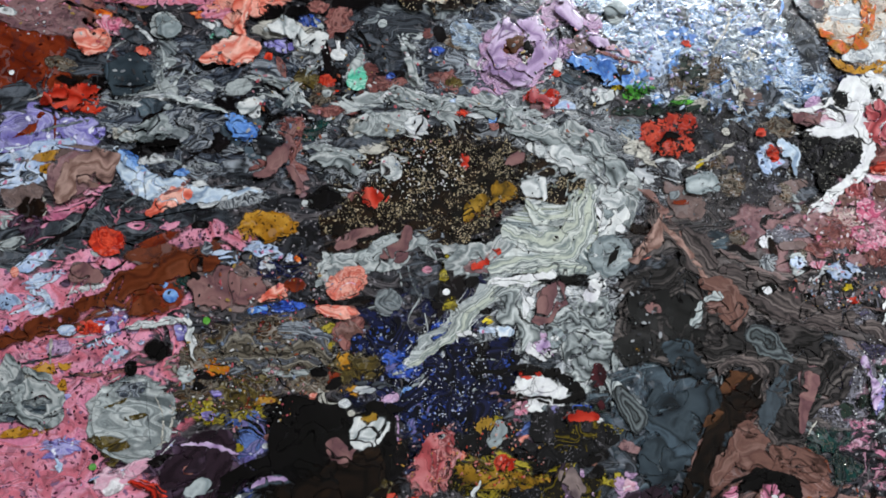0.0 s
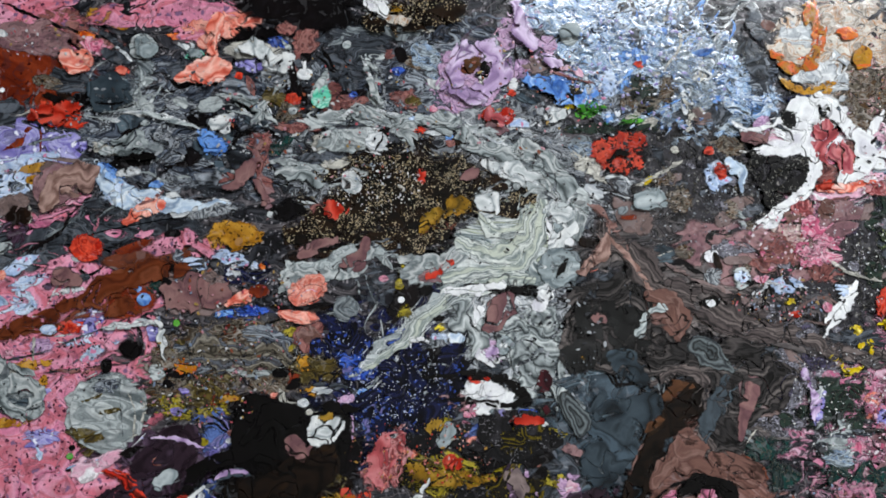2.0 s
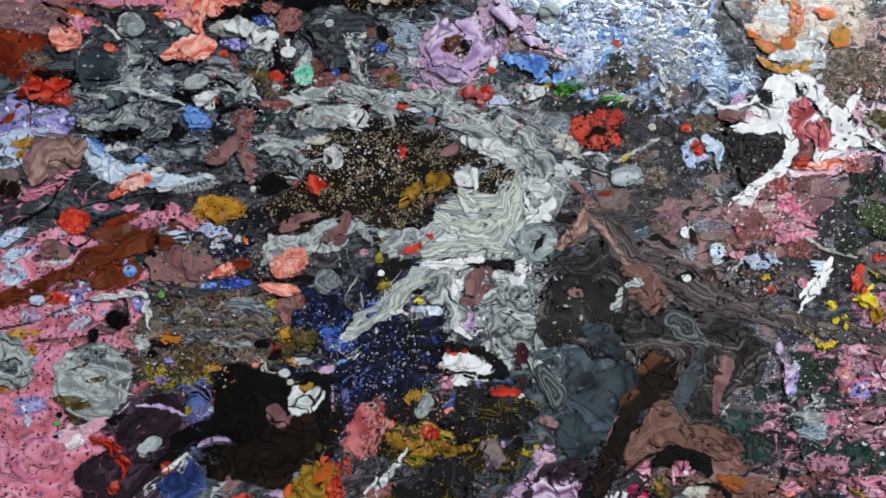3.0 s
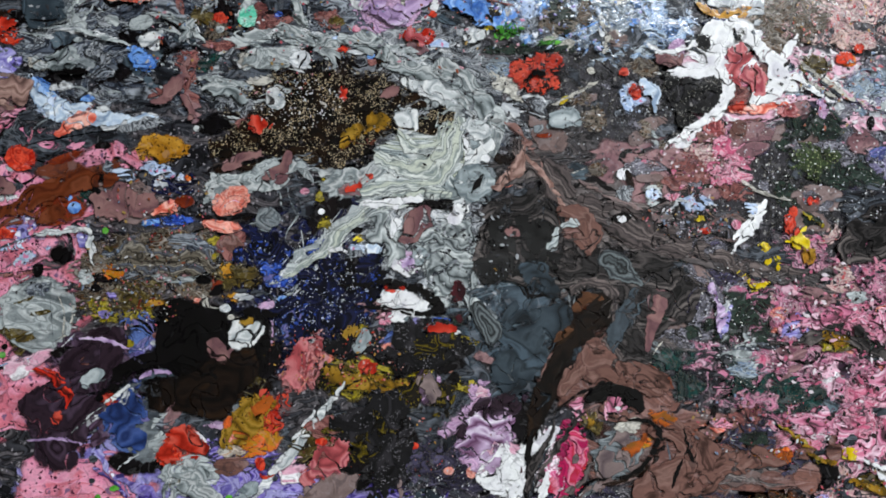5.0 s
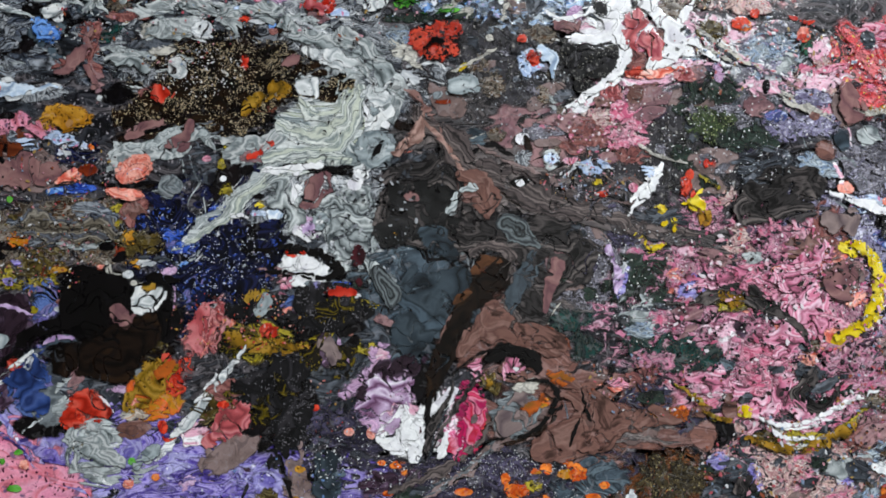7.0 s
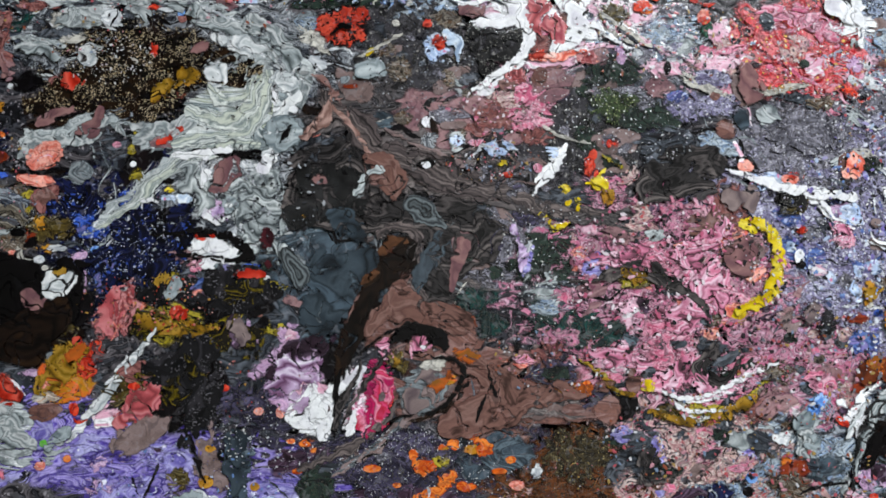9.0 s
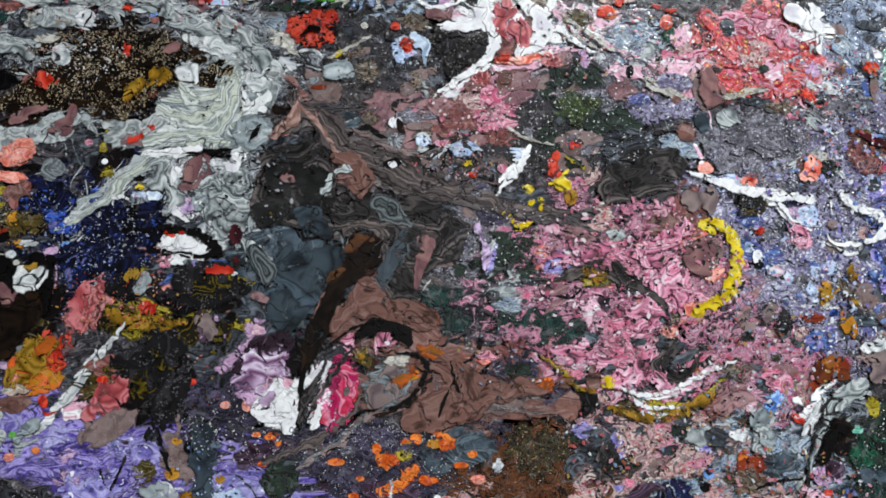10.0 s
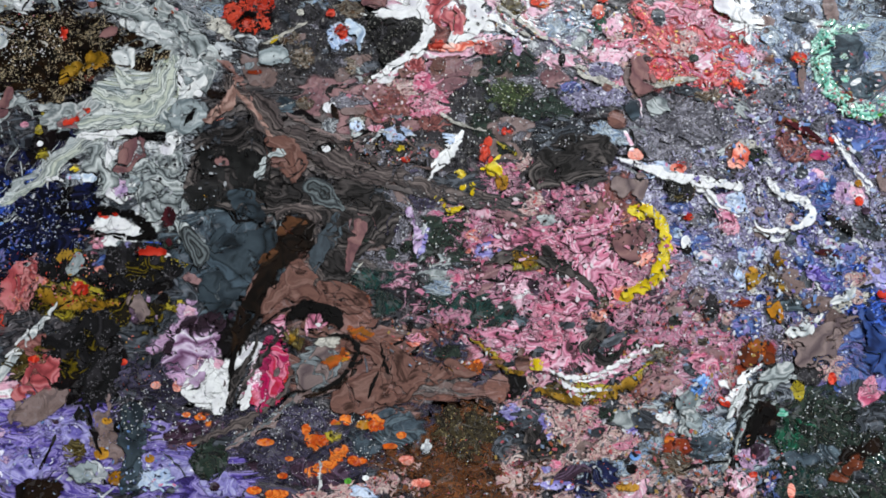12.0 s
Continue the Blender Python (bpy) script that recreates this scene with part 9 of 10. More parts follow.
# drops over the lilac
drop('black', 121.4, -132.9, 3.5, 3.2, 1, 0.1)
drop('ochre', 121.6, -161, 5.1, 4.1, 1, 0.1)
pool('brown_black', 78.8, -168.4, 13.2, 6.9, 1, 0.1)
pool('forest', 173.7, -150.6, 10.9, 10.8, 1, 0.15)
streak('black', 2.2, (86, -136.9), (82.3, -147), (78.5, -156.5))
streak('black', 3.2, (100.7, -119.8), (106.8, -134), (111.5, -148.2))
drop('terracotta', 410.7, 57.3, 6, 6, 2, 0.15)

# white splash and the cells above it
pool('terracotta', 314.7, 120.9, 4.3, 5.7, 2, 0.2)
pool('taupe', 308.1, 104.1, 3.6, 5.3, 2, 0.2)
pool('red', 301.6, 99.5, 4.9, 2.6, 7, 0.25)
drop('charcoal', 300.8, 143.8, 3.7, 2.3, 47, 0.15)
drop('charcoal', 308.1, 140.7, 2.3, 5.7, 2, 0.15)
pool('mauve', 260.2, 126.1, 7.2, 3.3, 2, 0.15)
pool('charcoal', 276.2, 136.1, 8.5, 4.4, -20, 0.25)
drop('rose', 275.1, 98.5, 2.3, 2, 2)
pool('navy', 287, 149.2, 8.6, 3.7, 2, 0.25)
streak('ochre', 4.3, (276.1, 160.2), (287, 154), (294.9, 153.6))
pool('brick_rose', 286.3, 88.1, 6.5, 5.9, 2, 0.25)
pool('rose', 291.9, 76.5, 7.8, 7.8, 2, 0.3)
drop('terracotta', 300.3, 88.6, 4.2, 5.3, 2, 0.25)
drop('slate', 329.5, 124.9, 3.3, 2.7, 2, 0.15)
pool('khaki', 320.6, 138.5, 8.6, 6.7, 2, 0.35)
streak('bone', 3.3, (334.4, 130.1), (344.3, 121.4), (357.4, 112.6), (374.7, 103.4))
pool('olive', 346, 128.2, 9.1, 4.7, -23, 0.25)
streak('charcoal', 2.6, (338.7, 123.6), (350.2, 115.7), (360, 108.8))
pool('flesh', 363.6, 142.3, 18.6, 6.7, 2, 0.35)
drop('red', 361.8, 130.8, 5.3, 3, 2, 0.3)
drop('red', 370.2, 137.2, 3.3, 2.3, 2, 0.3)
pool('brick_rose', 328.7, 99.9, 7.9, 4.3, 2, 0.3)
specks('spatter_warm', 357.1, 152.8, 29.9, 16.8, 0, 60, 1.66)
# Pale specks painted here in place of bright glints.
specks('spatter_pale', 356.9, 136, 33.2, 30, 0, 150, 0.99)
pool('sky_grey', 374.8, 114.8, 15.4, 7.4, 2, 0.3)
pool('ash', 381.6, 129.3, 15.4, 4.4, 2, 0.3)
pool('emerald', 401.5, 117.6, 4.9, 4.5, -50, 0.2)
pool('pink_white', 408.2, 117.1, 5.9, 9.6, -19, 0.25)
drop('red', 398.3, 123.6, 4, 2.7, 2, 0.25)
drop('red', 361.6, 132.1, 5.4, 3.7, 2, 0.3)
drop('red', 370, 138.5, 3.4, 2.7, 2, 0.3)
streak('red', 3.4, (390.1, 136.3), (401.8, 133.3), (406.9, 135.5))
pool('pink_white', 406.2, 97.8, 18.5, 6.1, -9, 0.3)
drop('black', 376.5, 94.6, 2.3, 4, 2, 0.15)
streak('bone', 3.7, (382.8, 90.4), (391.7, 83.6), (404.3, 81.3), (414.8, 77.9))
pool('silver_violet', 401.1, 89.2, 10.7, 4.4, 2, 0.3)
streak('red_glitter', 8.1, (418.5, 131.1), (435, 117.2), (449.8, 105.8))
streak('orange_ochre', 5.9, (269.3, 178.2), (278.8, 169.3), (289.2, 168.3), (297.4, 179.1), (299.5, 203))
streak('orange', 3, (293.5, 179), (297.3, 194.6), (295.8, 209.6))
pool('orange_ochre', 294.2, 200.2, 5.3, 12.5, 7, 0.3)
pool('orange', 314.9, 189, 6.6, 4.3, 2, 0.3)
pool('orange_ochre', 322.9, 175.4, 6.6, 7.3, 2, 0.3)
pool('white_grey', 289, 161.5, 9.2, 3.3, 2, 0.3)
streak('ochre', 4.2, (276.6, 159.4), (288.8, 154), (306, 160.4))
pool('navy', 288.7, 150.1, 8.5, 2.3, 2, 0.25)
pool('charcoal', 261.2, 193.3, 6, 11.6, 22, 0.3)
drop('terracotta', 268.7, 192, 4.6, 4.3, 2, 0.2)
streak('bone', 3.8, (220.2, 147.9), (223.9, 139.1), (221.2, 128.7))
streak('white_grey', 1.6, (224.2, 157.8), (229.2, 164.4), (235.6, 161.4), (231.3, 158))
pool('olive', -98.4, -42.2, 10.2, 3.4, -9, 0.3)
pool('olive', -87, -29.7, 6.9, 1.6, 8, 0.5)
streak('olive', 1.9, (-101.9, -25.3), (-96.6, -23.4), (-91.4, -21))
streak('charcoal', 0.8, (-82.7, -16.7), (-81.1, -28.9), (-78.9, -43.7))
streak('bone', 1.3, (-78.1, -19.4), (-73.6, -30.3), (-74.3, -43.8))
pool('slate', -89.7, -16.1, 9.1, 4.3, 0, 0.35)
pool('pink', -120.3, -68.6, 17.9, 14.7, 1, 0.3)
pool('pink_white', -85.5, -53, 10, 4.3, 32, 0.3)

# eye and grey lace beneath the swirl
pour('black_mottle', [(77.7, -44.3, 6.9), (102.7, -40.5, 9.4), (127.8, -39.8, 11.3), (143.7, -42.4, 6.3)])
pour('gold_on_black', [(72.1, -60.1, 6.8), (91, -62.6, 8.1), (116.1, -63.5, 7.5), (135.1, -70.7, 6.9)], [(79.5, -87.7, 8), (98.4, -93.3, 9.3), (110.2, -74.5, 7.5)])
pour('black_mottle', [(85.6, -84.4, 9.3), (104.2, -80.9, 12.4), (105, -102.4, 12.3)])
pour('ochre_flecked', [(72, -56.9, 3.1), (84.7, -61.3, 4.4), (103.5, -62.3, 4.4), (116.1, -63.5, 1.9)])
pour('gold_on_black', [(126.4, -42.9, 6.3), (137.2, -36.4, 4.4)])
pour('taupe_cell', [(125.4, -61.7, 4.4), (130.3, -67.8, 5)])
pour('brick_bands', [(53.4, -60.6, 5.6), (59, -48, 6.2), (61.8, -40.1, 4.4)])
pour('scarlet', [(93.1, -52.6, 4.1)])
pour('cell_grey', [(90, -38.3, 4.7), (88.9, -40.9, 3.8)])
pour('ochre_flecked', [(86.7, -33.1, 2.5), (82.1, -36.4, 2.5)])
pour('brick_bands', [(74.1, -106.2, 8), (80, -98.4, 4.9), (65.1, -112.5, 4.9)])
pour('black_mottle', [(111.7, -114.4, 8), (99.5, -120.8, 6.1)])
pour('grey_lace', [(126, 15.6, 10.2), (139.1, 4.8, 11.4), (147.4, -6.1, 8.2), (141.7, 22.5, 8.9), (131.5, -6.5, 5.7), (151, -21.8, 3.8)], [(93.6, 32.2, 7), (102, 19.6, 7), (107.2, 7, 4.4)])
pour('white_enamel', [(87, 36.8, 1.3), (102.9, 38, 2.6), (118.8, 41.1, 2.2)], [(106.5, 27.8, 3.2), (105.2, 19.7, 1.9)], [(138.3, 30.4, 4.5), (142.9, 35.4, 3.2)])
pour('dusk_rose', [(124.8, 32.6, 3.8), (117.6, 28.2, 5.4), (113.7, 21.6, 5.1)])
pour('cell_grey', [(119.9, 8.4, 4.5)])
pour('white_enamel', [(119.9, 8.4, 2.2)])
pour('white_enamel', [(107.3, 3.9, 2.9), (112.2, 0.2, 2.5), (117, 0.3, 1.3)])
pour('orchid_bands', [(113.7, 4.7, 3.8)])
pour('white_enamel', [(104.9, -14.6, 5.7), (117.5, -15.5, 6.3), (121.4, -17.9, 4.4), (110, -26.1, 4.1)])
pour('cell_grey', [(114.1, -26.6, 2.2)])
pour('jet', [(74.7, -9.8, 0.6), (95.1, -7.3, 1.9), (107.8, -7.6, 2.8), (120.5, -10.3, 2.8), (128.9, -15.5, 2.8), (132.6, -20.1, 2.2)])
pour('jet', [(132.9, -20.1, 1.9), (124.8, -23.2, 1.9), (113, -22.3, 1.6), (97.2, -20.5, 1.3), (87.8, -21.4, 0.6)])
pour('scarlet', [(103.1, -10.2, 1.6), (111, -10.3, 1.6)])
pour('maroon', [(142, -8.4, 3.2), (142.8, -13.5, 2.5)])
pour('maroon', [(142.5, -25.2, 2.5)])
pour('scarlet', [(127.6, -31, 1.9), (140.2, -30.6, 2.5)])
pour('ice_bands', [(81.6, 14.2, 1.6), (89.6, 12.2, 2.9), (97.5, 11.5, 1.9)])
pour('white_enamel', [(69, 10.6, 1), (75.4, 10.8, 1.9), (80.2, 10, 1)])

# dark centre
pour('smoke_bands', [(156.1, 23.2, 5.2), (171.9, 34, 5.5), (188, 35.8, 5.5), (196.3, 24.2, 3.9)], [(155.8, 33.6, 3.9), (174.9, 44.3, 4.9), (191, 48, 4.9), (202.5, 40.7, 3.9)], [(161.2, 12, 11), (188.6, 9.4, 13.5), (211.2, 6.8, 12.9), (233.8, 5.7, 11.6), (259.7, 1.5, 11)], [(217.9, -4.4, 9.7), (240.6, -16.7, 14.1), (259.9, -16.3, 12.2), (272.7, -3.1, 6.5)], [(236, -36, 12.8), (247.3, -42.1, 7.7)])
pour('night', [(162.5, 24, 5.2), (181.8, 25.5, 7.8), (195, 11.2, 7.7), (175.8, 9.1, 11), (159.9, 3.3, 7.1)])
pour('taupe_bands', [(172.3, 79.5, 2), (176.2, 68, 4.3), (190.8, 56.8, 7.2), (210.6, 40.9, 8.1), (233.4, 31.7, 9.1), (259.5, 21.6, 8.5), (285.6, 14.1, 5.5), (308.3, 9.1, 3.6), (337.6, 8.2, 2)])
pour('dusk_bands', [(175.7, 75.6, 1.3), (175.7, 63.7, 2.9), (168.8, 54.9, 3.9), (161.2, 48.8, 2.3)])
pour('dusk_bands', [(177.5, 68, 1), (185.8, 60, 1.6), (194.2, 49.7, 1.6), (200.2, 40, 1.3)])
pour('terracotta_bands', [(200.9, 36.8, 3.3), (209.1, 35, 5.2), (216.7, 26.4, 5.8), (218.1, 18.9, 2.9)], [(209.3, 21.3, 3.9), (214.9, 17.6, 3.9)])
pour('pale_bands', [(206.9, 30.4, 2.3), (199.5, 28.2, 1.9), (196.1, 21.6, 1.6), (193.9, 17.7, 3.2)])
pour('jet', [(234.1, 34.3, 4.9)])
pour('white_enamel', [(233.4, 33.7, 2.3)])
pour('dusk_rose', [(173.1, 23.7, 3.9)])
pour('night', [(173.1, 23.7, 1.9)])
pour('agate', [(225, 10.3, 5.8), (233.9, 3.1, 7.1), (240.4, -1.3, 3.5)])
pour('slate_pool', [(184, 1.3, 7.7), (193.8, -7.5, 5.8)])
pour('slate_pool', [(176.6, -26.2, 12.1), (192.6, -24.2, 12.1), (185, -41.9, 12.1), (175.8, -54.8, 8.9), (171.9, -63.4, 5.7)])
pour('agate', [(155.8, -23.5, 7), (160.8, -29.7, 7.6)])
pour('ochre_flecked', [(163.1, 2.4, 1)])
pour('taupe_bands', [(203.5, -9.5, 2.9), (217.2, -3.1, 3.2), (228.6, -8.9, 3.5), (229.4, -23.4, 3.2), (226.7, -36.2, 3.2), (232.9, -44, 2.2)])
pour('brown_jet', [(211.6, -11.6, 3.2), (222.5, -13.9, 4.2), (218.8, -23.6, 7.7), (209.4, -33.4, 6.4), (201, -44.7, 6.7), (193.4, -59.8, 7.3), (188, -75, 5.4), (184.5, -87.5, 2.5), (183.1, -95, 1.3)])
pour('bronze_pool', [(207.8, -17.5, 2.6), (215.4, -11.5, 2.9), (221.8, -11.4, 1.9)])
pour('bronze_pool', [(203, -30.4, 3.2), (197.9, -35.3, 1.9)])
pour('slate_bands', [(239.8, -8.7, 3.2), (235.8, -20, 4.5), (229.9, -33, 4.5), (230, -40, 2.2)])
pour('dusk_rose', [(255, -13.2, 4.2), (251, -24.5, 3.2), (248.9, -37.3, 1.9)])

# brown flow
pour('terracotta_bands', [(215.9, -39, 2.5), (219.3, -47.5, 7.6), (237.9, -51.9, 8.9), (253.3, -59.4, 7.6)], [(216, -46.6, 5.7), (206.7, -55.7, 4.4), (201.1, -63.4, 2.8)], [(260.6, -82.9, 8.8), (273.4, -92, 11.3), (286.1, -101.1, 10.1), (267.1, -109.3, 10.7), (246.6, -114.3, 6.3)], [(292.5, -99.5, 6.9), (314.8, -96.8, 5.4), (340.4, -92.3, 2.5)])
pour('jet', [(211.4, -68.8, 1.9), (224.6, -62.9, 5.4), (239.6, -65.7, 4.8), (246.4, -72.2, 2.5)])
pour('terracotta_bands', [(230.2, -71.6, 6.3), (238.2, -75.5, 2.5)])
pour('jet', [(230.2, -71.6, 5.1)])
pour('rose_bands', [(231.1, -72.5, 4.1)])
pour('white_enamel', [(233, -71.5, 1.6)])
pour('jet', [(236.6, -77.7, 0.6), (250.3, -78.4, 1.6), (256.1, -86.1, 1.9), (249.9, -99.3, 1.6), (238.6, -108.3, 1.3), (219.7, -111.1, 0.9), (210.3, -115, 0.6)])
pour('jet', [(196.9, -75.4, 0.6), (211, -64.4, 0.9), (228.4, -57.8, 0.6)])
pour('taupe_cell', [(236.8, -88.1, 5.7), (235.3, -95.9, 7.5), (227.5, -103.8, 6.9)])
pour('orange_glaze', [(240, -93.3, 2.5), (246.3, -90.7, 3.5)])
pour('orange_glaze', [(253.5, -76.1, 2.8), (261.1, -76.6, 2.5)])
pour('orange_glaze', [(322.8, -93.6, 2.5), (327.6, -95.7, 2.2)])
pour('jet', [(269.5, -82.1, 0.6), (272.1, -92.1, 1.3), (275, -99.8, 0.8)])
pour('jet', [(269, -98.4, 0.6), (265.2, -107.1, 1.3), (263.4, -114, 0.6)])
pour('ochre_flecked', [(217.6, -78.1, 2.8)])
pour('rose_bands', [(211.1, -72.9, 3.8)])

# white and magenta bloom
pour('plum_pool', [(149.7, -85.1, 7.5), (158.9, -74, 6.9), (173.1, -73.7, 5)])
pour('bloom', [(154.4, -83.5, 5), (168.5, -80.1, 5), (150, -94.5, 4.4), (165.7, -91, 6.3), (161.2, -99.8, 5)])
pour('white_enamel', [(170.6, -98.7, 6.2), (164.6, -110.3, 8.1), (177.1, -107, 8.1), (174.2, -117.2, 5)], [(195.5, -83.6, 3.1), (187.8, -93.1, 3.8), (181.6, -98.5, 2.5)])
pour('bloom', [(163, -106.6, 2.5), (167.5, -100.3, 1.9)])
pour('crimson', [(210.4, -87, 5), (213.1, -96.3, 6.3), (207, -107.3, 8.1), (200.3, -115.8, 6.2)])
pour('white_enamel', [(194.4, -107.6, 1.9), (192.2, -118.4, 3.1)])
pour('maroon', [(179.3, -106.9, 1.9)])
pour('taupe_cell', [(209.4, -100.4, 2.5)])
pour('jet', [(187, -84.4, 0.9), (183.7, -93.8, 1.9), (184.3, -106.2, 1.9), (182.7, -118.6, 1.6)])
pour('smoke_bands', [(197.5, -74.8, 0.6), (195.6, -87.3, 1.3), (186.8, -103.7, 2.5), (184, -117, 1.6)])
pour('smoke_bands', [(213.4, -74.4, 0.6), (204.1, -87.2, 1.6), (194.9, -100.4, 1.9), (187.7, -115.4, 0.9)])
pour('taupe_bands', [(220.2, -100.9, 0.9), (211, -114.4, 1.9), (198, -124.5, 2.5), (182.5, -132.7, 2.5), (163.9, -141, 1.5)])

# black pool and plum pool
pour('plum_pool', [(-75.4, -84.1, 17.2), (-62.3, -73, 14.8), (-74.1, -102.4, 11.6), (-50, -48, 8.7), (-62, -54.5, 11.1)])
pour('jet', [(-10.2, -28.1, 7.5), (-15.8, -39.2, 7.5), (-18.2, -50.2, 5.3), (-32.4, -56.8, 4.6), (-44.3, -64.8, 4), (-52.2, -72.1, 2.2)], [(-2.8, -30.4, 8.1), (6.8, -35.4, 12.5), (1.2, -46.5, 14.3), (12.4, -52.4, 14.9), (24.5, -45.8, 14.3), (37, -33, 3.8), (28.3, -27, 5), (40.7, -23.4, 1.9)])
pour('brown_jet', [(-5.2, -71.5, 10.5), (11.7, -68.5, 12.4), (29.9, -58.1, 9.9), (12.7, -58.6, 9.3)])
pour('dusk_rose', [(8.9, -44.7, 5.3), (14.8, -50.8, 4), (20, -47.5, 1.9)])
pour('white_veins', [(20.8, -33.4, 3.1), (25.8, -39.6, 6.2), (30.9, -35.7, 5)])
pour('ochre_flecked', [(22.2, -31.2, 1.6), (28.5, -31, 1.6)])
pour('red_stripes', [(-87, -59.8, 1.2), (-76.1, -65.7, 3.4), (-68.8, -73.2, 2.8), (-68.6, -80.9, 0.9)])
pour('scarlet', [(-73.2, -85.6, 3.4)])
pour('cell_grey', [(-54.6, -63.9, 5.9)])
pour('scarlet', [(-46.8, -74.8, 3.1), (-45.1, -76.3, 2.5)])
pour('blue_pool', [(-34.1, -80, 9.8), (-42.8, -88.5, 6.1), (-30, -95.2, 6.7)])
pour('orchid_bands', [(-14.5, -60, 1.2), (-22.9, -59.6, 1.5), (-31.9, -64.5, 1.2)])
pour('orchid_bands', [(-64.3, -42.8, 0.6), (-50.3, -43.3, 1.2), (-37.6, -47.6, 0.9)])
pour('orchid_bands', [(-88.2, -98.8, 0.6), (-71.4, -97.2, 0.9), (-59, -99.9, 0.6)])
pour('scarlet', [(-5.6, -91.5, 4.9), (-5.2, -97.6, 7.4), (-12, -103.8, 4.9), (4.2, -100.4, 3.7)])
pour('ochre_flecked', [(29.6, -84.4, 10.5), (23.8, -90.7, 7.4), (38.6, -78, 7.4)])
pour('orange_glaze', [(39, -73.4, 4.3), (33.2, -80.3, 3.1)])
pour('scarlet', [(38.3, -70.3, 2.5)])
pour('grey_veins', [(-12, -113, 4.3), (0.5, -117.2, 11), (-3.7, -124.9, 8.5), (10.1, -123, 6.1)])
pour('white_veins', [(82.2, -62.3, 0.9), (70.4, -78.1, 2.2), (61.6, -91.2, 2.8), (52.4, -105.2, 2.8), (42.8, -112.5, 1.2)])
pour('white_veins', [(-35.8, -67.4, 1.2), (-45.2, -75.6, 1.5), (-54, -82.6, 0.9), (-64.9, -93.9, 0.5)])
pour('cell_grey', [(37.4, -116.3, 1.5), (31.6, -122.5, 4.3), (25.7, -127.2, 3)])

# left side
pour('rust_pool', [(-152.6, 6.5, 3.2), (-137.1, 12.8, 4.8), (-121.5, 20, 3.8), (-105.8, 27.2, 4.4), (-89.9, 35.7, 6.6), (-73.9, 44.2, 5), (-53.3, 45.8, 4.2)], [(-83, 32.9, 8.3), (-86.8, 25.9, 5.5), (-75.8, 23.2, 3.3)])
pour('dusk_rose', [(-46, 34.5, 8.4), (-56.2, 27.5, 4.7), (-59.8, 35.9, 3.1), (-33.4, 31.8, 7)])
pour('coral_bands', [(-27.7, 27.6, 2.5), (-19.5, 32.7, 3.4)])
pour('dusk_rose', [(-114.5, 39.7, 6), (-110.3, 36.9, 3.8)])
pour('grey_veins', [(-143.3, -16.4, 12.2), (-133.7, -22.4, 12.2), (-147.9, -5.7, 4.3), (-125.5, -28.6, 4.2)])
pour('khaki_bands', [(-46.2, 0.2, 5), (-29.8, 3, 8.3), (-10.4, 1, 8.9), (2.8, -3.2, 3.9)])
pour('white_veins', [(-93, 13.4, 0.8), (-76.8, 14.9, 1.9), (-64.1, 17.4, 1.9), (-62.4, 8, 1.6), (-59.5, -3.1, 0.8)])
pour('jet', [(-77.1, 1.9, 3.8), (-79, 3, 3.8)])
pour('jet', [(-89.4, -7.1, 2.7), (-91.3, -5.8, 1.9)])
pour('jet', [(-62.7, 39.2, 1.4), (-59.4, 38.7, 1.4)])

# white splash
pour('white_enamel', [(294.8, 150.4, 3.3), (283.9, 139.9, 7.3), (286.3, 128.9, 6), (290.9, 120.1, 5.3), (293, 110.8, 4.3), (290.4, 102.4, 3.6), (279.3, 92.1, 2), (266.3, 81.5, 2), (257.3, 73.9, 1)], [(290.6, 121.4, 3.3), (275.8, 119.5, 3.3), (259.5, 118.9, 2)], [(299.4, 146.5, 3), (309.3, 138.1, 3.3), (319.2, 127.8, 4.7), (322.5, 117.8, 6), (317.9, 108.4, 4.3), (307.1, 104, 2.6)], [(321.9, 121.8, 2.7), (328.5, 134.8, 3), (334.1, 143.1, 1.3)], [(245.5, 136.5, 1.3), (256.1, 129.5, 1.7), (265.9, 133.9, 2), (279, 136.4, 3.3)], [(325.2, 119.9, 3.3), (335.7, 118.3, 2), (345.5, 109.3, 1.3), (359.7, 103.8, 0.7)])
pour('soot_flecked', [(259.5, 111.3, 5.3), (272.7, 104.1, 11.2), (283.1, 110.5, 6.6), (269.5, 92.8, 5.3)])
pour('dusk_rose', [(253.5, 126.7, 3), (261, 127, 4), (265.9, 128.2, 2.6)])
pour('brick_bands', [(299.5, 130.4, 5.3), (301.5, 120.4, 7.3), (312, 117.5, 6), (311.3, 110.8, 4.3)])
pour('coral_bands', [(295, 98.9, 1.6), (312, 99.5, 2.3), (326.8, 104, 1.3)])
pour('scarlet', [(301.5, 100.5, 3.3), (295.6, 99, 2)])
pour('soot_flecked', [(281, 137.1, 3.3), (275.7, 138.6, 2.7)])
pour('soot_flecked', [(300.8, 143.9, 2), (299.4, 141.8, 2)])
pour('soot_flecked', [(328.5, 126.1, 3)])
pour('ice_bands', [(246.4, 112.5, 4), (250.4, 105.3, 3.9), (251.5, 97.8, 1.6)])
pour('scarlet', [(240, 107.6, 3.3)])
pour('scarlet', [(233.9, 118, 2.3)])
pour('cell_grey', [(201.2, 89.4, 7.8)])
pour('jet', [(178, 110.7, 1.6), (183.1, 116.2, 2.6), (187.7, 114.4, 1.3)])

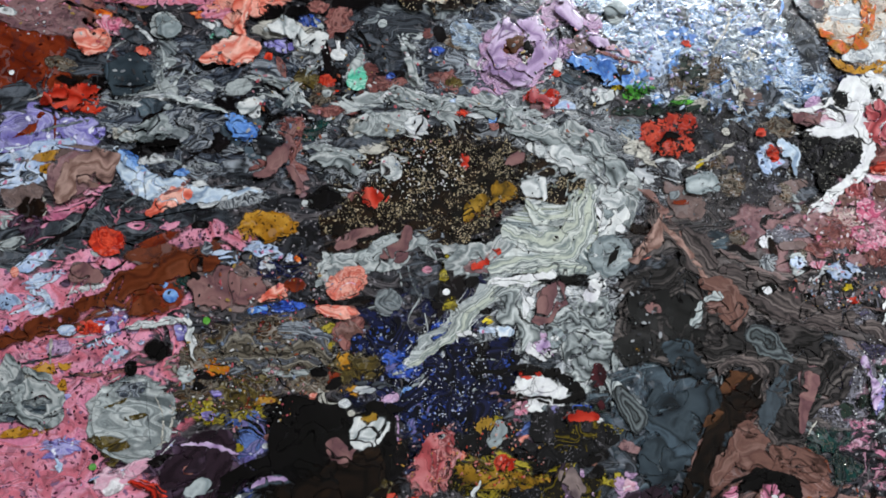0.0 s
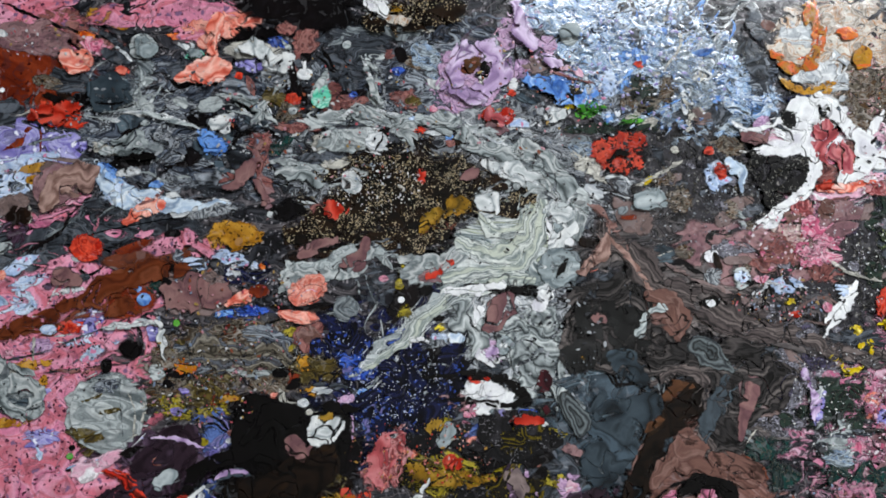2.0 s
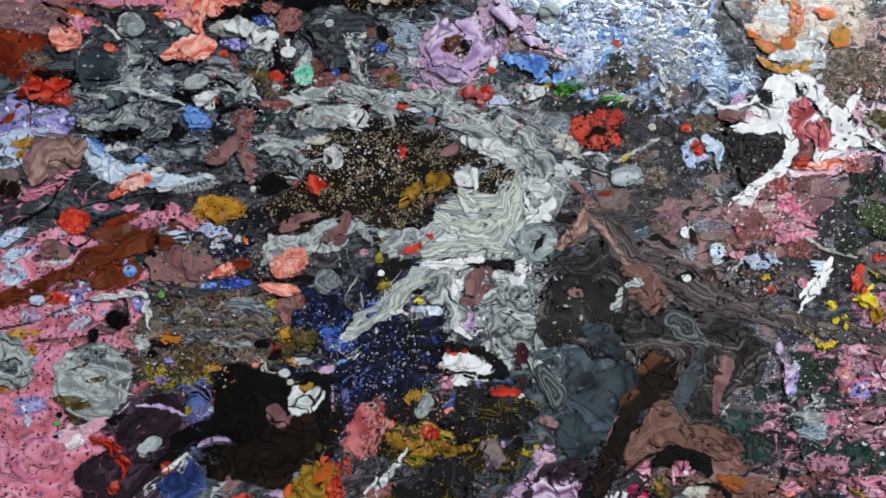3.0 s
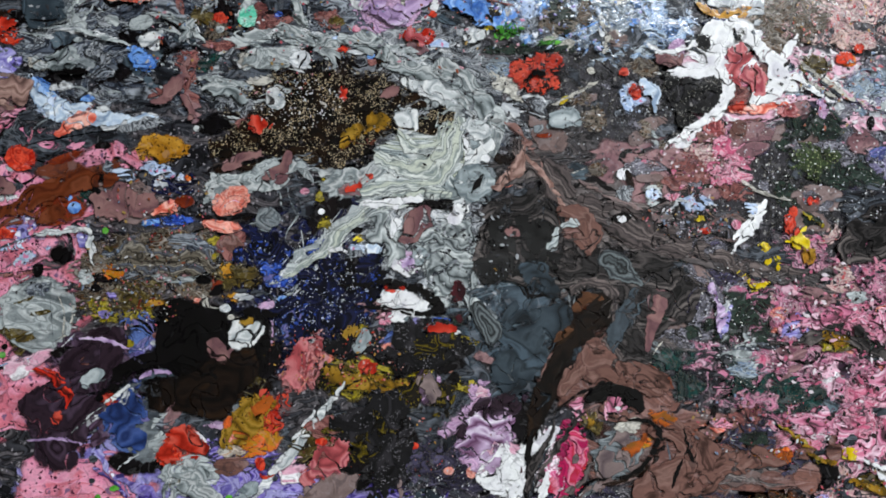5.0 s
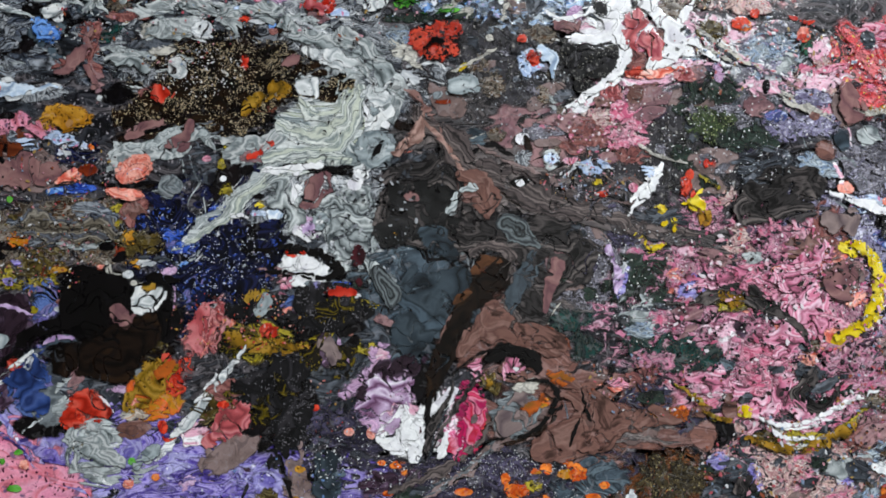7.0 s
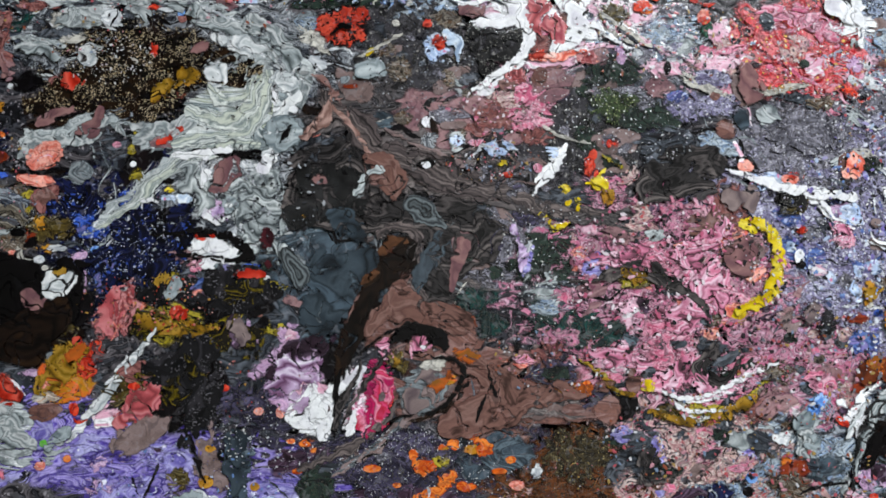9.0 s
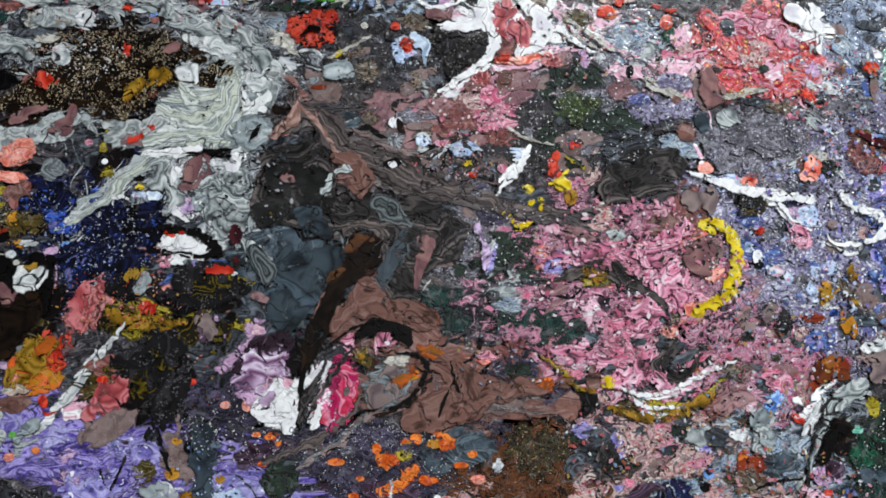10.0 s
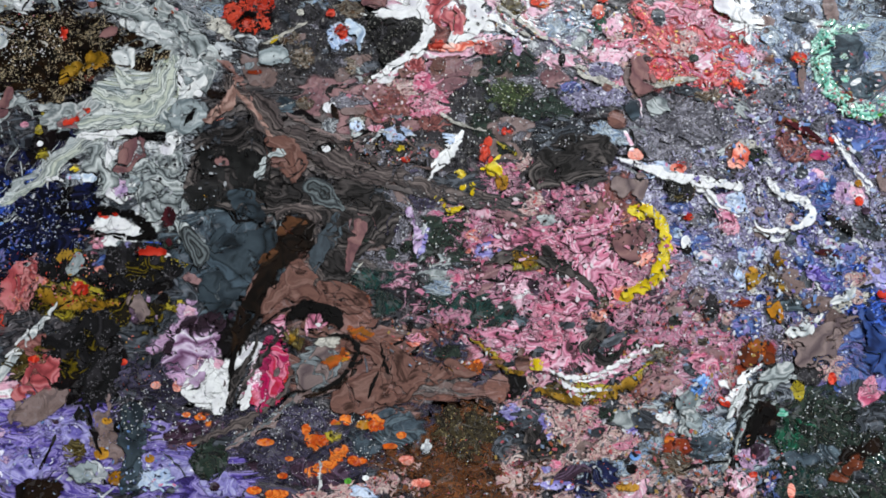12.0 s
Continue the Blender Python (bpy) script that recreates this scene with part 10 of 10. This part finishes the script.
# pink field
pour('smoke_bands', [(373.4, 30.4, 11.9), (396, 39.1, 13.3), (366.5, 21.4, 8.3), (394.3, 24, 5.6)])
pour('rose_bands', [(378.8, -18, 4.8), (396, -9.7, 6.9), (408.2, -1.8, 4.9)], [(382.3, -30.6, 5.5), (399.5, -26.1, 8.9), (392.6, -43.3, 8.2), (379, -54.5, 6.1), (408.1, -44.7, 5.5)], [(334.3, -19.1, 3.4), (351.4, -20.4, 4.8), (365.1, -16.7, 3.4)])
pour('rose_bands', [(330, -74.3, 3.3), (345.2, -76.3, 6), (360.5, -81.7, 2.7)], [(365.6, -92.5, 4), (382.5, -84.6, 7.4), (399.5, -95.3, 2.7), (416.5, -88.3, 3.4)])
pour('smoke_bands', [(400.2, -73.6, 4.1), (391, -83.8, 3.7), (404.6, -90.9, 3.4), (416.5, -78.3, 1.7)])
pour('dusk_rose', [(420.3, -17, 11.1)])
pour('yellow_enamel', [(425.6, 4.9, 2.4), (431.5, -0.5, 3.1), (436.3, -6.6, 2.4), (439, -18.3, 3.1), (437.2, -28.6, 3.8), (434, -37.3, 3.8), (425.3, -46, 3.1), (414.2, -50.7, 2)])
pour('smoke_bands', [(305.7, -35.5, 0.5), (331.1, -32.8, 1.4), (348.1, -27.3, 4.1), (361.7, -26.3, 5.8), (374.8, -33.5, 5.1), (385.8, -40.1, 2.4), (394.7, -46.7, 2.4), (398.5, -58.4, 1)])
pour('ochre_flecked', [(349.8, -29, 2.4), (357.6, -30.5, 3.1)])
pour('white_enamel', [(369.7, -95.8, 1), (382.6, -99.9, 1.7), (399.5, -96.9, 1.3), (416.5, -88.3, 1.7), (437.8, -78.9, 1)])
pour('ochre_flecked', [(364.1, -107.4, 2), (379.2, -111.5, 3), (397.8, -112.2, 2.7), (413, -104, 3.7), (423.9, -99.2, 2)])
pour('white_enamel', [(375.8, -101.3, 1), (384.3, -107.1, 1.7), (400.2, -106.2, 1)])
pour('yellow_enamel', [(361.3, -92.6, 3)])
pour('yellow_enamel', [(312.4, 21.6, 1.4), (314.8, 20, 1)])
pour('yellow_enamel', [(316.7, 12.4, 2.1)])
pour('yellow_enamel', [(321.9, 8.7, 1.4)])
pour('yellow_enamel', [(304.3, 1.7, 1.7)])
pour('yellow_enamel', [(310.1, -1.6, 1.7), (315.2, -0.8, 1.4)])
pour('yellow_enamel', [(334.3, 26.8, 3.1), (337.8, 24.1, 2.8)])
pour('scarlet', [(328.7, 34.3, 2.8), (329.1, 30.8, 2.8)])
pour('ochre_flecked', [(340.7, 17.2, 3.1)])
pour('white_enamel', [(314.4, 41.6, 1), (308.1, 32, 2.8), (302, 25.2, 2.1), (294.7, 15.9, 0.7)])
pour('orchid_bands', [(283.6, -3.3, 1.7), (290, -15.1, 2.7), (289.6, -25.3, 2.4)])
pour('taupe_cell', [(413.4, 15.8, 5.6), (423.9, 19.6, 4.9), (422.1, 10.8, 4.2)])

# right side
pour('white_enamel', [(412.8, 32.6, 1.1), (431, 26.8, 2.8), (448.5, 22, 3.5), (466, 19.7, 3.2), (480.8, 17.6, 2.5)], [(466, 15.5, 1.1), (473.6, 6.2, 1.1), (486.8, 1, 0.7)])
pour('soot_flecked', [(450.1, 13.3, 7)])
pour('scarlet', [(453.8, -1.6, 2.1)])
pour('scarlet', [(453.8, 29.2, 2.8), (448.6, 30.1, 2.1)])
pour('white_enamel', [(504.3, 22.5, 1.8), (511.8, 13.2, 2.1), (525.9, 10.1, 2.8), (529.9, -0.3, 3.2), (518.4, -8, 1.4), (500.7, -9.1, 1.4), (495.5, -4.7, 0.7)])
pour('coral_bands', [(487.6, 39, 4.6), (483.9, 31.8, 3.2)])
pour('blue_pool', [(542.2, 19.4, 4.6)])
pour('white_enamel', [(545.1, 51.5, 1.1), (555.3, 35.7, 1.4), (569.1, 20.1, 1.1)])
pour('scarlet', [(545, 48.6, 1.8)])
pour('maroon', [(515.9, 59.9, 1.4), (530.7, 52.8, 2.2), (540.6, 45.6, 1.1)])
pour('mint_flecked', [(550.2, 121.6, 2.6), (541.8, 109.5, 3.7), (542.7, 91.2, 3.6), (548.8, 76.9, 4.4), (560.8, 68.2, 4.3), (578.2, 70.6, 5.1)])
pour('white_enamel', [(478.6, 134.8, 6.6), (490, 124.1, 5.1), (494.4, 111.4, 2.2)])
pour('dusk_rose', [(425, 87.2, 7.9), (423.5, 78.1, 5.7)])
pour('ochre_flecked', [(494.8, -37.6, 4.2), (493, -41.1, 2.8)])
pour('white_veins', [(488.3, -102.1, 1.4), (481.2, -113.8, 3), (477.6, -120.5, 2)])
pour('jet', [(498.3, -116.9, 5.4), (491.2, -128.6, 6), (487.5, -138.5, 2)])
pour('night', [(505.7, -95.1, 6.1), (491.6, -108.7, 4.1), (482.5, -132, 1.7), (478.8, -148.4, 1.3)])
pour('rust_pool', [(492.1, -83.6, 6.8), (499, -85.8, 4.1)])
pour('slate_pool', [(129.8, -124.1, 6.4), (129.2, -140.1, 6.4), (128.8, -159.1, 4.4), (127.7, -168.5, 2.5)])
pour('cell_grey', [(104.8, -156.8, 5.7), (100.1, -157.5, 3.8)])
pour('grey_veins', [(453.7, -124.2, 7.4), (450.4, -114.3, 5.4)])
pour('smoke_bands', [(362.6, -133.7, 5.9), (359.4, -143.4, 5.3), (374.4, -143.2, 3.9)])

# upper left
pour('scarlet', [(-123.5, 129.1, 5.9), (-134.4, 128.2, 3.5), (-114.6, 133.3, 2.1)])
pour('coral_bands', [(-116, 157.7, 7.2)])
pour('coral_bands', [(-91.6, 153.3, 2.4)])
pour('cell_grey', [(-79.1, 167.5, 7.2)])
pour('coral_bands', [(-56.3, 152.8, 4.5), (-44.6, 154.7, 7.3), (-35.7, 157.2, 4.5)], [(-42, 165.7, 2.7), (-43.9, 175, 3.7), (-40.7, 185.1, 4)])
pour('cell_grey', [(-52.3, 163.5, 3.3)])
pour('slate_pool', [(-98.3, 142.9, 10.1), (-88.6, 136.5, 4.2)])
pour('jet', [(-104.2, 134.8, 0.6), (-94.9, 134.5, 0.9), (-88.6, 135.9, 0.4)])
pour('white_veins', [(-25.7, 168.4, 3.7), (-13.6, 165, 5.5), (-3.9, 160.7, 4)])
pour('grey_veins', [(-30.7, 141.2, 1.5), (-14.1, 134.6, 3.6), (-18.3, 126.8, 2.4)])
pour('pale_bands', [(-99, 129.8, 0.6), (-83.1, 131.2, 0.9), (-65.4, 127.1, 1.5), (-46.2, 122.4, 0.4)])
pour('white_veins', [(-38.3, 125.7, 4.8), (-32.5, 127.7, 3)])
pour('sky_pool', [(-45.9, 117, 3.6), (-41.4, 114.7, 4.8), (-35.4, 111.8, 2.7)])
pour('dusk_rose', [(-14.3, 115.3, 3.3), (-18.9, 102.5, 3.3), (-24.5, 94.8, 4.5), (-32.3, 91.3, 1.8)], [(-13.6, 93.5, 2.7), (-10.9, 83.1, 2.7)])
pour('grey_veins', [(-81.6, 113.6, 6.5), (-98, 110.8, 4.4)])
pour('jet', [(-89, 104.7, 0.9), (-77.5, 105.9, 2.4), (-70.3, 106.7, 0.9)])
pour('sky_pool', [(-100, 101.2, 0.9), (-95.1, 95.3, 2.6), (-92.1, 92.4, 1.2)])
pour('dusk_bands', [(-105.6, 98.1, 3.8), (-115.5, 90.7, 7.6), (-126.7, 79.8, 5.8)])
pour('grey_veins', [(-5.5, 99.1, 2.1), (6.3, 100, 3.9), (18.9, 93.6, 1.8)])
pour('grey_veins', [(37.6, 166.4, 0.9), (42.4, 156.5, 2.5), (47.2, 144.1, 2.5), (52.2, 137.4, 0.9)])
pour('heart_black', [(40.3, 188, 3.7), (55.7, 181.5, 2.8), (74.1, 184.4, 2.5)], [(77.1, 192.5, 9.4), (92.6, 196.3, 6.3)])
pour('white_enamel', [(43.1, 197, 3.4), (50, 192.2, 3.1)])
pour('ochre_flecked', [(58, 192.5, 2.5)])
pour('orchid_bands', [(89.2, 159.5, 5.6), (95.3, 168.6, 5.3), (105.2, 172.4, 6), (115.1, 167.6, 5.3), (116.4, 158.1, 5.3), (109.9, 149.1, 5.3), (99.1, 146.9, 5.3), (90.5, 152.3, 5)])
pour('bronze_pool', [(98.4, 163, 3.4), (103.7, 164.7, 2.2)])
pour('jet', [(107.1, 163.2, 1.6), (105.6, 157.2, 2.5), (102.1, 159.6, 0.9)])
pour('white_enamel', [(104.9, 155.6, 1.2)])
pour('orchid_bands', [(124.8, 197.5, 3.2), (127.6, 183.1, 4.4), (134.8, 173.7, 3.5), (143.2, 166.9, 3.5), (155.7, 159.4, 1.9)])
pour('sky_pool', [(132.6, 154.5, 2.8), (145.7, 151.7, 4.7), (158.1, 146.7, 5.4), (168.2, 150.8, 2.5)])
pour('soot_flecked', [(158.2, 150.5, 3.2)])
pour('white_veins', [(151.8, 137.1, 3.4), (143.1, 134.3, 2.5)])
pour('green_enamel', [(164.9, 138.1, 3.5), (171.8, 140.8, 2.2)], [(184.6, 133.5, 1.9), (193.2, 136.3, 1.3)])
pour('cell_grey', [(155.3, 183.7, 5.4)])
pour('brick_bands', [(110, 135, 3.4), (117.7, 132.4, 2.5)])

# lower right
pour('ochre_flecked', [(324.4, -78.4, 0.7), (334.6, -86.5, 1.3), (342.1, -94.6, 1.7), (352.2, -97.7, 1.3)])
pour('orange_glaze', [(494.9, -81.8, 4.4)])
pour('grey_veins', [(510.9, -95, 6.8), (496.9, -102.6, 4.4), (489.7, -116, 2.7), (484.3, -129.3, 2), (479.9, -143.5, 1)])
pour('cell_grey', [(455.4, -124.1, 6.4)])
pour('cell_grey', [(451.1, -112.7, 5)])
pour('sky_pool', [(462.5, -102.5, 3.7)])
pour('taupe_cell', [(525.1, -83, 7.5), (537.5, -76, 9.6), (551.9, -64.5, 6.2)])
pour('white_veins', [(515, -71.3, 4.5), (527.3, -66.7, 3.1), (533.8, -60.1, 1.4)])
pour('white_veins', [(545.3, -50.9, 3.8), (553.2, -46.6, 3.1), (556.9, -42.4, 1.7)])
pour('taupe_cell', [(458.8, -50.4, 5.2)])
pour('black_mottle', [(467, -53.6, 4.5), (464.8, -61.5, 3.1)])
pour('scarlet', [(573.6, -47.9, 2.8)])
pour('blue_pool', [(565.4, -60.1, 5.6), (569.3, -87.2, 7.6)])
pour('black_mottle', [(539.2, 0.6, 1.8), (546.8, -3.4, 3.2), (554.5, -7.8, 1.8)])
pour('maroon', [(535, -21.1, 1.8), (545.5, -23.3, 2.1)])
pour('ochre_flecked', [(509.4, -26.9, 3.1)])
pour('ochre_flecked', [(511.1, -44.8, 2.4)])
pour('rose_bands', [(478, -3.4, 5.9)])

# fine spatter over everything; the pale specks partly stand in for glints
specks('spatter_dark', -125.9, 2.4, 47.7, 33, 20, 150, 1.33)
specks('spatter_pale', 61.6, -6.1, 25.8, 25.2, 0, 130, 0.86)
specks('spatter_mixed', 19.9, 130.2, 59, 35.8, 0, 160, 1.75)
specks('spatter_mixed', -26.1, 19.2, 42, 33.4, 0, 150, 1.67)
specks('spatter_grey', -68.8, 125.1, 51.2, 35.1, 0, 150, 1.97)
specks('spatter_pale', 49.5, 92, 26.5, 14.7, 10, 120, 1.17)
specks('spatter_cool', 202.1, 163, 51, 34.5, 0, 170, 2.21)
specks('spatter_mixed', 127.3, 145.2, 52.4, 33.7, 0, 130, 1.83)
specks('spatter_grey', 227.4, 85.9, 37.7, 27.3, 0, 190, 1.25)
specks('spatter_grey', 143.1, 8.1, 32.8, 31.4, 0, 110, 2.07)
specks('spatter_warm', 75.9, -48, 40, 16.5, 0, 110, 1.42)
specks('spatter_mixed', -38.7, -19.6, 35.8, 16.4, 0, 120, 1.64)
specks('spatter_dark', 126.5, 87.3, 60.8, 41.5, 0, 70, 1.80)
specks('spatter_mixed', 272, 38, 28.3, 15, 0, 110, 1.57)
specks('spatter_pink', 279.9, 68.3, 25.5, 18.3, 0, 80, 1.90)
specks('spatter_dark', -55.1, 58.6, 25.1, 8.5, 0, 80, 1.11)
specks('spatter_mixed', -146.3, 170.3, 44.8, 11.8, -10, 60, 1.66)
specks('spatter_pale', 343.5, 70.1, 59.6, 42.3, 0, 300, 1.05)
specks('spatter_pale', 500.6, -13.3, 81.6, 61.7, 0, 420, 1.41)
specks('spatter_cool', 518.6, 1.1, 71.3, 69, 0, 220, 2.84)
specks('spatter_dark', 500.5, -16.8, 81.5, 61.6, 0, 170, 2.46)
specks('spatter_pink', 378.9, -26.6, 65.6, 44, 0, 200, 2.75)
specks('spatter_dark', 382.4, -43.6, 65.4, 50.3, 0, 140, 2.74)
specks('spatter_mixed', 389.4, -130, 57.4, 35.6, 0, 210, 2.35)
specks('spatter_pale', 463.7, 103, 42.5, 29.4, -20, 110, 1.44)
specks('spatter_mixed', 527.7, 72.6, 54.4, 39.5, 0, 240, 2.16)
specks('spatter_mixed', 457.6, -82.5, 44.9, 33.3, 0, 190, 2.41)
specks('spatter_mixed', 466.9, -148.6, 51.2, 22.7, 0, 140, 2.38)
specks('spatter_pale', 542.6, -134.5, 38.1, 32.8, 0, 150, 1.04)
specks('spatter_cool', 102.5, -146.8, 57.4, 25.2, 0, 110, 1.59)
specks('spatter_pale', 148.9, -120.6, 32.3, 19.2, 0, 150, 0.97)
specks('spatter_mixed', 371.2, 110.6, 56.9, 25.3, 0, 170, 2.12)
specks('spatter_mixed', 311.6, -78.6, 40.4, 19.8, 0, 100, 1.68)
specks('spatter_pale', 303.7, -21.6, 27.2, 37.1, 0, 130, 1.02)
